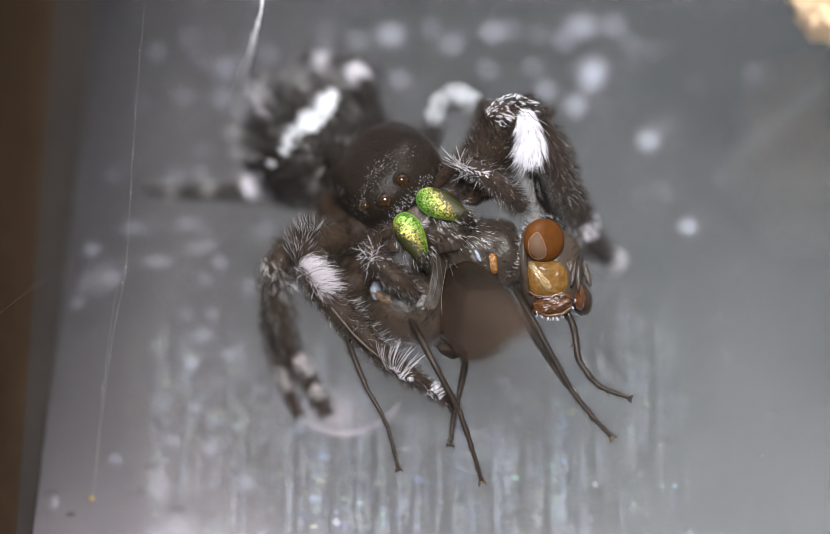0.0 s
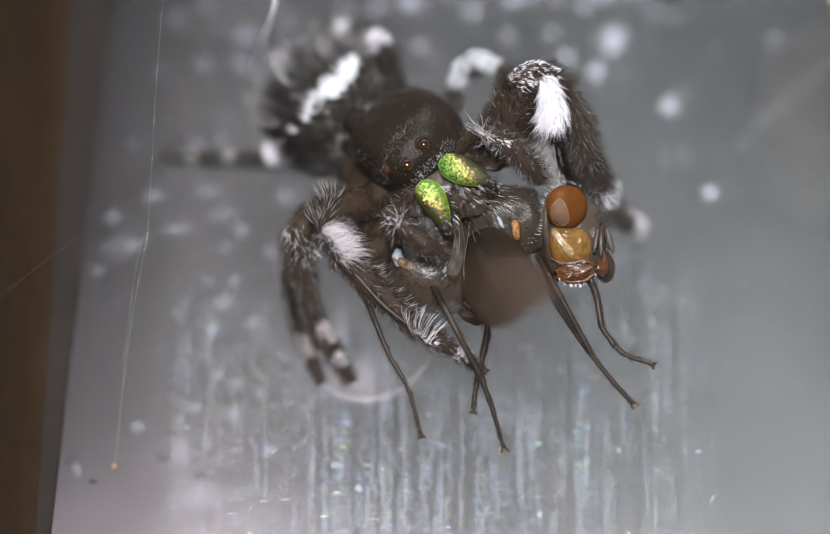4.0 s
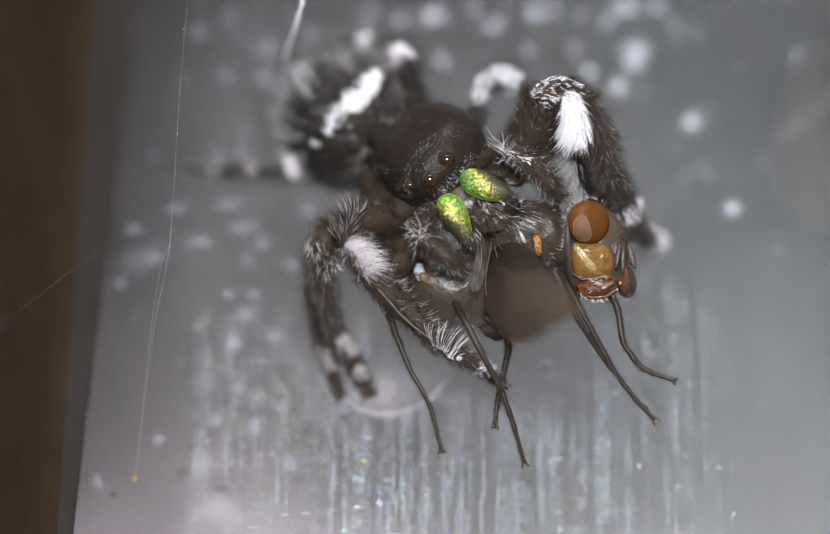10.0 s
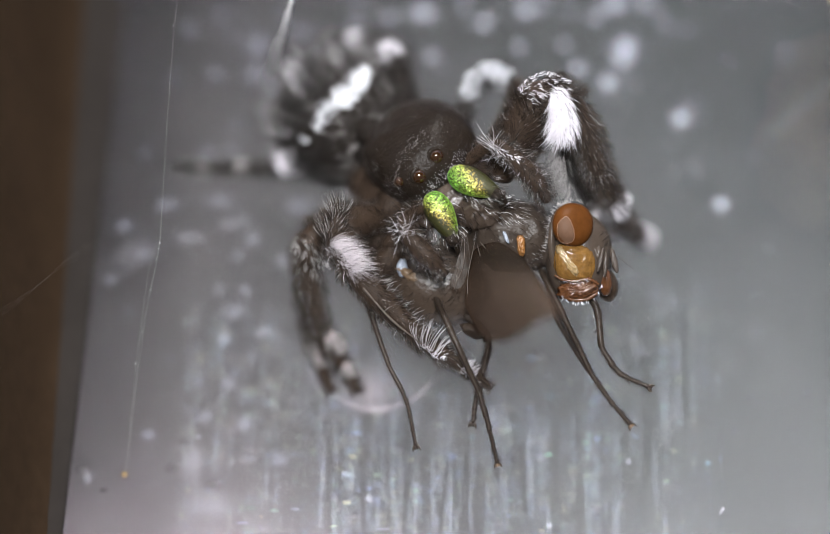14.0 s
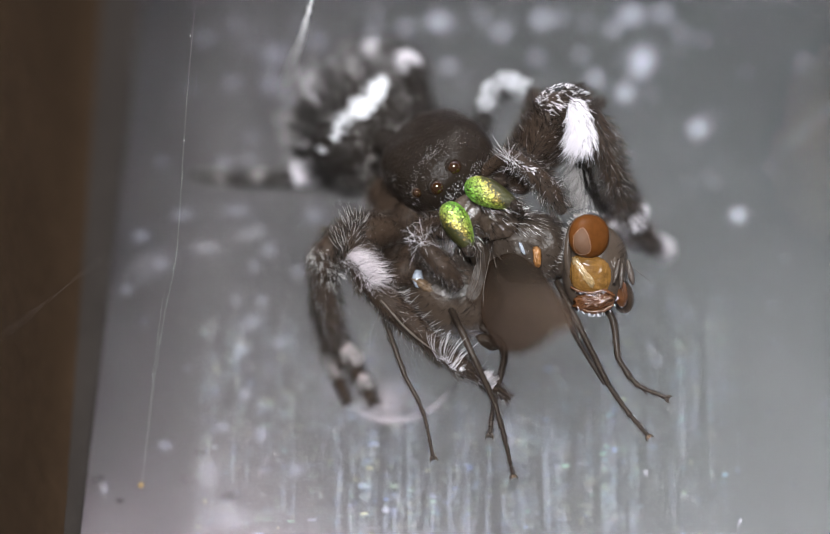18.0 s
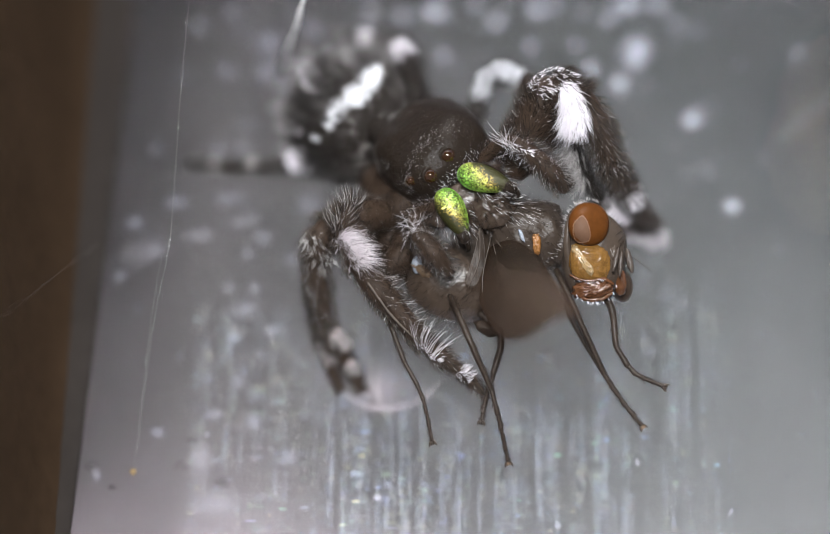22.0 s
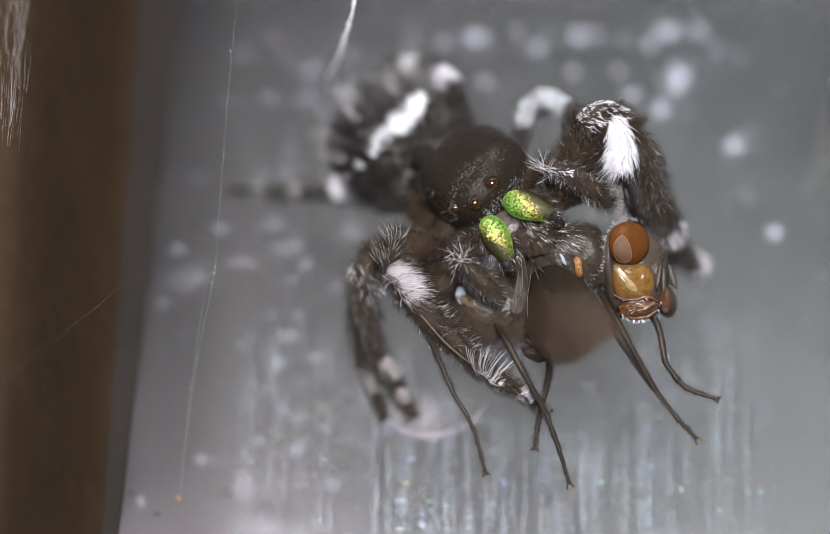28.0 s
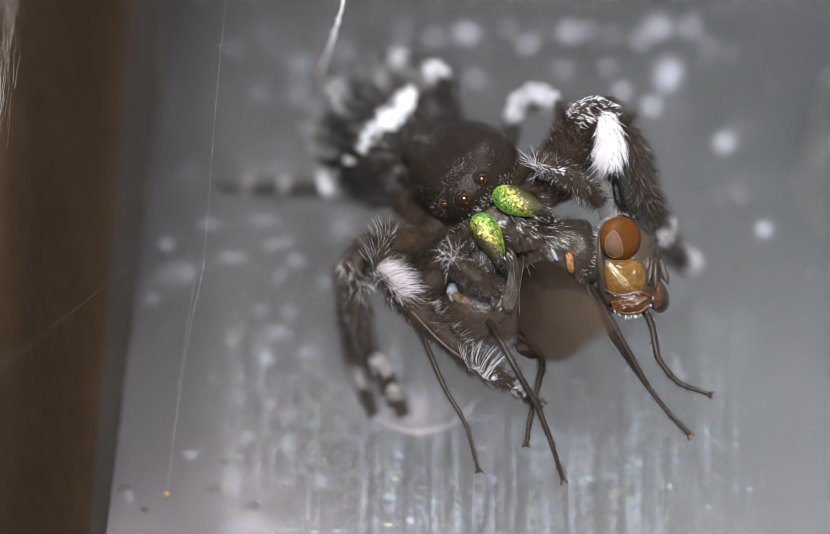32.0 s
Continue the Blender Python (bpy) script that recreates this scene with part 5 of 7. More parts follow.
# the lamp's angular reflection on the eye, built as a coloured patch
edge = [(5.07, 1.25, 5.28), (5.17, 1.38, 5.34), (5.33, 1.49, 5.4), (5.47, 1.37, 5.34), (5.57, 1.16, 5.23), (5.62, 0.95, 5.12), (5.57, 0.8, 5.05), (5.37, 0.74, 5.02), (5.18, 0.8, 5.05), (5.08, 0.99, 5.15)]
edge = [tuple(q) for q in curve([*edge, edge[0]], [1] * 11, 3)[0][:-1]]
core = np.mean(edge, 0)
pv = [on_eye(core + (np.array(q) - core) * k, 0.006) for k in (1.0, 0.8, 0.6, 0.4, 0.2) for q in edge] + [on_eye(core, 0.006)]
ne = len(edge)
pf = [(k * ne + j, k * ne + (j + 1) % ne, (k + 1) * ne + (j + 1) % ne, (k + 1) * ne + j) for k in range(4) for j in range(ne)] + [(4 * ne + j, 4 * ne + (j + 1) % ne, 5 * ne) for j in range(ne)]
part("eye_reflection", (pv, pf), REFLECTION_PATCH, eye, "reflection painted as a brown patch with a pale edge")
part("reflection_edge", tube([on_eye(q, 0.0) for q in edge + edge[:1]], [0.012] * (ne + 1), 6, 1, ends=False), EYE_RIM, eye)
part("eye", blob((6.78, 0.07, 3.61), view(0.26, 0.05, -0.3), view(-0.1, 0.55, 0.0), view(0.25, 0, 0.3), 20, 28, 2.0), FAR_EYE, head, "russet compound eye on the far side")
part("orbit", tube([(5.21, 1.84, 5.44), (4.99, 1.51, 5.32), (4.92, 0.96, 5.11), (4.97, 0.54, 4.83), (5.11, 0.15, 4.49)], [0.09, 0.11, 0.12, 0.15, 0.18], 12, 6, 0.03), FLY_BLACK, head, "dark edge round the eye")
part("face", blob((5.69, 0.23, 4.7), view(0.66, -0.02, -0.06), view(-0.04, 0.62, 0.06), view(0.02, -0.02, 0.40), 36, 48, 3.0, 0.07, 2.0), FLY_FACE, head, "golden mottled face plate")
# the bright streak of light down the face, painted as a pale ridge
part("keel", blob((5.46, 0.17, 4.93), view(0.34, -0.44, 0.0), view(0.14, 0.09, 0.0), view(0, 0, 0.215), 30, 30, 2.6, 0.22, 5), KEEL, head, "face ridge with its highlight painted pale")
part("frons", blob((6.41, 0.57, 4.76), view(0.22, 0.10, 0), view(-0.12, 0.38, 0), view(0, 0, 0.3), 14, 20, 2.2, 0.15), FLY_BLACK, head, "dark brown brow")
part("mouth", blob((5.83, -0.56, 4.38), view(0.60, 0.10, 0), view(-0.04, 0.27, 0), view(0, 0, 0.34), 30, 40, 2.4, 0.35, 3.5), FLY_MOUTH, head, "rust-brown mouth")
part("mouth_rim", tube([(5.09, -0.25, 4.69), (5.36, -0.41, 4.72), (5.75, -0.46, 4.77), (6.15, -0.37, 4.79), (6.46, -0.45, 4.64)], [0.03, 0.04, 0.045, 0.055, 0.05], 10, 7, 0.25), FLY_MOUTH, head, "amber upper lip")
part("lip", tube([(5.33, -0.74, 4.4), (5.66, -0.91, 4.38), (6.09, -0.88, 4.39), (6.43, -0.67, 4.45)], [0.04, 0.06, 0.07, 0.06], 12, 7, 0.25), FLY_MOUTH, head, "rust-red lower lip")
part("proboscis", tube([(5.72, -0.76, 4.52), (6.02, -0.71, 4.61), (6.35, -0.54, 4.68)], [0.05, 0.09, 0.08], 12, 6, 0.2), FLY_MOUTH, head)
part("cheek", blob((6.69, -0.09, 4.15), view(0.20, -0.02, -0.1), view(-0.05, 0.46, 0), view(0.1, 0, 0.3), 14, 20, 2.2, 0.1), FLY_MOUTH, head, "rusty cheek")
for a, b, c, r in (((6.46, 0.58, 5.05), (6.49, 0.22, 5.02), (6.36, -0.04, 4.87), 0.10), ((6.59, 0.44, 5.02), (6.65, 0.1, 4.96), (6.59, -0.18, 4.77), 0.09), ((6.8, 0.66, 4.96), (6.93, 0.29, 4.88), (7.03, -0.07, 4.63), 0.12)):
    part("antenna", blob(b, unit(np.array(c) - np.array(a)) * 0.40, view(1, 0.3, 0) * r * 0.85, view(0, 0, r * 0.6), 14, 18, 2.0, 0.2, 2), ANTENNA, head, "grey-brown feeler lobe")
part("arista", tube([(7.03, 0.4, 4.96), (7.32, 0.2, 4.91), (7.64, -0.03, 4.85)], [0.022, 0.016, 0.007], 6), FLY_BLACK, head, "fine dark bristle")
for a, b, c in (((6.47, 1.04, 5.17), (6.76, 1.2, 5.36), (7.01, 1.03, 5.33)), ((6.53, 0.86, 5.08), (6.86, 1.14, 5.33), (6.92, 0.79, 5.21)), ((6.6, 0.8, 5.05), (6.79, 0.91, 5.27), (7.06, 1.24, 5.5)), ((6.6, 0.73, 5.01), (6.72, 0.77, 5.26), (6.68, 0.49, 5.22))):
    part("head_bristle", tube([a, b, c], [0.014, 0.011, 0.005], 5), FLY_BLACK, head)


def fringe(name, along, count, way, length, width, mat, label, wild=0.3):
    """Short bristles standing along a line."""
    path, _ = curve(along, [1] * len(along), 12)
    at = path[rng.integers(0, len(path), count)] + rng.normal(0, 0.018, (count, 3))
    part(name, needles(at, unit(np.asarray(way) + rng.normal(0, wild, (count, 3))), length * rng.uniform(0.6, 1.2, count), width, rng.normal(0, 0.25, (count, 3))), mat, head, label, kind="stuff")


fringe("eye_fringe", [(5.47, 1.89, 5.6), (5.17, 1.8, 5.56), (4.93, 1.54, 5.44), (4.83, 1.08, 5.24), (4.76, 0.48, 4.94)], 95, view(-0.9, 0.35, 0.5), 0.17, 0.008, GREY_HAIR, "pale fringe behind the eye")
fringe("crown_bristle", [(5.27, 1.9, 5.61), (5.57, 1.96, 5.64), (6.02, 1.89, 5.49)], 26, view(0.0, 1, 0.5), 0.10, 0.010, GREY_HAIR, "pale crown bristles")
fringe("lip_bristle", [(5.26, -0.74, 4.55), (5.45, -0.94, 4.5), (5.75, -1.05, 4.46), (6.12, -1, 4.49), (6.45, -0.78, 4.56), (6.56, -0.49, 4.64)], 26, view(0.25, -1, 0.5), 0.13, 0.007, WHITE_HAIR, "pale bristles round the mouth")
fringe("lip_bristle", [(5.25, -0.44, 4.77), (5.71, -0.54, 4.82), (6.21, -0.41, 4.86)], 40, view(0.1, -0.6, 0.9), 0.08, 0.006, GREY_HAIR, "short bristles on the upper lip", 0.5)
part("bristle", fur_blob(hd[0], *[q * 1.02 for q in hd[1:]], 90, 0.20, view(0.2, 0.2, 0.1), 0.008, lambda q: q[0] > 0.45 or q[1] > 0.6), BLACK_HAIR, head, kind="stuff")
part("neck", tube([(4.13, 1.19, 4.12), (5.14, 1.04, 4.16)], [0.75, 0.7], 14), FLY_GREY, fly)


def wing(corner, veins, thick, label, mat):
    """A bowed membrane between its edge points, with veins."""
    pts, _ = curve([*corner, corner[0]], [1] * (len(corner) + 1), 6)
    pts = pts[:-1]
    mid = pts.mean(0)
    n, verts, faces = len(pts), [], []
    nor = unit(np.cross(pts[n // 4] - mid, pts[0] - mid))
    e1 = unit(pts[0] - mid - nor * ((pts[0] - mid) @ nor))
    e2 = np.cross(nor, e1)
    terms = lambda a, b: np.stack([np.ones_like(a), a, b, a * a, a * b, b * b], -1)
    px, py, pz = (pts - mid) @ e1, (pts - mid) @ e2, (pts - mid) @ nor
    bow = np.linalg.lstsq(terms(px, py), pz, rcond=None)[0]
    for side in (1, -1):
        for k in range(8):
            q = 1 - k / 8
            h = terms(px * q, py * q) @ bow + side * thick / 2
            for a, b, c in zip(px * q, py * q, h):
                w = mid + e1 * a + e2 * b + nor * c
                verts.append(w + nor * 0.03 * noise.noise(Vector(w * 2.2)))
    verts += [mid + nor * (bow[0] + thick / 2), mid + nor * (bow[0] - thick / 2)]
    for s in range(2):
        o = s * 8 * n
        for k in range(7):
            for j in range(n):
                f = (o + k * n + j, o + k * n + (j + 1) % n, o + (k + 1) * n + (j + 1) % n, o + (k + 1) * n + j)
                faces.append(f if s else f[::-1])
        for j in range(n):
            f = (o + 7 * n + j, o + 7 * n + (j + 1) % n, 16 * n + s)
            faces.append(f if s else f[::-1])
    faces += [(j, (j + 1) % n, 8 * n + (j + 1) % n, 8 * n + j) for j in range(n)]
    ob = part("wing", (verts, faces), mat, fly, label)
    for v in veins:
        part("vein", tube(v, [0.016] * len(v), 6, 4, 0.15), SHANK if mat is CLEAR_WING else VEIN, ob)
    return ob


wing([(2.43, 0.66, 5.26), (3.34, 0.28, 5.34), (4.22, -0.65, 5.88), (5.0, -2.6, 7.97), (5.3, -4.1, 9.45), (4.1, -4.5, 9.3), (3.09, -3.48, 6.91), (2.5, -2.02, 4.29), (2.29, -0.97, 4.48)],
     [[(2.51, 0.52, 5.24), (2.34, -0.69, 4.68), (2.55, -1.91, 4.34)], [(2.68, 0.49, 5.29), (3.57, -0.69, 5.41), (4.64, -2.79, 7.04)], [(2.59, 0.42, 5.25), (3, -0.89, 5.08), (3.53, -2.71, 5.95)]], 0.02, "smoky brown wing", WING)
wing([(2.13, 1.05, 5.23), (2.3, 0.75, 5.16), (2.4, -0.04, 4.87), (2.23, -0.72, 4.55), (2.01, -0.88, 4.47), (1.8, -0.7, 4.51), (1.9, -0.25, 4.74), (2.03, 0.3, 4.93)], [[(2.16, 0.9, 5.21), (2.2, -0.06, 4.9), (1.93, -0.82, 4.5)], [(2.13, 0.83, 5.18), (2.03, -0.05, 4.88), (1.9, -0.71, 4.53)]], 0.02, "small folded clear wing", CLEAR_WING)


def fly_leg(joints, radii, foot, label="thin dark bristly leg", rust=False):
    """Thigh and shank, then five small foot joints and a forked claw."""
    a = np.array(joints[0])
    k = len(joints) - 2
    upper = part("leg", tube(joints[:k + 1], radii[:k + 1], 10, 8, 0.06), FLY_LEG, fly, label, pivot=a)
    part("bristle", fur_tube(joints[:k + 1], radii[:k + 1], 190, 0.17, 0.7, 0.008), BLACK_HAIR, upper, kind="stuff")
    path, rad = curve([joints[k], foot, joints[k + 1]], [radii[k], radii[k] * 0.9, radii[k + 1]], 10)
    cut = [0, 7, 11, 14, 17, 20]
    for i in range(5):
        p, q = path[cut[i]], path[cut[i + 1]]
        r = rad[cut[i]]
        part("tarsomere", tube([p, p * 0.4 + q * 0.6, q], [r * 0.85, r * 0.9, r * 1.06], 9, 3, 0.06), FLY_LEG, upper)
    part("bristle", fur_tube(path[::2], rad[::2], 170, 0.13, 0.7, 0.008), BLACK_HAIR, upper, kind="stuff")
    tip, d = path[-1], unit(path[-1] - path[-3])
    s = unit(np.cross(d, W3))
    for sg in (-1, 1):
        part("claw", tube([tip, tip + d * 0.10 + s * sg * 0.10, tip + d * 0.22 + s * sg * 0.11 - np.array(W3) * 0.03], [0.042, 0.034, 0.010], 6, 3), FLY_BLACK, upper)
        part("pad", blob(tip + d * 0.08 + s * sg * 0.04, d * 0.09, s * 0.045, np.array(W3) * 0.03, 8, 10), STALK if rust else FLY_LEG, upper)
    return upper


fleg_a = fly_leg([(-0.77, -0.89, 3.51), (-0.48, -1.78, 3.51), (0.02, -2.98, 3.23), (1.02, -5.11, 2.04)], [0.12, 0.085, 0.075, 0.06], (0.63, -3.92, 2.76))
fleg_b = fly_leg([(1.03, 0.38, 2.93), (1.84, -1.95, 4.15), (2.92, -3.7, 3.2), (3.63, -5.51, 1.95)], [0.10, 0.10, 0.09, 0.055], (3.29, -4.6, 2.64), rust=True)
fleg_e = fly_leg([(2.37, -1.03, 3.11), (3.09, -1.67, 2.89), (2.92, -2.88, 2.39), (2.69, -4.25, 2.08)], [0.12, 0.11, 0.085, 0.06], (2.76, -3.59, 2.25))
fleg_c = fly_leg([(4.67, 0.48, 3.65), (5.24, -0.89, 3.96), (6.41, -2.77, 2.95), (7.7, -4.07, 2.17)], [0.12, 0.10, 0.085, 0.06], (7.08, -3.5, 2.52), rust=True)
fleg_d = fly_leg([(5.63, -0.34, 3.79), (6.41, -0.82, 4), (6.69, -2.14, 3.66), (8.23, -3.16, 3.14)], [0.12, 0.11, 0.095, 0.055], (7.29, -2.83, 3.31))
part("coxa", blob((2.61, -1.67, 3.34), view(0.4, -0.15, 0), view(0.1, 0.2, 0), view(0, 0, 0.2), 10, 16, 2, 0.25), FLY_LEG, fly, "brown leg base")
part("leg", tube([(4.89, 0.02, 3.64), (5.3, -1.03, 3.11), (6.32, -2.67, 2.89)], [0.12, 0.09, 0.06], 10, 8, 0.06), FLY_LEG, fly, "thin dark leg behind the others")

# ---- silk ----
SILK_STRAND = material("loose_silk", (0.50, 0.43, 0.48), 0.6, 0, 0.4, 2500, 0.6, alpha=0.82, spec=0.1)
silk = solid("silk_thread", tube([(-7.02, 8.58, 8.56), (-7.34, 5.03, 6.7), (-7.58, 1.18, 4.68), (-7.66, 0.41, 4.29), (-8.03, -1.12, 3.29), (-8.41, -3.34, 1.71), (-8.63, -4.84, 0.55), (-8.75, -5.35, -0.05)], [0.0018] * 8, 6, 6), SILK, (-8.75, -5.37, 0), "fine taut silk thread across the glass", "silk")
part("strand", tube([(-7.61, 0.73, 4.45), (-7.87, 0.31, 4.18), (-8.19, -1.37, 3.04), (-8.48, -3.59, 1.46), (-8.65, -4.97, 0.42)], [0.0016] * 5, 6, 6), SILK, silk)
g0 = [(-7.24, 6.82, 7.61), (-7.34, 5.06, 6.71), (-7.41, 3.87, 6.11), (-7.46, 2.8, 5.56), (-7.61, 0.71, 4.5), (-7.64, 0.53, 4.41), (-7.71, 0.26, 4.27), (-7.9, -0.58, 3.72), (-8.16, -1.71, 2.98), (-8.37, -2.56, 2.43)]
# small drops coloured bright, standing in for glints along the thread
part("glint_drop", join(*[blob(q, (0.008, 0, 0), (0, 0.03, 0), (0, 0, 0.008), 6, 8) for q in g0]), BRIGHT_SILK, silk, "tiny drops coloured bright for the thread's glints", kind="stuff")
solid("bead", blob((-8.75, -5.37, 0.08), (0.10, 0, 0), (0, 0.1, 0), (0, 0, 0.1), 14, 18, 2, 0.12), RESIN, (-8.75, -5.37, 0), "tiny amber bead at the end of the silk", "bead")
solid("silk_thread", tube([(-14.31, -5.27, 7.5), (-13.23, -4.35, 7.6), (-12.21, -3.08, 7.0), (-11.33, -1.09, 5.0), (-10.76, 0.89, 2.6), (-10.15, 2.86, 0.1)], [0.0019, 0.0019, 0.0019, 0.0018, 0.0016, 0.0015], 6, 6), SILK, (-10.15, 2.86, 0.1), "fine silk thread from frame to glass", "silk")
solid("silk_thread", tube([(-3.26, 8.85, 8.14), (-3.49, 8.31, 7.08), (-3.79, 8.19, 5.45), (-4.13, 8.43, 3.33), (-4.55, 9.1, 0.05)], [0.035, 0.055, 0.06, 0.05, 0.03], 8, 9, 0.45), BRIGHT_SILK, (-4.55, 9.1, 0.05), "thick twisted silk strand stuck to the glass", "silk")
solid("silk_thread", tube([(15.01, 8.95, 1.91), (13.33, 7.97, 0.62), (12.12, 7.1, -0.11)], [0.02, 0.02, 0.015], 6, 6), SILK, (12.11, 7.04, 0), "faint silk thread on the glass", "silk")
web = [(-2.1, -2.42, 0.04), (-1.75, -2.75, 0.05), (-1.2, -2.94, 0.04), (-0.6, -2.98, 0.06), (0.0, -2.86, 0.05), (0.5, -2.55, 0.04), (0.9, -2.15, 0.06), (1.2, -1.8, 0.05), (1.4, -1.5, 0.04)]
solid("silk_thread", tube(web, [0.05, 0.08, 0.10, 0.11, 0.11, 0.10, 0.08, 0.06, 0.03], 8, 4, 0.25), SILK_STRAND, web[4], "pale loose silk strand under the feet", "silk")
solid("silk_pad", spot(-0.85, -2.3, 1.35, 1.35, 0.0), SILK_PAD, (-0.85, -2.3, 0), "thin pinkish silk film on the glass under the feet", "silk")

# ---- tan chunk stuck to the upper glass ----
def chunk():
    v, f = blob((15.61, 11.31, 5.35), view(2.2, 0.2, 0), view(-0.5, 2.3, -0.2), view(0, 0.3, 2.2), 60, 84, 2.3, 0.22, 1.6)
    c = v.mean(0)
    return [q + unit(q - c) * (0.10 * noise.noise(Vector(q * 2.6)) + 0.05 * noise.noise(Vector(q * 7))) for q in v], f


solid("cork_chunk", chunk(), CORK, (15.75, 12.54, 0), "pale tan crumbly piece of cork", "cork")


# ---- what moves ----
def about(axis_pose, du, dv, turn):
    """A rest place shifted across and up by millimetres and turned about the lens's direction by degrees."""
    return Matrix.Translation(axis_pose + (U3 * du + V3 * dv) * MM) @ Matrix.Rotation(radians(turn), 4, W3)


def sway(ob, rows):
    """Keys a thing or part: seconds, millimetres across and up, degrees about the lens's direction."""
    if ob.parent:
        rest = ob.location.copy()
        walk(ob, [(t, about(rest, du, dv, turn)) for t, du, dv, turn in rows])
    else:
        rest = ORIGIN[ob] * MM
        walk(ob, [(t, PANE @ about(rest, du, dv, turn)) for t, du, dv, turn in rows])


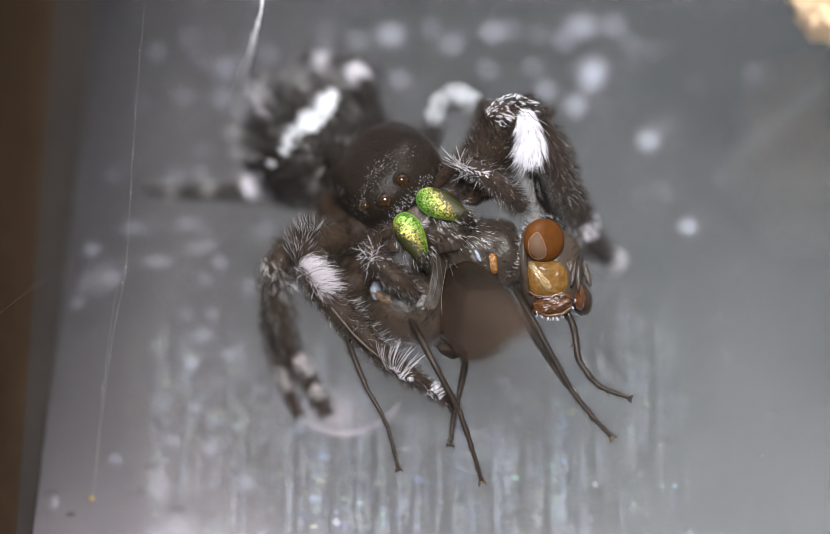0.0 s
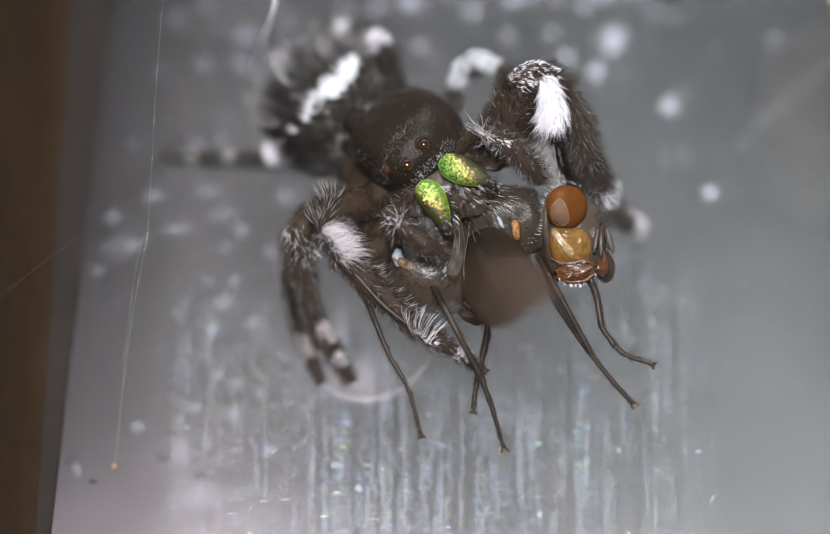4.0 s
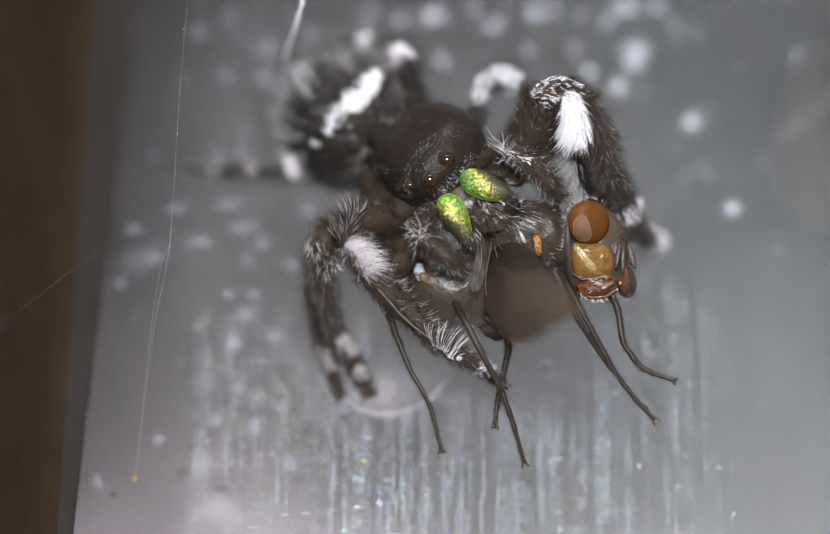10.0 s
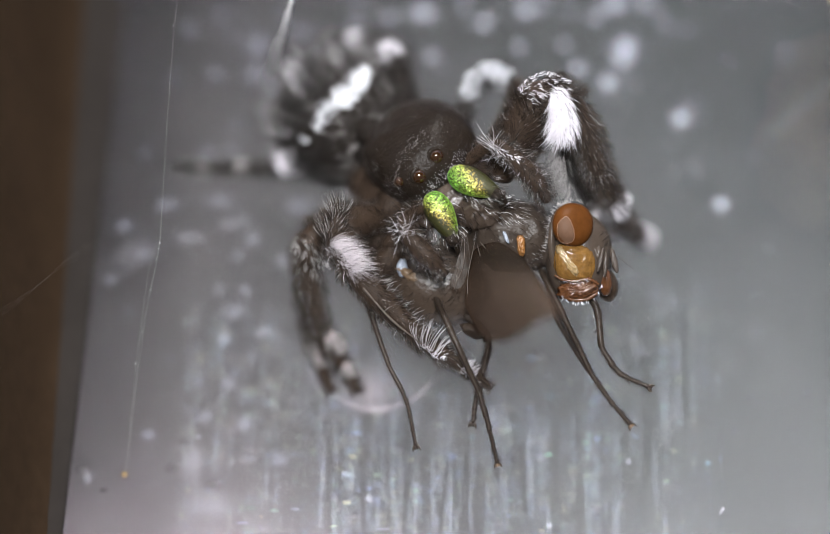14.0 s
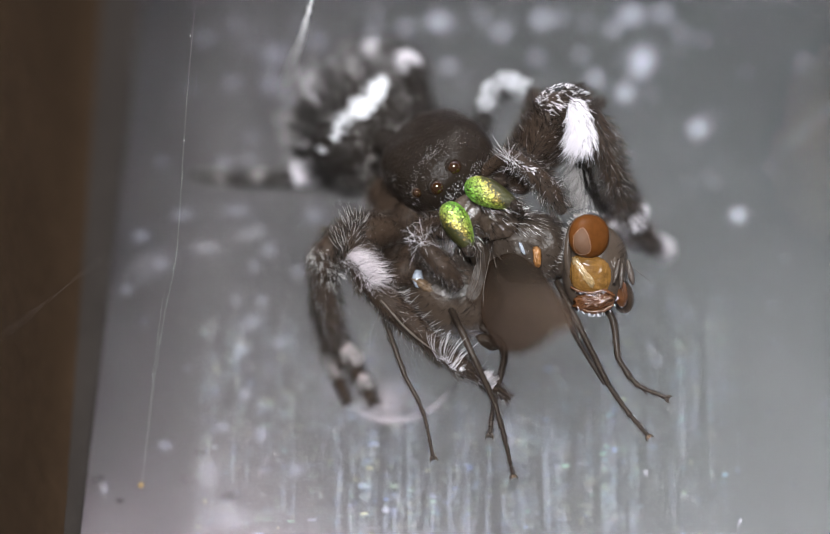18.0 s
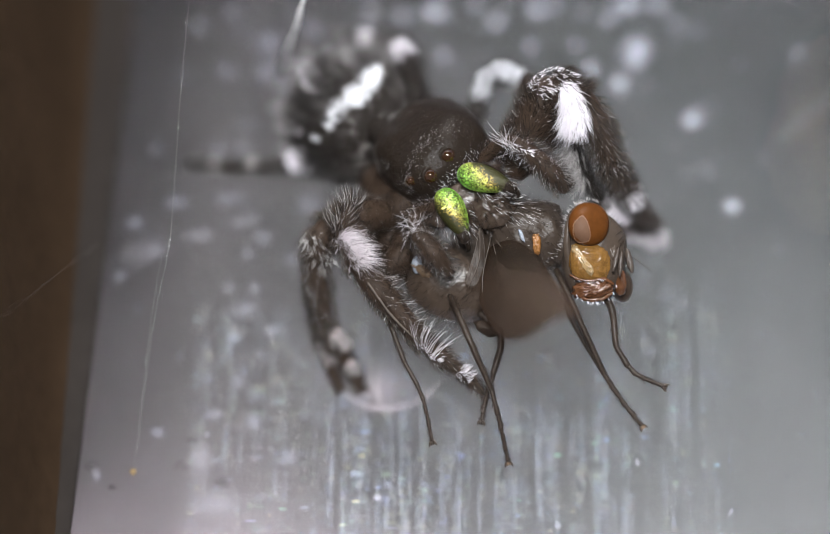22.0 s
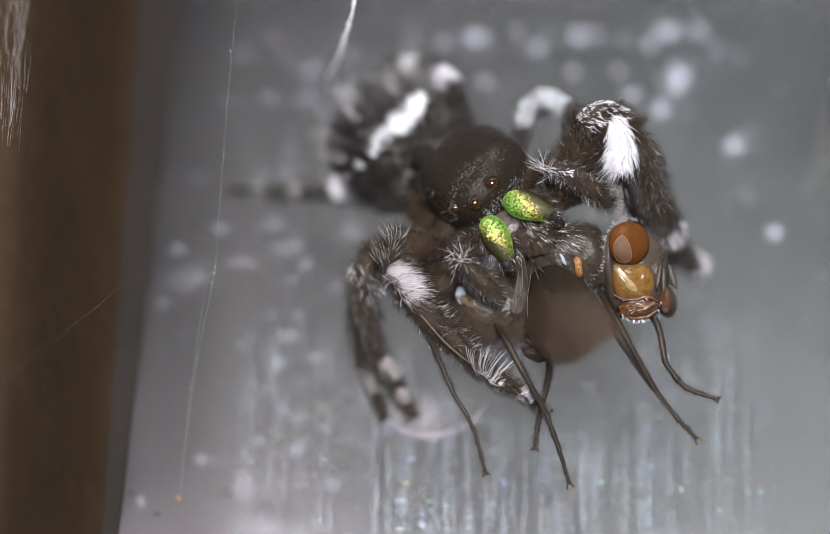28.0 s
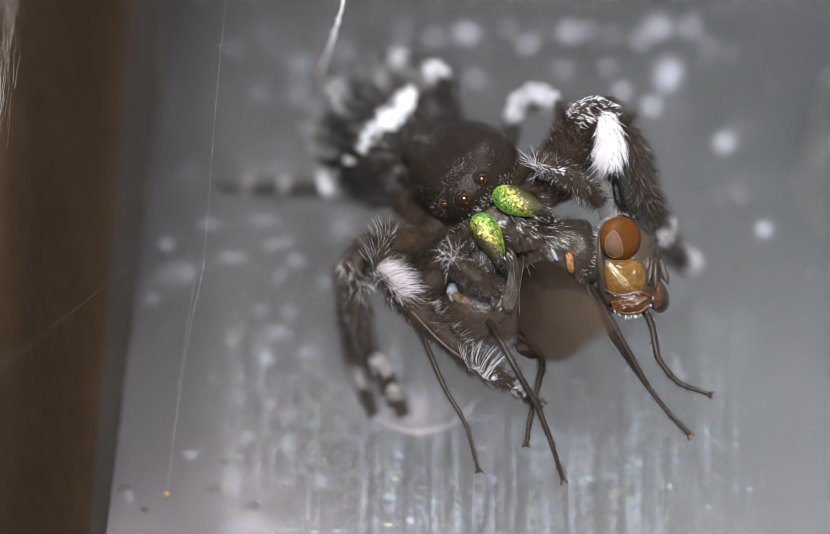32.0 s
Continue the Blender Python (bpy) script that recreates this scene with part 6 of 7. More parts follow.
def motions():
    sway(fly, [
        (0, 0.037, 0.054, -0.04), (0.5, 0.035, 0.061, -0.25), (1, 0.049, 0.041, -0.15), (1.5, 0.043, 0.024, -0.22), (2, 0.066, 0.016, -0.07), (2.5, 0.056, 0.022, -0.01),
        (3, 0.035, 0.002, -0.13), (3.5, 0.034, -0.010, -0.34), (5.5, 0.008, 0.005, -0.03), (6, -0.002, 0.001, -0.01), (6.5, -0.019, 0.013, -0.18), (7, -0.021, 0.019, 0.04),
        (7.5, -0.004, 0.005, -0.27), (8, -0.017, -0.016, -0.01), (8.5, -0.008, 0.002, -0.04), (9, -0.006, 0.008, -0.21), (9.5, -0.010, 0.011, -0.19), (10, 0.016, 0.005, -0.20),
        (10.5, -0.003, -0.011, -0.08), (11, -0.000, -0.004, -0.28), (11.5, -0.212, -0.120, -2.56), (12, -0.204, -0.129, -3.05), (12.5, -0.213, -0.151, -2.74), (13, -0.193, -0.136, -2.74),
        (13.5, -0.192, -0.151, -2.75), (14, -0.189, -0.144, -2.50), (14.5, -0.203, -0.145, -2.75), (16.5, -0.229, -0.146, -3.03), (17, -0.216, -0.154, -2.89), (17.5, -0.226, -0.134, -2.76),
        (18, -0.242, -0.149, -2.61), (18.5, -0.236, -0.143, -2.81), (19, -0.210, -0.139, -2.54), (19.5, -0.202, -0.145, -2.46), (20, -0.109, 0.022, -1.81), (20.5, -0.095, -0.087, 0.53),
        (21, -0.009, -0.026, 2.61), (21.5, -0.116, -0.159, -1.14), (22, -0.047, -0.094, -3.04), (22.5, -0.095, -0.071, -1.72), (23, -0.116, -0.085, -1.36), (23.5, -0.410, -0.464, -7.33),
        (24, -0.337, -0.342, -6.94), (24.5, -0.119, 0.021, -0.47), (26.5, -0.109, 0.005, 0.24), (27, -0.072, 0.077, 1.53), (27.5, -0.060, 0.074, 1.54), (28, -0.091, 0.073, 1.10),
        (28.5, -0.049, 0.097, 1.80), (29, -0.069, 0.075, 1.29), (29.5, -0.051, 0.095, 1.64), (30, -0.045, 0.079, 1.79), (30.5, -0.035, 0.089, 2.10), (31, -0.009, 0.076, 1.76),
        (31.5, -0.010, 0.079, 1.84), (32, -0.011, 0.093, 1.75),
    ])
    sway(leg_r, [
        (0, 0.060, 0.030, 0.56), (0.5, 0.057, 0.028, 0.44), (1, 0.072, 0.036, 0.57), (1.5, 0.058, 0.029, -0.25), (2, 0.057, 0.028, -0.23), (2.5, 0.067, 0.033, -0.40),
        (3, 0.053, 0.026, -0.28), (3.5, 0.048, 0.024, -0.54), (5.5, -0.001, -0.001, -0.18), (6, 0.000, 0.000, 0.03), (6.5, 0.031, 0.015, 0.24), (7, -0.022, -0.011, 0.37),
        (7.5, 0.011, 0.006, 0.34), (8, -0.011, -0.005, -0.30), (8.5, 0.003, 0.001, -0.05), (9, 0.008, 0.004, 0.23), (9.5, 0.027, 0.013, 0.14), (10, 0.009, 0.004, -0.33),
        (10.5, -0.006, -0.003, -0.07), (11, 0.019, 0.009, -0.10), (11.5, -0.032, -0.016, 0.34), (12, -0.007, -0.003, 0.20), (12.5, -0.019, -0.009, -0.13), (13, 0.007, 0.003, -0.10),
        (13.5, -0.028, -0.014, -0.32), (14, -0.014, -0.007, 0.03), (14.5, -0.030, -0.015, -0.38), (16.5, -0.033, -0.016, -0.26), (17, -0.043, -0.021, -0.26), (17.5, -0.018, -0.009, -0.57),
        (18, -0.023, -0.011, -0.15), (18.5, -0.026, -0.013, -0.40), (19, -0.005, -0.003, -0.21), (19.5, -0.025, -0.012, -0.27), (20, -0.045, -0.022, -0.02), (20.5, -0.050, -0.024, 1.69),
        (21, -0.045, -0.022, 1.34), (21.5, -0.048, -0.024, 1.51), (22, 0.025, 0.012, 3.43), (22.5, -0.064, -0.032, 2.94), (23, -0.055, -0.027, 2.43), (23.5, 0.055, 0.027, 4.27),
        (24, 0.131, 0.065, -0.59), (24.5, 0.032, 0.016, -1.19), (26.5, 0.064, 0.031, -0.79), (27, 0.047, 0.023, -0.83), (27.5, 0.028, 0.014, -0.36), (28, 0.032, 0.016, -0.46),
        (28.5, 0.019, 0.010, -0.07), (29, -0.000, -0.000, 0.07), (29.5, 0.011, 0.005, 0.02), (30, -0.007, -0.004, -0.04), (30.5, -0.011, -0.006, 0.09), (31, 0.027, 0.014, -0.43),
        (31.5, 0.009, 0.004, -0.38), (32, 0.029, 0.014, -0.39),
    ])
    sway(leg_l, [
        (0, 0.034, 0.032, -1.24), (0.5, 0.030, 0.029, -1.38), (1, 0.030, 0.029, -1.51), (1.5, 0.032, 0.031, -0.44), (2, 0.036, 0.035, -0.00), (2.5, 0.028, 0.026, -0.06),
        (3, 0.012, 0.011, 0.09), (3.5, 0.019, 0.018, 0.30), (5.5, 0.006, 0.006, -0.03), (6, -0.000, -0.000, -0.10), (6.5, -0.000, -0.000, -0.61), (7, -0.002, -0.002, -0.15),
        (7.5, 0.004, 0.004, -0.60), (8, 0.001, 0.001, 0.44), (8.5, -0.003, -0.002, -0.23), (9, 0.009, 0.008, 0.25), (9.5, 0.010, 0.010, 0.16), (10, 0.023, 0.022, 0.42),
        (10.5, 0.010, 0.010, 0.85), (11, 0.004, 0.004, 0.39), (11.5, -0.055, -0.053, -1.26), (12, -0.067, -0.064, -1.09), (12.5, -0.083, -0.080, -0.47), (13, -0.074, -0.070, 0.10),
        (13.5, -0.098, -0.094, -0.21), (14, -0.092, -0.088, 0.00), (14.5, -0.105, -0.100, 0.20), (16.5, -0.128, -0.123, 0.67), (17, -0.137, -0.131, 0.79), (17.5, -0.119, -0.114, 0.92),
        (18, -0.120, -0.115, 0.68), (18.5, -0.135, -0.129, 0.77), (19, -0.115, -0.110, 1.12), (19.5, -0.120, -0.114, 1.55), (20, -0.138, -0.132, 0.16), (20.5, -0.123, -0.118, -1.57),
        (21, -0.093, -0.089, -3.77), (21.5, -0.077, -0.074, -3.65), (22, -0.052, -0.049, -5.22), (22.5, -0.099, -0.094, -6.62), (23, -0.099, -0.095, -4.43), (23.5, -0.023, -0.022, -4.06),
        (24, 0.047, 0.045, -5.75), (24.5, -0.054, -0.052, -4.40), (26.5, -0.061, -0.058, -0.06), (27, -0.048, -0.046, -1.17), (27.5, -0.070, -0.067, 0.74), (28, -0.077, -0.074, 0.87),
        (28.5, -0.084, -0.081, 0.92), (29, -0.066, -0.063, 0.71), (29.5, -0.084, -0.080, 0.70), (30, -0.064, -0.061, 1.00), (30.5, -0.081, -0.078, 1.75), (31, -0.062, -0.060, 2.20),
        (31.5, -0.064, -0.061, 1.86), (32, -0.073, -0.070, 2.46),
    ])
    sway(leg_l2, [
        (0, 0.023, 0.010, -0.76), (0.5, 0.004, 0.002, -1.45), (1, 0.017, 0.008, -0.98), (1.5, 0.012, 0.005, -0.60), (2, 0.004, 0.002, -0.63), (2.5, 0.026, 0.012, -0.89),
        (3, 0.007, 0.003, -0.23), (3.5, 0.017, 0.007, -0.14), (5.5, 0.003, 0.001, -0.09), (6, -0.001, -0.000, -0.07), (6.5, -0.006, -0.003, -0.29), (7, -0.012, -0.005, -0.62),
        (7.5, 0.002, 0.001, -0.34), (8, -0.004, -0.002, -0.33), (8.5, -0.004, -0.002, -0.03), (9, 0.001, 0.000, -0.41), (9.5, -0.002, -0.001, -0.46), (10, 0.012, 0.006, -0.41),
        (10.5, -0.000, -0.000, -0.09), (11, -0.012, -0.005, -0.27), (11.5, -0.058, -0.026, -0.41), (12, -0.059, -0.026, -0.75), (12.5, -0.073, -0.033, -0.21), (13, -0.054, -0.024, 0.02),
        (13.5, -0.080, -0.036, -0.34), (14, -0.071, -0.032, -0.24), (14.5, -0.072, -0.032, -0.44), (16.5, -0.084, -0.038, -0.20), (17, -0.095, -0.043, -0.14), (17.5, -0.095, -0.043, -0.36),
        (18, -0.105, -0.047, -0.07), (18.5, -0.106, -0.048, -0.44), (19, -0.080, -0.036, -0.37), (19.5, -0.084, -0.038, -0.10), (20, -0.101, -0.045, -0.53), (20.5, -0.130, -0.058, -0.41),
        (21, -0.092, -0.041, -0.72), (21.5, -0.095, -0.043, -0.94), (22, -0.085, -0.038, -2.04), (22.5, -0.124, -0.055, -1.63), (23, -0.112, -0.050, -1.00), (23.5, -0.051, -0.023, -2.30),
        (24, -0.017, -0.007, -3.68), (24.5, -0.079, -0.035, -2.53), (26.5, -0.054, -0.024, -0.32), (27, -0.049, -0.022, 0.03), (27.5, -0.054, -0.024, 0.36), (28, -0.049, -0.022, 0.04),
        (28.5, -0.059, -0.026, 0.26), (29, -0.069, -0.031, 0.23), (29.5, -0.056, -0.025, 0.09), (30, -0.059, -0.027, 0.42), (30.5, -0.043, -0.019, 0.67), (31, -0.048, -0.022, 0.90),
        (31.5, -0.033, -0.015, 0.96), (32, -0.051, -0.023, 0.82),
    ])
    sway(palp_r, [
        (0, 0.107, 0.021, 5.38), (0.5, 0.079, 0.016, 4.03), (1, 0.086, 0.017, 3.63), (1.5, 0.082, 0.016, 1.90), (2, 0.077, 0.015, 2.13), (2.5, 0.090, 0.018, 1.77),
        (3, 0.069, 0.014, 0.88), (3.5, 0.070, 0.014, 0.22), (5.5, 0.007, 0.001, 0.53), (6, -0.001, -0.000, 0.07), (6.5, 0.002, 0.000, -0.12), (7, -0.022, -0.004, 0.47),
        (7.5, -0.021, -0.004, 0.03), (8, -0.004, -0.001, -0.94), (8.5, -0.019, -0.004, -0.04), (9, -0.010, -0.002, 0.37), (9.5, -0.017, -0.003, -0.42), (10, -0.025, -0.005, -0.82),
        (10.5, -0.021, -0.004, -0.63), (11, 0.009, 0.002, -0.49), (11.5, -0.039, -0.008, -2.20), (12, -0.039, -0.008, -2.02), (12.5, -0.045, -0.009, -3.00), (13, -0.024, -0.005, -3.57),
        (13.5, -0.053, -0.011, -3.51), (14, -0.022, -0.004, -3.82), (14.5, -0.029, -0.006, -3.69), (16.5, -0.080, -0.016, -3.23), (17, -0.095, -0.019, -3.35), (17.5, -0.086, -0.017, -3.62),
        (18, -0.100, -0.020, -3.64), (18.5, -0.104, -0.020, -4.06), (19, -0.081, -0.016, -3.51), (19.5, -0.077, -0.015, -4.06), (20, 0.001, 0.000, 1.58), (20.5, -0.141, -0.028, -2.29),
        (21, -0.158, -0.031, 1.42), (21.5, -0.108, -0.021, -3.18), (22, 0.079, 0.016, 2.72), (22.5, -0.191, -0.038, 5.41), (23, -0.073, -0.014, 0.58), (23.5, 0.100, 0.020, -8.64),
        (24, 0.222, 0.044, -8.76), (24.5, 0.021, 0.004, 3.38), (26.5, 0.002, 0.000, 11.15), (27, -0.134, -0.026, 18.20), (27.5, -0.042, -0.008, 11.64), (28, -0.039, -0.008, 11.69),
        (28.5, -0.054, -0.011, 12.19), (29, -0.030, -0.006, 10.85), (29.5, -0.045, -0.009, 11.07), (30, -0.032, -0.006, 10.52), (30.5, -0.047, -0.009, 9.83), (31, -0.004, -0.001, 9.34),
        (31.5, 0.003, 0.001, 8.86), (32, 0.001, 0.000, 9.25),
    ])
    sway(palp_l, [
        (0, -0.036, -0.044, -1.77), (0.5, -0.015, -0.018, -2.34), (1, -0.005, -0.006, -1.12), (1.5, -0.020, -0.025, 0.09), (2, -0.007, -0.009, 0.29), (2.5, -0.006, -0.007, 1.19),
        (3, -0.035, -0.042, 2.37), (3.5, -0.030, -0.036, 2.64), (5.5, 0.008, 0.009, 0.06), (6, 0.000, 0.000, -0.16), (6.5, 0.002, 0.003, -1.43), (7, 0.010, 0.013, -1.62),
        (7.5, 0.005, 0.006, -1.35), (8, -0.009, -0.011, -0.68), (8.5, 0.001, 0.001, -0.88), (9, 0.023, 0.028, -1.11), (9.5, 0.024, 0.029, -1.32), (10, 0.024, 0.029, 0.21),
        (10.5, 0.027, 0.032, 0.07), (11, -0.023, -0.028, -1.34), (11.5, -0.068, -0.082, -9.16), (12, -0.056, -0.068, -8.47), (12.5, -0.048, -0.058, -7.23), (13, -0.052, -0.063, -7.07),
        (13.5, -0.048, -0.058, -7.80), (14, -0.044, -0.053, -7.40), (14.5, -0.056, -0.067, -7.18), (16.5, -0.052, -0.063, -8.80), (17, -0.045, -0.054, -9.42), (17.5, -0.043, -0.052, -8.24),
        (18, -0.045, -0.055, -8.75), (18.5, -0.049, -0.059, -9.32), (19, -0.032, -0.039, -8.63), (19.5, -0.055, -0.067, -12.15), (20, -0.086, -0.104, -7.87), (20.5, -0.116, -0.140, -9.31),
        (21, -0.014, -0.017, -15.19), (21.5, -0.043, -0.052, -15.26), (22, -0.021, -0.025, -12.08), (22.5, -0.069, -0.084, -16.43), (23, -0.092, -0.111, -8.74), (23.5, -0.007, -0.008, -12.48),
        (24, 0.058, 0.071, -13.40), (24.5, -0.061, -0.074, -9.98), (26.5, -0.034, -0.042, -6.73), (27, -0.061, -0.074, -3.93), (27.5, -0.057, -0.069, -4.56), (28, -0.053, -0.064, -5.14),
        (28.5, -0.057, -0.069, -5.50), (29, -0.064, -0.078, -6.15), (29.5, -0.071, -0.086, -5.06), (30, -0.068, -0.082, -3.51), (30.5, -0.075, -0.091, -0.66), (31, -0.070, -0.085, -0.31),
        (31.5, -0.069, -0.084, -1.20), (32, -0.068, -0.082, 0.87),
    ])
    sway(CHEL_R[0], [
        (0, 0.030, 0.040, 0.00), (0.5, 0.014, 0.052, 0.00), (1, 0.044, 0.045, 0.00), (1.5, 0.048, 0.032, 0.00), (2, 0.041, 0.015, 0.00), (2.5, 0.055, 0.009, 0.00),
        (3, 0.040, 0.010, 0.00), (3.5, 0.046, -0.009, 0.00), (5.5, 0.005, -0.014, 0.00), (6, -0.001, 0.002, 0.00), (6.5, 0.005, 0.022, 0.00), (7, -0.020, 0.006, 0.00),
        (7.5, -0.018, 0.021, 0.00), (8, 0.001, -0.026, 0.00), (8.5, -0.016, -0.008, 0.00), (9, -0.006, 0.026, 0.00), (9.5, -0.008, 0.005, 0.00), (10, 0.010, -0.006, 0.00),
        (10.5, 0.014, -0.001, 0.00), (11, 0.017, -0.020, 0.00), (11.5, -0.075, 0.033, 0.00), (12, -0.051, 0.014, 0.00), (12.5, -0.054, -0.012, 0.00), (13, -0.055, 0.004, 0.00),
        (13.5, -0.059, -0.003, 0.00), (14, -0.052, -0.004, 0.00), (14.5, -0.059, -0.027, 0.00), (16.5, -0.082, -0.027, 0.00), (17, -0.075, -0.008, 0.00), (17.5, -0.063, -0.014, 0.00),
        (18, -0.075, -0.016, 0.00), (18.5, -0.106, -0.023, 0.00), (19, -0.060, -0.006, 0.00), (19.5, -0.077, -0.019, 0.00), (20, -0.077, -0.023, 0.00), (20.5, -0.099, -0.093, 0.00),
        (21, -0.132, 0.018, 3.00), (21.5, -0.136, 0.195, 14.00), (22, -0.077, 0.117, 8.00), (22.5, -0.105, -0.051, 1.00), (23, -0.095, 0.012, 3.00), (23.5, -0.135, 0.434, 18.00),
        (24, -0.137, 0.556, 25.00), (24.5, -0.062, 0.094, 7.00), (26.5, -0.015, 0.224, 6.00), (27, -0.057, 0.111, 5.00), (27.5, -0.061, 0.123, 5.00), (28, -0.060, 0.103, 5.00),
        (28.5, -0.074, 0.133, 5.00), (29, -0.067, 0.131, 5.00), (29.5, -0.084, 0.136, 5.00), (30, -0.065, 0.125, 5.00), (30.5, -0.055, 0.107, 4.00), (31, -0.065, 0.104, 4.00),
        (31.5, -0.054, 0.119, 4.00), (32, -0.054, 0.127, 4.00),
    ])
    sway(CHEL_L[0], [
        (0, 0.035, 0.059, 0.00), (0.5, 0.021, 0.042, 0.00), (1, 0.022, 0.037, 0.00), (1.5, 0.025, 0.029, 0.00), (2, 0.041, 0.013, 0.00), (2.5, 0.055, 0.007, 0.00),
        (3, 0.041, -0.016, 0.00), (3.5, 0.049, -0.009, 0.00), (5.5, 0.006, -0.014, 0.00), (6, -0.002, 0.002, 0.00), (6.5, -0.019, 0.020, 0.00), (7, -0.015, 0.007, 0.00),
        (7.5, -0.015, 0.022, 0.00), (8, 0.006, -0.028, 0.00), (8.5, -0.013, -0.012, 0.00), (9, 0.002, 0.022, 0.00), (9.5, 0.001, 0.000, 0.00), (10, -0.006, 0.011, 0.00),
        (10.5, -0.003, -0.011, 0.00), (11, 0.002, -0.004, 0.00), (11.5, -0.093, -0.025, 0.00), (12, -0.097, -0.018, 0.00), (12.5, -0.098, -0.020, 0.00), (13, -0.100, -0.002, 0.00),
        (13.5, -0.105, -0.012, 0.00), (14, -0.096, -0.038, 0.00), (14.5, -0.105, -0.033, 0.00), (16.5, -0.125, -0.035, 0.00), (17, -0.121, -0.019, 0.00), (17.5, -0.105, -0.026, 0.00),
        (18, -0.143, -0.025, 0.00), (18.5, -0.150, -0.027, 0.00), (19, -0.126, -0.013, 0.00), (19.5, -0.120, -0.027, 0.00), (20, -0.145, 0.019, 0.00), (20.5, -0.220, 0.024, 0.00),
        (21, -0.094, 0.008, 0.00), (21.5, -0.072, -0.048, 0.00), (22, -0.089, 0.048, 0.00), (22.5, -0.143, 0.010, 0.00), (23, -0.111, -0.001, 0.00), (23.5, -0.074, -0.064, 0.00),
        (24, -0.048, 0.027, 0.00), (24.5, -0.098, 0.001, 0.00), (26.5, -0.053, -0.002, 0.00), (27, -0.068, 0.038, 0.00), (27.5, -0.070, 0.024, 0.00), (28, -0.097, 0.057, 0.00),
        (28.5, -0.083, 0.034, 0.00), (29, -0.098, 0.032, 0.00), (29.5, -0.091, 0.039, 0.00), (30, -0.071, 0.027, 0.00), (30.5, -0.038, 0.011, 0.00), (31, -0.053, 0.010, 0.00),
        (31.5, -0.039, -0.002, 0.00), (32, -0.037, 0.003, 0.00),
    ])
    sway(fleg_a, [
        (0, 0.000, 0.000, -0.22), (0.5, 0.000, 0.000, 0.13), (1, 0.000, 0.000, -0.10), (1.5, 0.000, 0.000, -0.09), (2, 0.000, 0.000, -0.36), (2.5, 0.000, 0.000, -0.21),
        (3, 0.000, 0.000, -0.25), (3.5, 0.000, 0.000, 0.10), (5.5, 0.000, 0.000, -0.18), (6, 0.000, 0.000, -0.01), (6.5, 0.000, 0.000, -0.17), (7, 0.000, 0.000, -0.01),
        (7.5, 0.000, 0.000, -0.04), (8, 0.000, 0.000, -0.13), (8.5, 0.000, 0.000, -0.36), (9, 0.000, 0.000, -0.33), (9.5, 0.000, 0.000, -0.27), (10, 0.000, 0.000, -0.19),
        (10.5, 0.000, 0.000, -0.14), (11, 0.000, 0.000, -0.67), (11.5, 0.000, 0.000, -0.63), (12, 0.000, 0.000, -0.38), (12.5, 0.000, 0.000, -0.14), (13, 0.000, 0.000, -0.54),
        (13.5, 0.000, 0.000, -0.10), (14, 0.000, 0.000, -0.48), (14.5, 0.000, 0.000, -0.43), (16.5, 0.000, 0.000, 0.06), (17, 0.000, 0.000, 0.05), (17.5, 0.000, 0.000, 0.09),
        (18, 0.000, 0.000, 0.28), (18.5, 0.000, 0.000, 0.30), (19, 0.000, 0.000, -0.06), (19.5, 0.000, 0.000, -0.00), (20, 0.000, 0.000, 1.29), (20.5, 0.000, 0.000, -1.76),
        (21, 0.000, 0.000, -3.29), (21.5, 0.000, 0.000, -1.36), (22, 0.000, 0.000, 1.26), (22.5, 0.000, 0.000, 0.18), (23, 0.000, 0.000, -0.81), (23.5, 0.000, 0.000, 1.80),
        (26.5, 0.000, 0.000, -0.22), (27, 0.000, 0.000, 0.39), (27.5, 0.000, 0.000, -0.78), (28, 0.000, 0.000, -0.12), (28.5, 0.000, 0.000, -0.55), (29, 0.000, 0.000, -0.16),
        (29.5, 0.000, 0.000, -0.16), (30, 0.000, 0.000, -0.17), (30.5, 0.000, 0.000, -0.02), (31, 0.000, 0.000, -0.12), (31.5, 0.000, 0.000, -0.48), (32, 0.000, 0.000, -0.29),
    ])
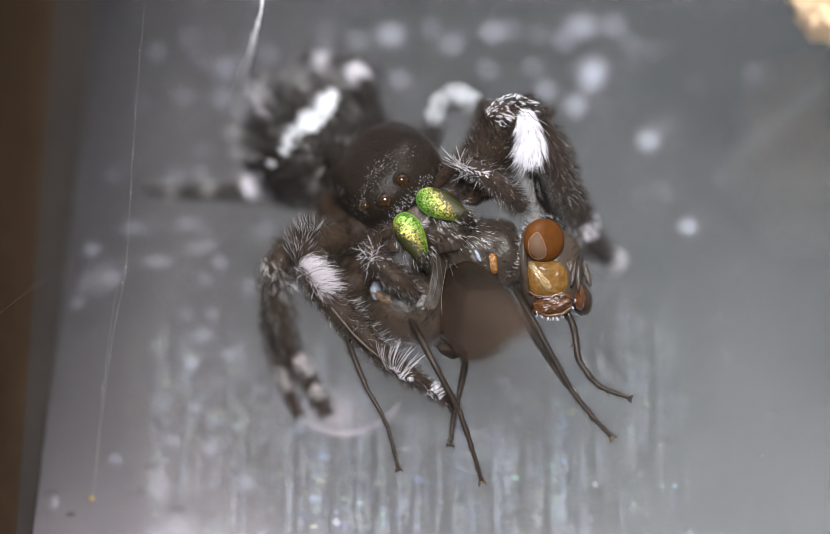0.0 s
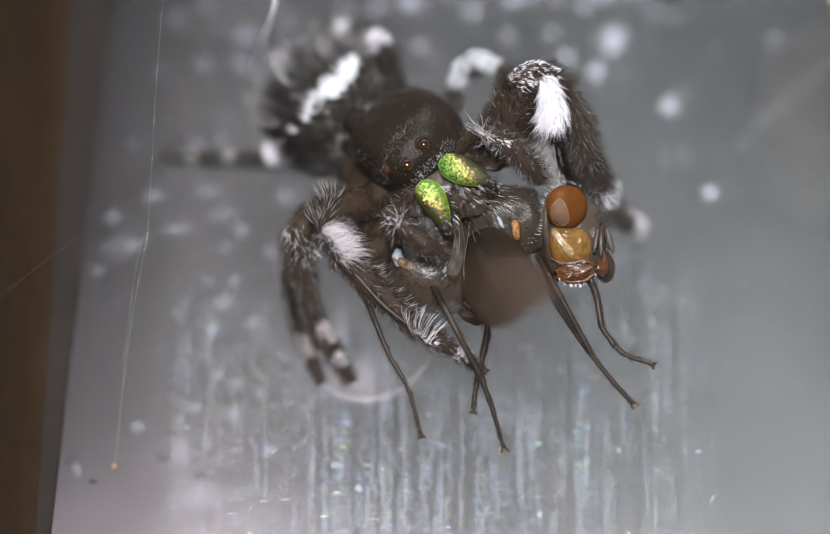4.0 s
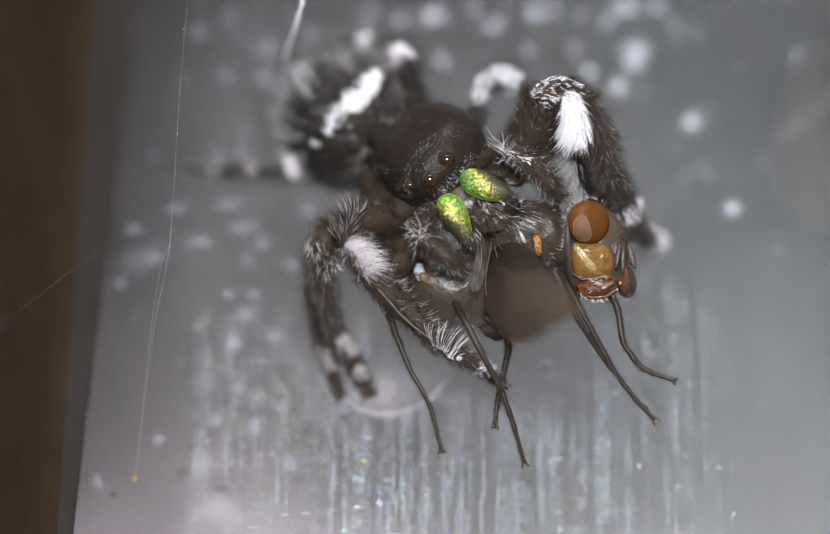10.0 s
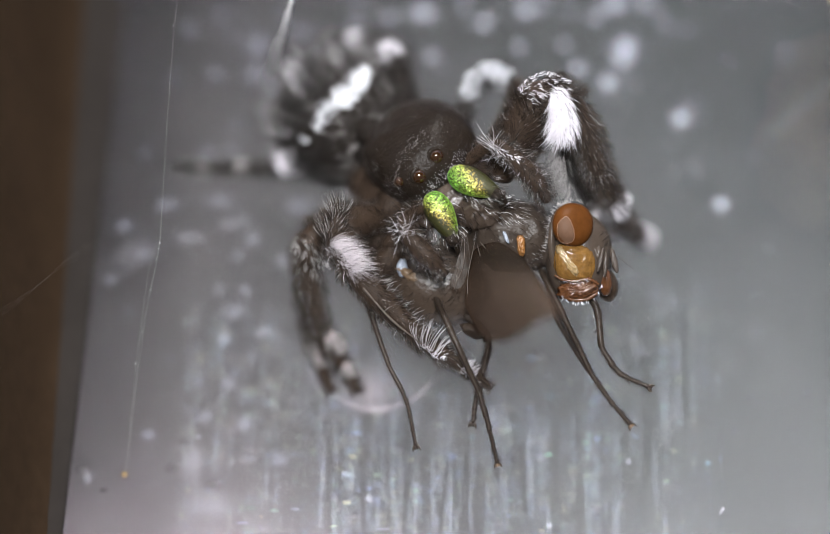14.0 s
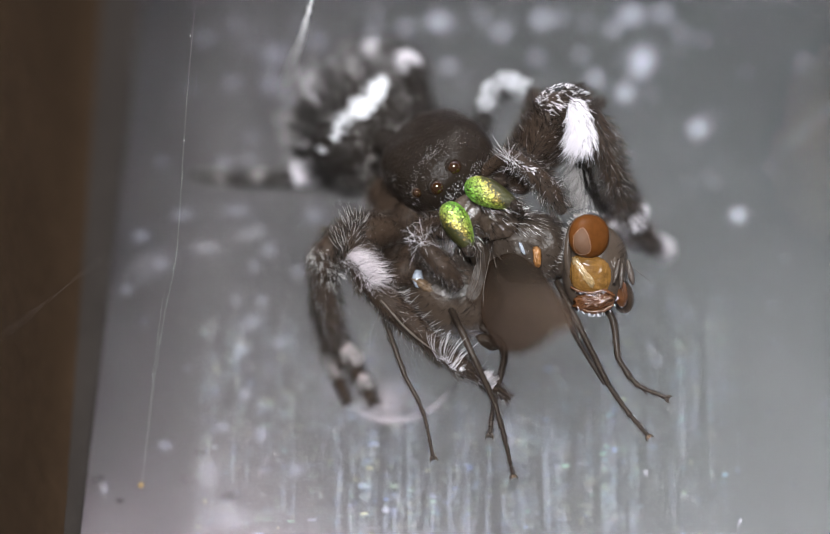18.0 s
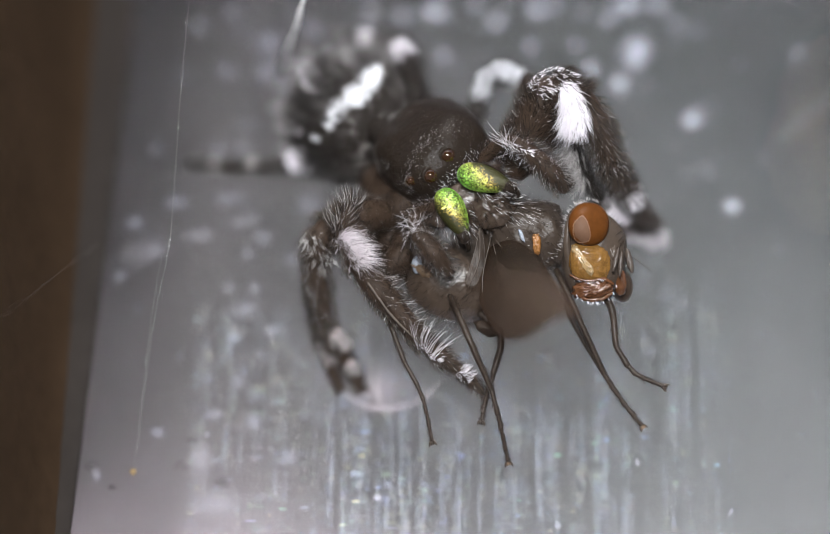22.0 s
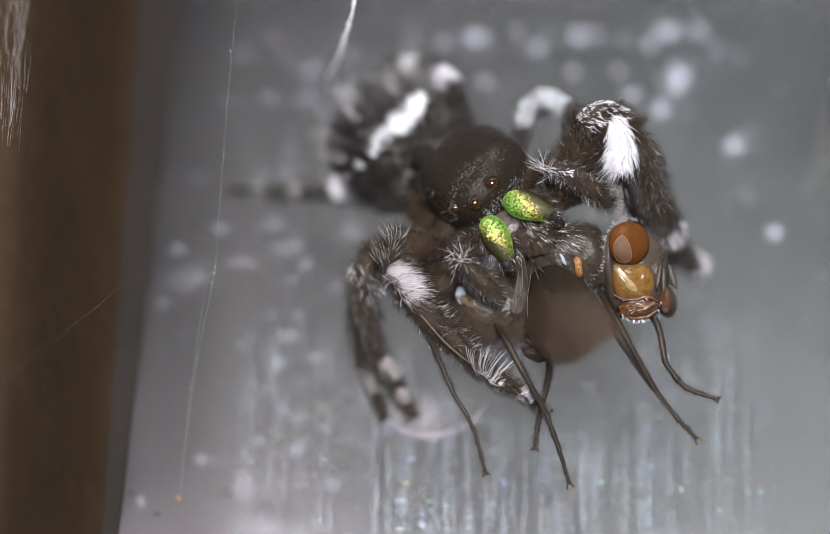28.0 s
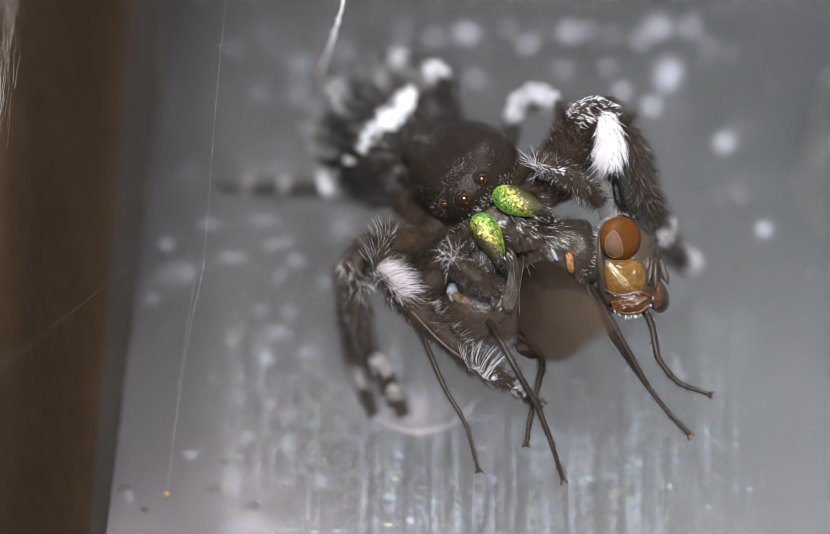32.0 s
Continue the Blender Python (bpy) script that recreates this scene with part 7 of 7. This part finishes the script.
    sway(fleg_b, [
        (0, 0.000, 0.000, 0.07), (0.5, 0.000, 0.000, 0.27), (1, 0.000, 0.000, 0.11), (1.5, 0.000, 0.000, -0.01), (2, 0.000, 0.000, -0.07), (2.5, 0.000, 0.000, 0.05),
        (3, 0.000, 0.000, -0.12), (3.5, 0.000, 0.000, 0.11), (5.5, 0.000, 0.000, -0.03), (6, 0.000, 0.000, -0.01), (6.5, 0.000, 0.000, -0.09), (7, 0.000, 0.000, 0.01),
        (7.5, 0.000, 0.000, 0.09), (8, 0.000, 0.000, -0.12), (8.5, 0.000, 0.000, -0.26), (9, 0.000, 0.000, 0.06), (9.5, 0.000, 0.000, -0.18), (10, 0.000, 0.000, -0.05),
        (10.5, 0.000, 0.000, -0.12), (11, 0.000, 0.000, -0.15), (11.5, 0.000, 0.000, -0.25), (12, 0.000, 0.000, -0.29), (12.5, 0.000, 0.000, -0.45), (13, 0.000, 0.000, -0.69),
        (13.5, 0.000, 0.000, -0.49), (14, 0.000, 0.000, -0.60), (14.5, 0.000, 0.000, -0.61), (16.5, 0.000, 0.000, -0.54), (17, 0.000, 0.000, -0.41), (17.5, 0.000, 0.000, -0.48),
        (18, 0.000, 0.000, -0.46), (18.5, 0.000, 0.000, -0.46), (19, 0.000, 0.000, -0.52), (19.5, 0.000, 0.000, -0.90), (20, 0.000, 0.000, -0.37), (20.5, 0.000, 0.000, 0.32),
        (21, 0.000, 0.000, 0.97), (21.5, 0.000, 0.000, -0.68), (22, 0.000, 0.000, -0.87), (22.5, 0.000, 0.000, -0.44), (23, 0.000, 0.000, 0.09), (23.5, 0.000, 0.000, -1.03),
        (24, 0.000, 0.000, -0.37), (24.5, 0.000, 0.000, 1.23), (26.5, 0.000, 0.000, 0.23), (27, 0.000, 0.000, 0.29), (27.5, 0.000, 0.000, 0.17), (28, 0.000, 0.000, 0.30),
        (28.5, 0.000, 0.000, 0.30), (29, 0.000, 0.000, 0.49), (29.5, 0.000, 0.000, 0.38), (30, 0.000, 0.000, 0.47), (30.5, 0.000, 0.000, 0.48), (31, 0.000, 0.000, 0.57),
        (31.5, 0.000, 0.000, 0.30), (32, 0.000, 0.000, 0.36),
    ])
    sway(fleg_e, [
        (0, 0.000, 0.000, -0.22), (0.5, 0.000, 0.000, -0.20), (1, 0.000, 0.000, -0.44), (1.5, 0.000, 0.000, -0.06), (2, 0.000, 0.000, -0.29), (2.5, 0.000, 0.000, -0.32),
        (3, 0.000, 0.000, -0.17), (3.5, 0.000, 0.000, 0.12), (5.5, 0.000, 0.000, -0.32), (6, 0.000, 0.000, -0.01), (6.5, 0.000, 0.000, 0.09), (7, 0.000, 0.000, -0.17),
        (7.5, 0.000, 0.000, 0.39), (8, 0.000, 0.000, 0.26), (8.5, 0.000, 0.000, -0.04), (9, 0.000, 0.000, -0.13), (9.5, 0.000, 0.000, 0.35), (10, 0.000, 0.000, 0.46),
        (10.5, 0.000, 0.000, 0.65), (11, 0.000, 0.000, 0.20), (11.5, 0.000, 0.000, 1.23), (12, 0.000, 0.000, 1.18), (12.5, 0.000, 0.000, 1.38), (13, 0.000, 0.000, 0.89),
        (13.5, 0.000, 0.000, 1.50), (14, 0.000, 0.000, 1.13), (14.5, 0.000, 0.000, 1.53), (16.5, 0.000, 0.000, 1.92), (17, 0.000, 0.000, 1.88), (17.5, 0.000, 0.000, 1.88),
        (18, 0.000, 0.000, 2.10), (18.5, 0.000, 0.000, 2.64), (19, 0.000, 0.000, 1.94), (19.5, 0.000, 0.000, 1.81), (20, 0.000, 0.000, 0.03), (20.5, 0.000, 0.000, 0.14),
        (21, 0.000, 0.000, -0.55), (21.5, 0.000, 0.000, 0.48), (22, 0.000, 0.000, -0.78), (22.5, 0.000, 0.000, -0.86), (23, 0.000, 0.000, -0.49), (23.5, 0.000, 0.000, 0.03),
        (24, 0.000, 0.000, 0.24), (24.5, 0.000, 0.000, 0.91), (26.5, 0.000, 0.000, -1.42), (27, 0.000, 0.000, -1.73), (27.5, 0.000, 0.000, -1.99), (28, 0.000, 0.000, -1.47),
        (28.5, 0.000, 0.000, -2.24), (29, 0.000, 0.000, -1.72), (29.5, 0.000, 0.000, -1.65), (30, 0.000, 0.000, -1.88), (30.5, 0.000, 0.000, -1.51), (31, 0.000, 0.000, -1.46),
        (31.5, 0.000, 0.000, -2.00), (32, 0.000, 0.000, -2.14),
    ])
    sway(fleg_c, [
        (0, 0.000, 0.000, 0.20), (0.5, 0.000, 0.000, 0.41), (1, 0.000, 0.000, 0.11), (1.5, 0.000, 0.000, 0.26), (2, 0.000, 0.000, -0.04), (2.5, 0.000, 0.000, 0.15),
        (3, 0.000, 0.000, -0.23), (3.5, 0.000, 0.000, 0.10), (5.5, 0.000, 0.000, 0.01), (6, 0.000, 0.000, -0.00), (6.5, 0.000, 0.000, 0.07), (7, 0.000, 0.000, -0.01),
        (7.5, 0.000, 0.000, 0.29), (8, 0.000, 0.000, -0.07), (8.5, 0.000, 0.000, -0.13), (9, 0.000, 0.000, 0.10), (9.5, 0.000, 0.000, -0.09), (10, 0.000, 0.000, 0.11),
        (10.5, 0.000, 0.000, 0.12), (11, 0.000, 0.000, 0.09), (11.5, 0.000, 0.000, 0.51), (12, 0.000, 0.000, 0.71), (12.5, 0.000, 0.000, 0.49), (13, 0.000, 0.000, 0.47),
        (13.5, 0.000, 0.000, 0.61), (14, 0.000, 0.000, -0.04), (14.5, 0.000, 0.000, 0.33), (16.5, 0.000, 0.000, 0.59), (17, 0.000, 0.000, 0.66), (17.5, 0.000, 0.000, 0.43),
        (18, 0.000, 0.000, 0.62), (18.5, 0.000, 0.000, 0.63), (19, 0.000, 0.000, 0.25), (19.5, 0.000, 0.000, 0.26), (20, 0.000, 0.000, -0.74), (20.5, 0.000, 0.000, -0.45),
        (21, 0.000, 0.000, -0.04), (21.5, 0.000, 0.000, 1.43), (22, 0.000, 0.000, -0.39), (22.5, 0.000, 0.000, -0.09), (23, 0.000, 0.000, 0.06), (23.5, 0.000, 0.000, 1.03),
        (24, 0.000, 0.000, 0.50), (24.5, 0.000, 0.000, 0.85), (26.5, 0.000, 0.000, -0.08), (27, 0.000, 0.000, -0.22), (27.5, 0.000, 0.000, -0.51), (28, 0.000, 0.000, -0.04),
        (28.5, 0.000, 0.000, -0.27), (29, 0.000, 0.000, -0.03), (29.5, 0.000, 0.000, -0.16), (30, 0.000, 0.000, -0.25), (30.5, 0.000, 0.000, -0.26), (31, 0.000, 0.000, -0.02),
        (31.5, 0.000, 0.000, -0.27), (32, 0.000, 0.000, -0.46),
    ])
    sway(fleg_d, [
        (0, 0.000, 0.000, -0.02), (0.5, 0.000, 0.000, 0.29), (1, 0.000, 0.000, 0.14), (1.5, 0.000, 0.000, 0.28), (2, 0.000, 0.000, -0.13), (2.5, 0.000, 0.000, -0.06),
        (3, 0.000, 0.000, -0.40), (3.5, 0.000, 0.000, 0.35), (5.5, 0.000, 0.000, -0.05), (6, 0.000, 0.000, -0.00), (6.5, 0.000, 0.000, 0.04), (7, 0.000, 0.000, -0.12),
        (7.5, 0.000, 0.000, 0.32), (8, 0.000, 0.000, -0.09), (8.5, 0.000, 0.000, 0.03), (9, 0.000, 0.000, 0.26), (9.5, 0.000, 0.000, 0.07), (10, 0.000, 0.000, 0.10),
        (10.5, 0.000, 0.000, 0.10), (11, 0.000, 0.000, 0.03), (11.5, 0.000, 0.000, -0.16), (12, 0.000, 0.000, -0.13), (12.5, 0.000, 0.000, -0.12), (13, 0.000, 0.000, -0.16),
        (13.5, 0.000, 0.000, -0.28), (14, 0.000, 0.000, -0.84), (14.5, 0.000, 0.000, -0.61), (16.5, 0.000, 0.000, -0.05), (17, 0.000, 0.000, -0.18), (17.5, 0.000, 0.000, -0.19),
        (18, 0.000, 0.000, 0.04), (18.5, 0.000, 0.000, 0.13), (19, 0.000, 0.000, -0.20), (19.5, 0.000, 0.000, -0.36), (20, 0.000, 0.000, -0.16), (20.5, 0.000, 0.000, 0.03),
        (21, 0.000, 0.000, 1.09), (21.5, 0.000, 0.000, 0.06), (22, 0.000, 0.000, 0.18), (22.5, 0.000, 0.000, 0.38), (23, 0.000, 0.000, 0.56), (23.5, 0.000, 0.000, -0.64),
        (24, 0.000, 0.000, 0.19), (24.5, 0.000, 0.000, 1.84), (26.5, 0.000, 0.000, 0.32), (27, 0.000, 0.000, 0.29), (27.5, 0.000, 0.000, -0.16), (28, 0.000, 0.000, 0.50),
        (28.5, 0.000, 0.000, 0.26), (29, 0.000, 0.000, 0.47), (29.5, 0.000, 0.000, 0.65), (30, 0.000, 0.000, 0.60), (30.5, 0.000, 0.000, 0.31), (31, 0.000, 0.000, 0.97),
        (31.5, 0.000, 0.000, 0.58), (32, 0.000, 0.000, 0.28),
    ])


motions()
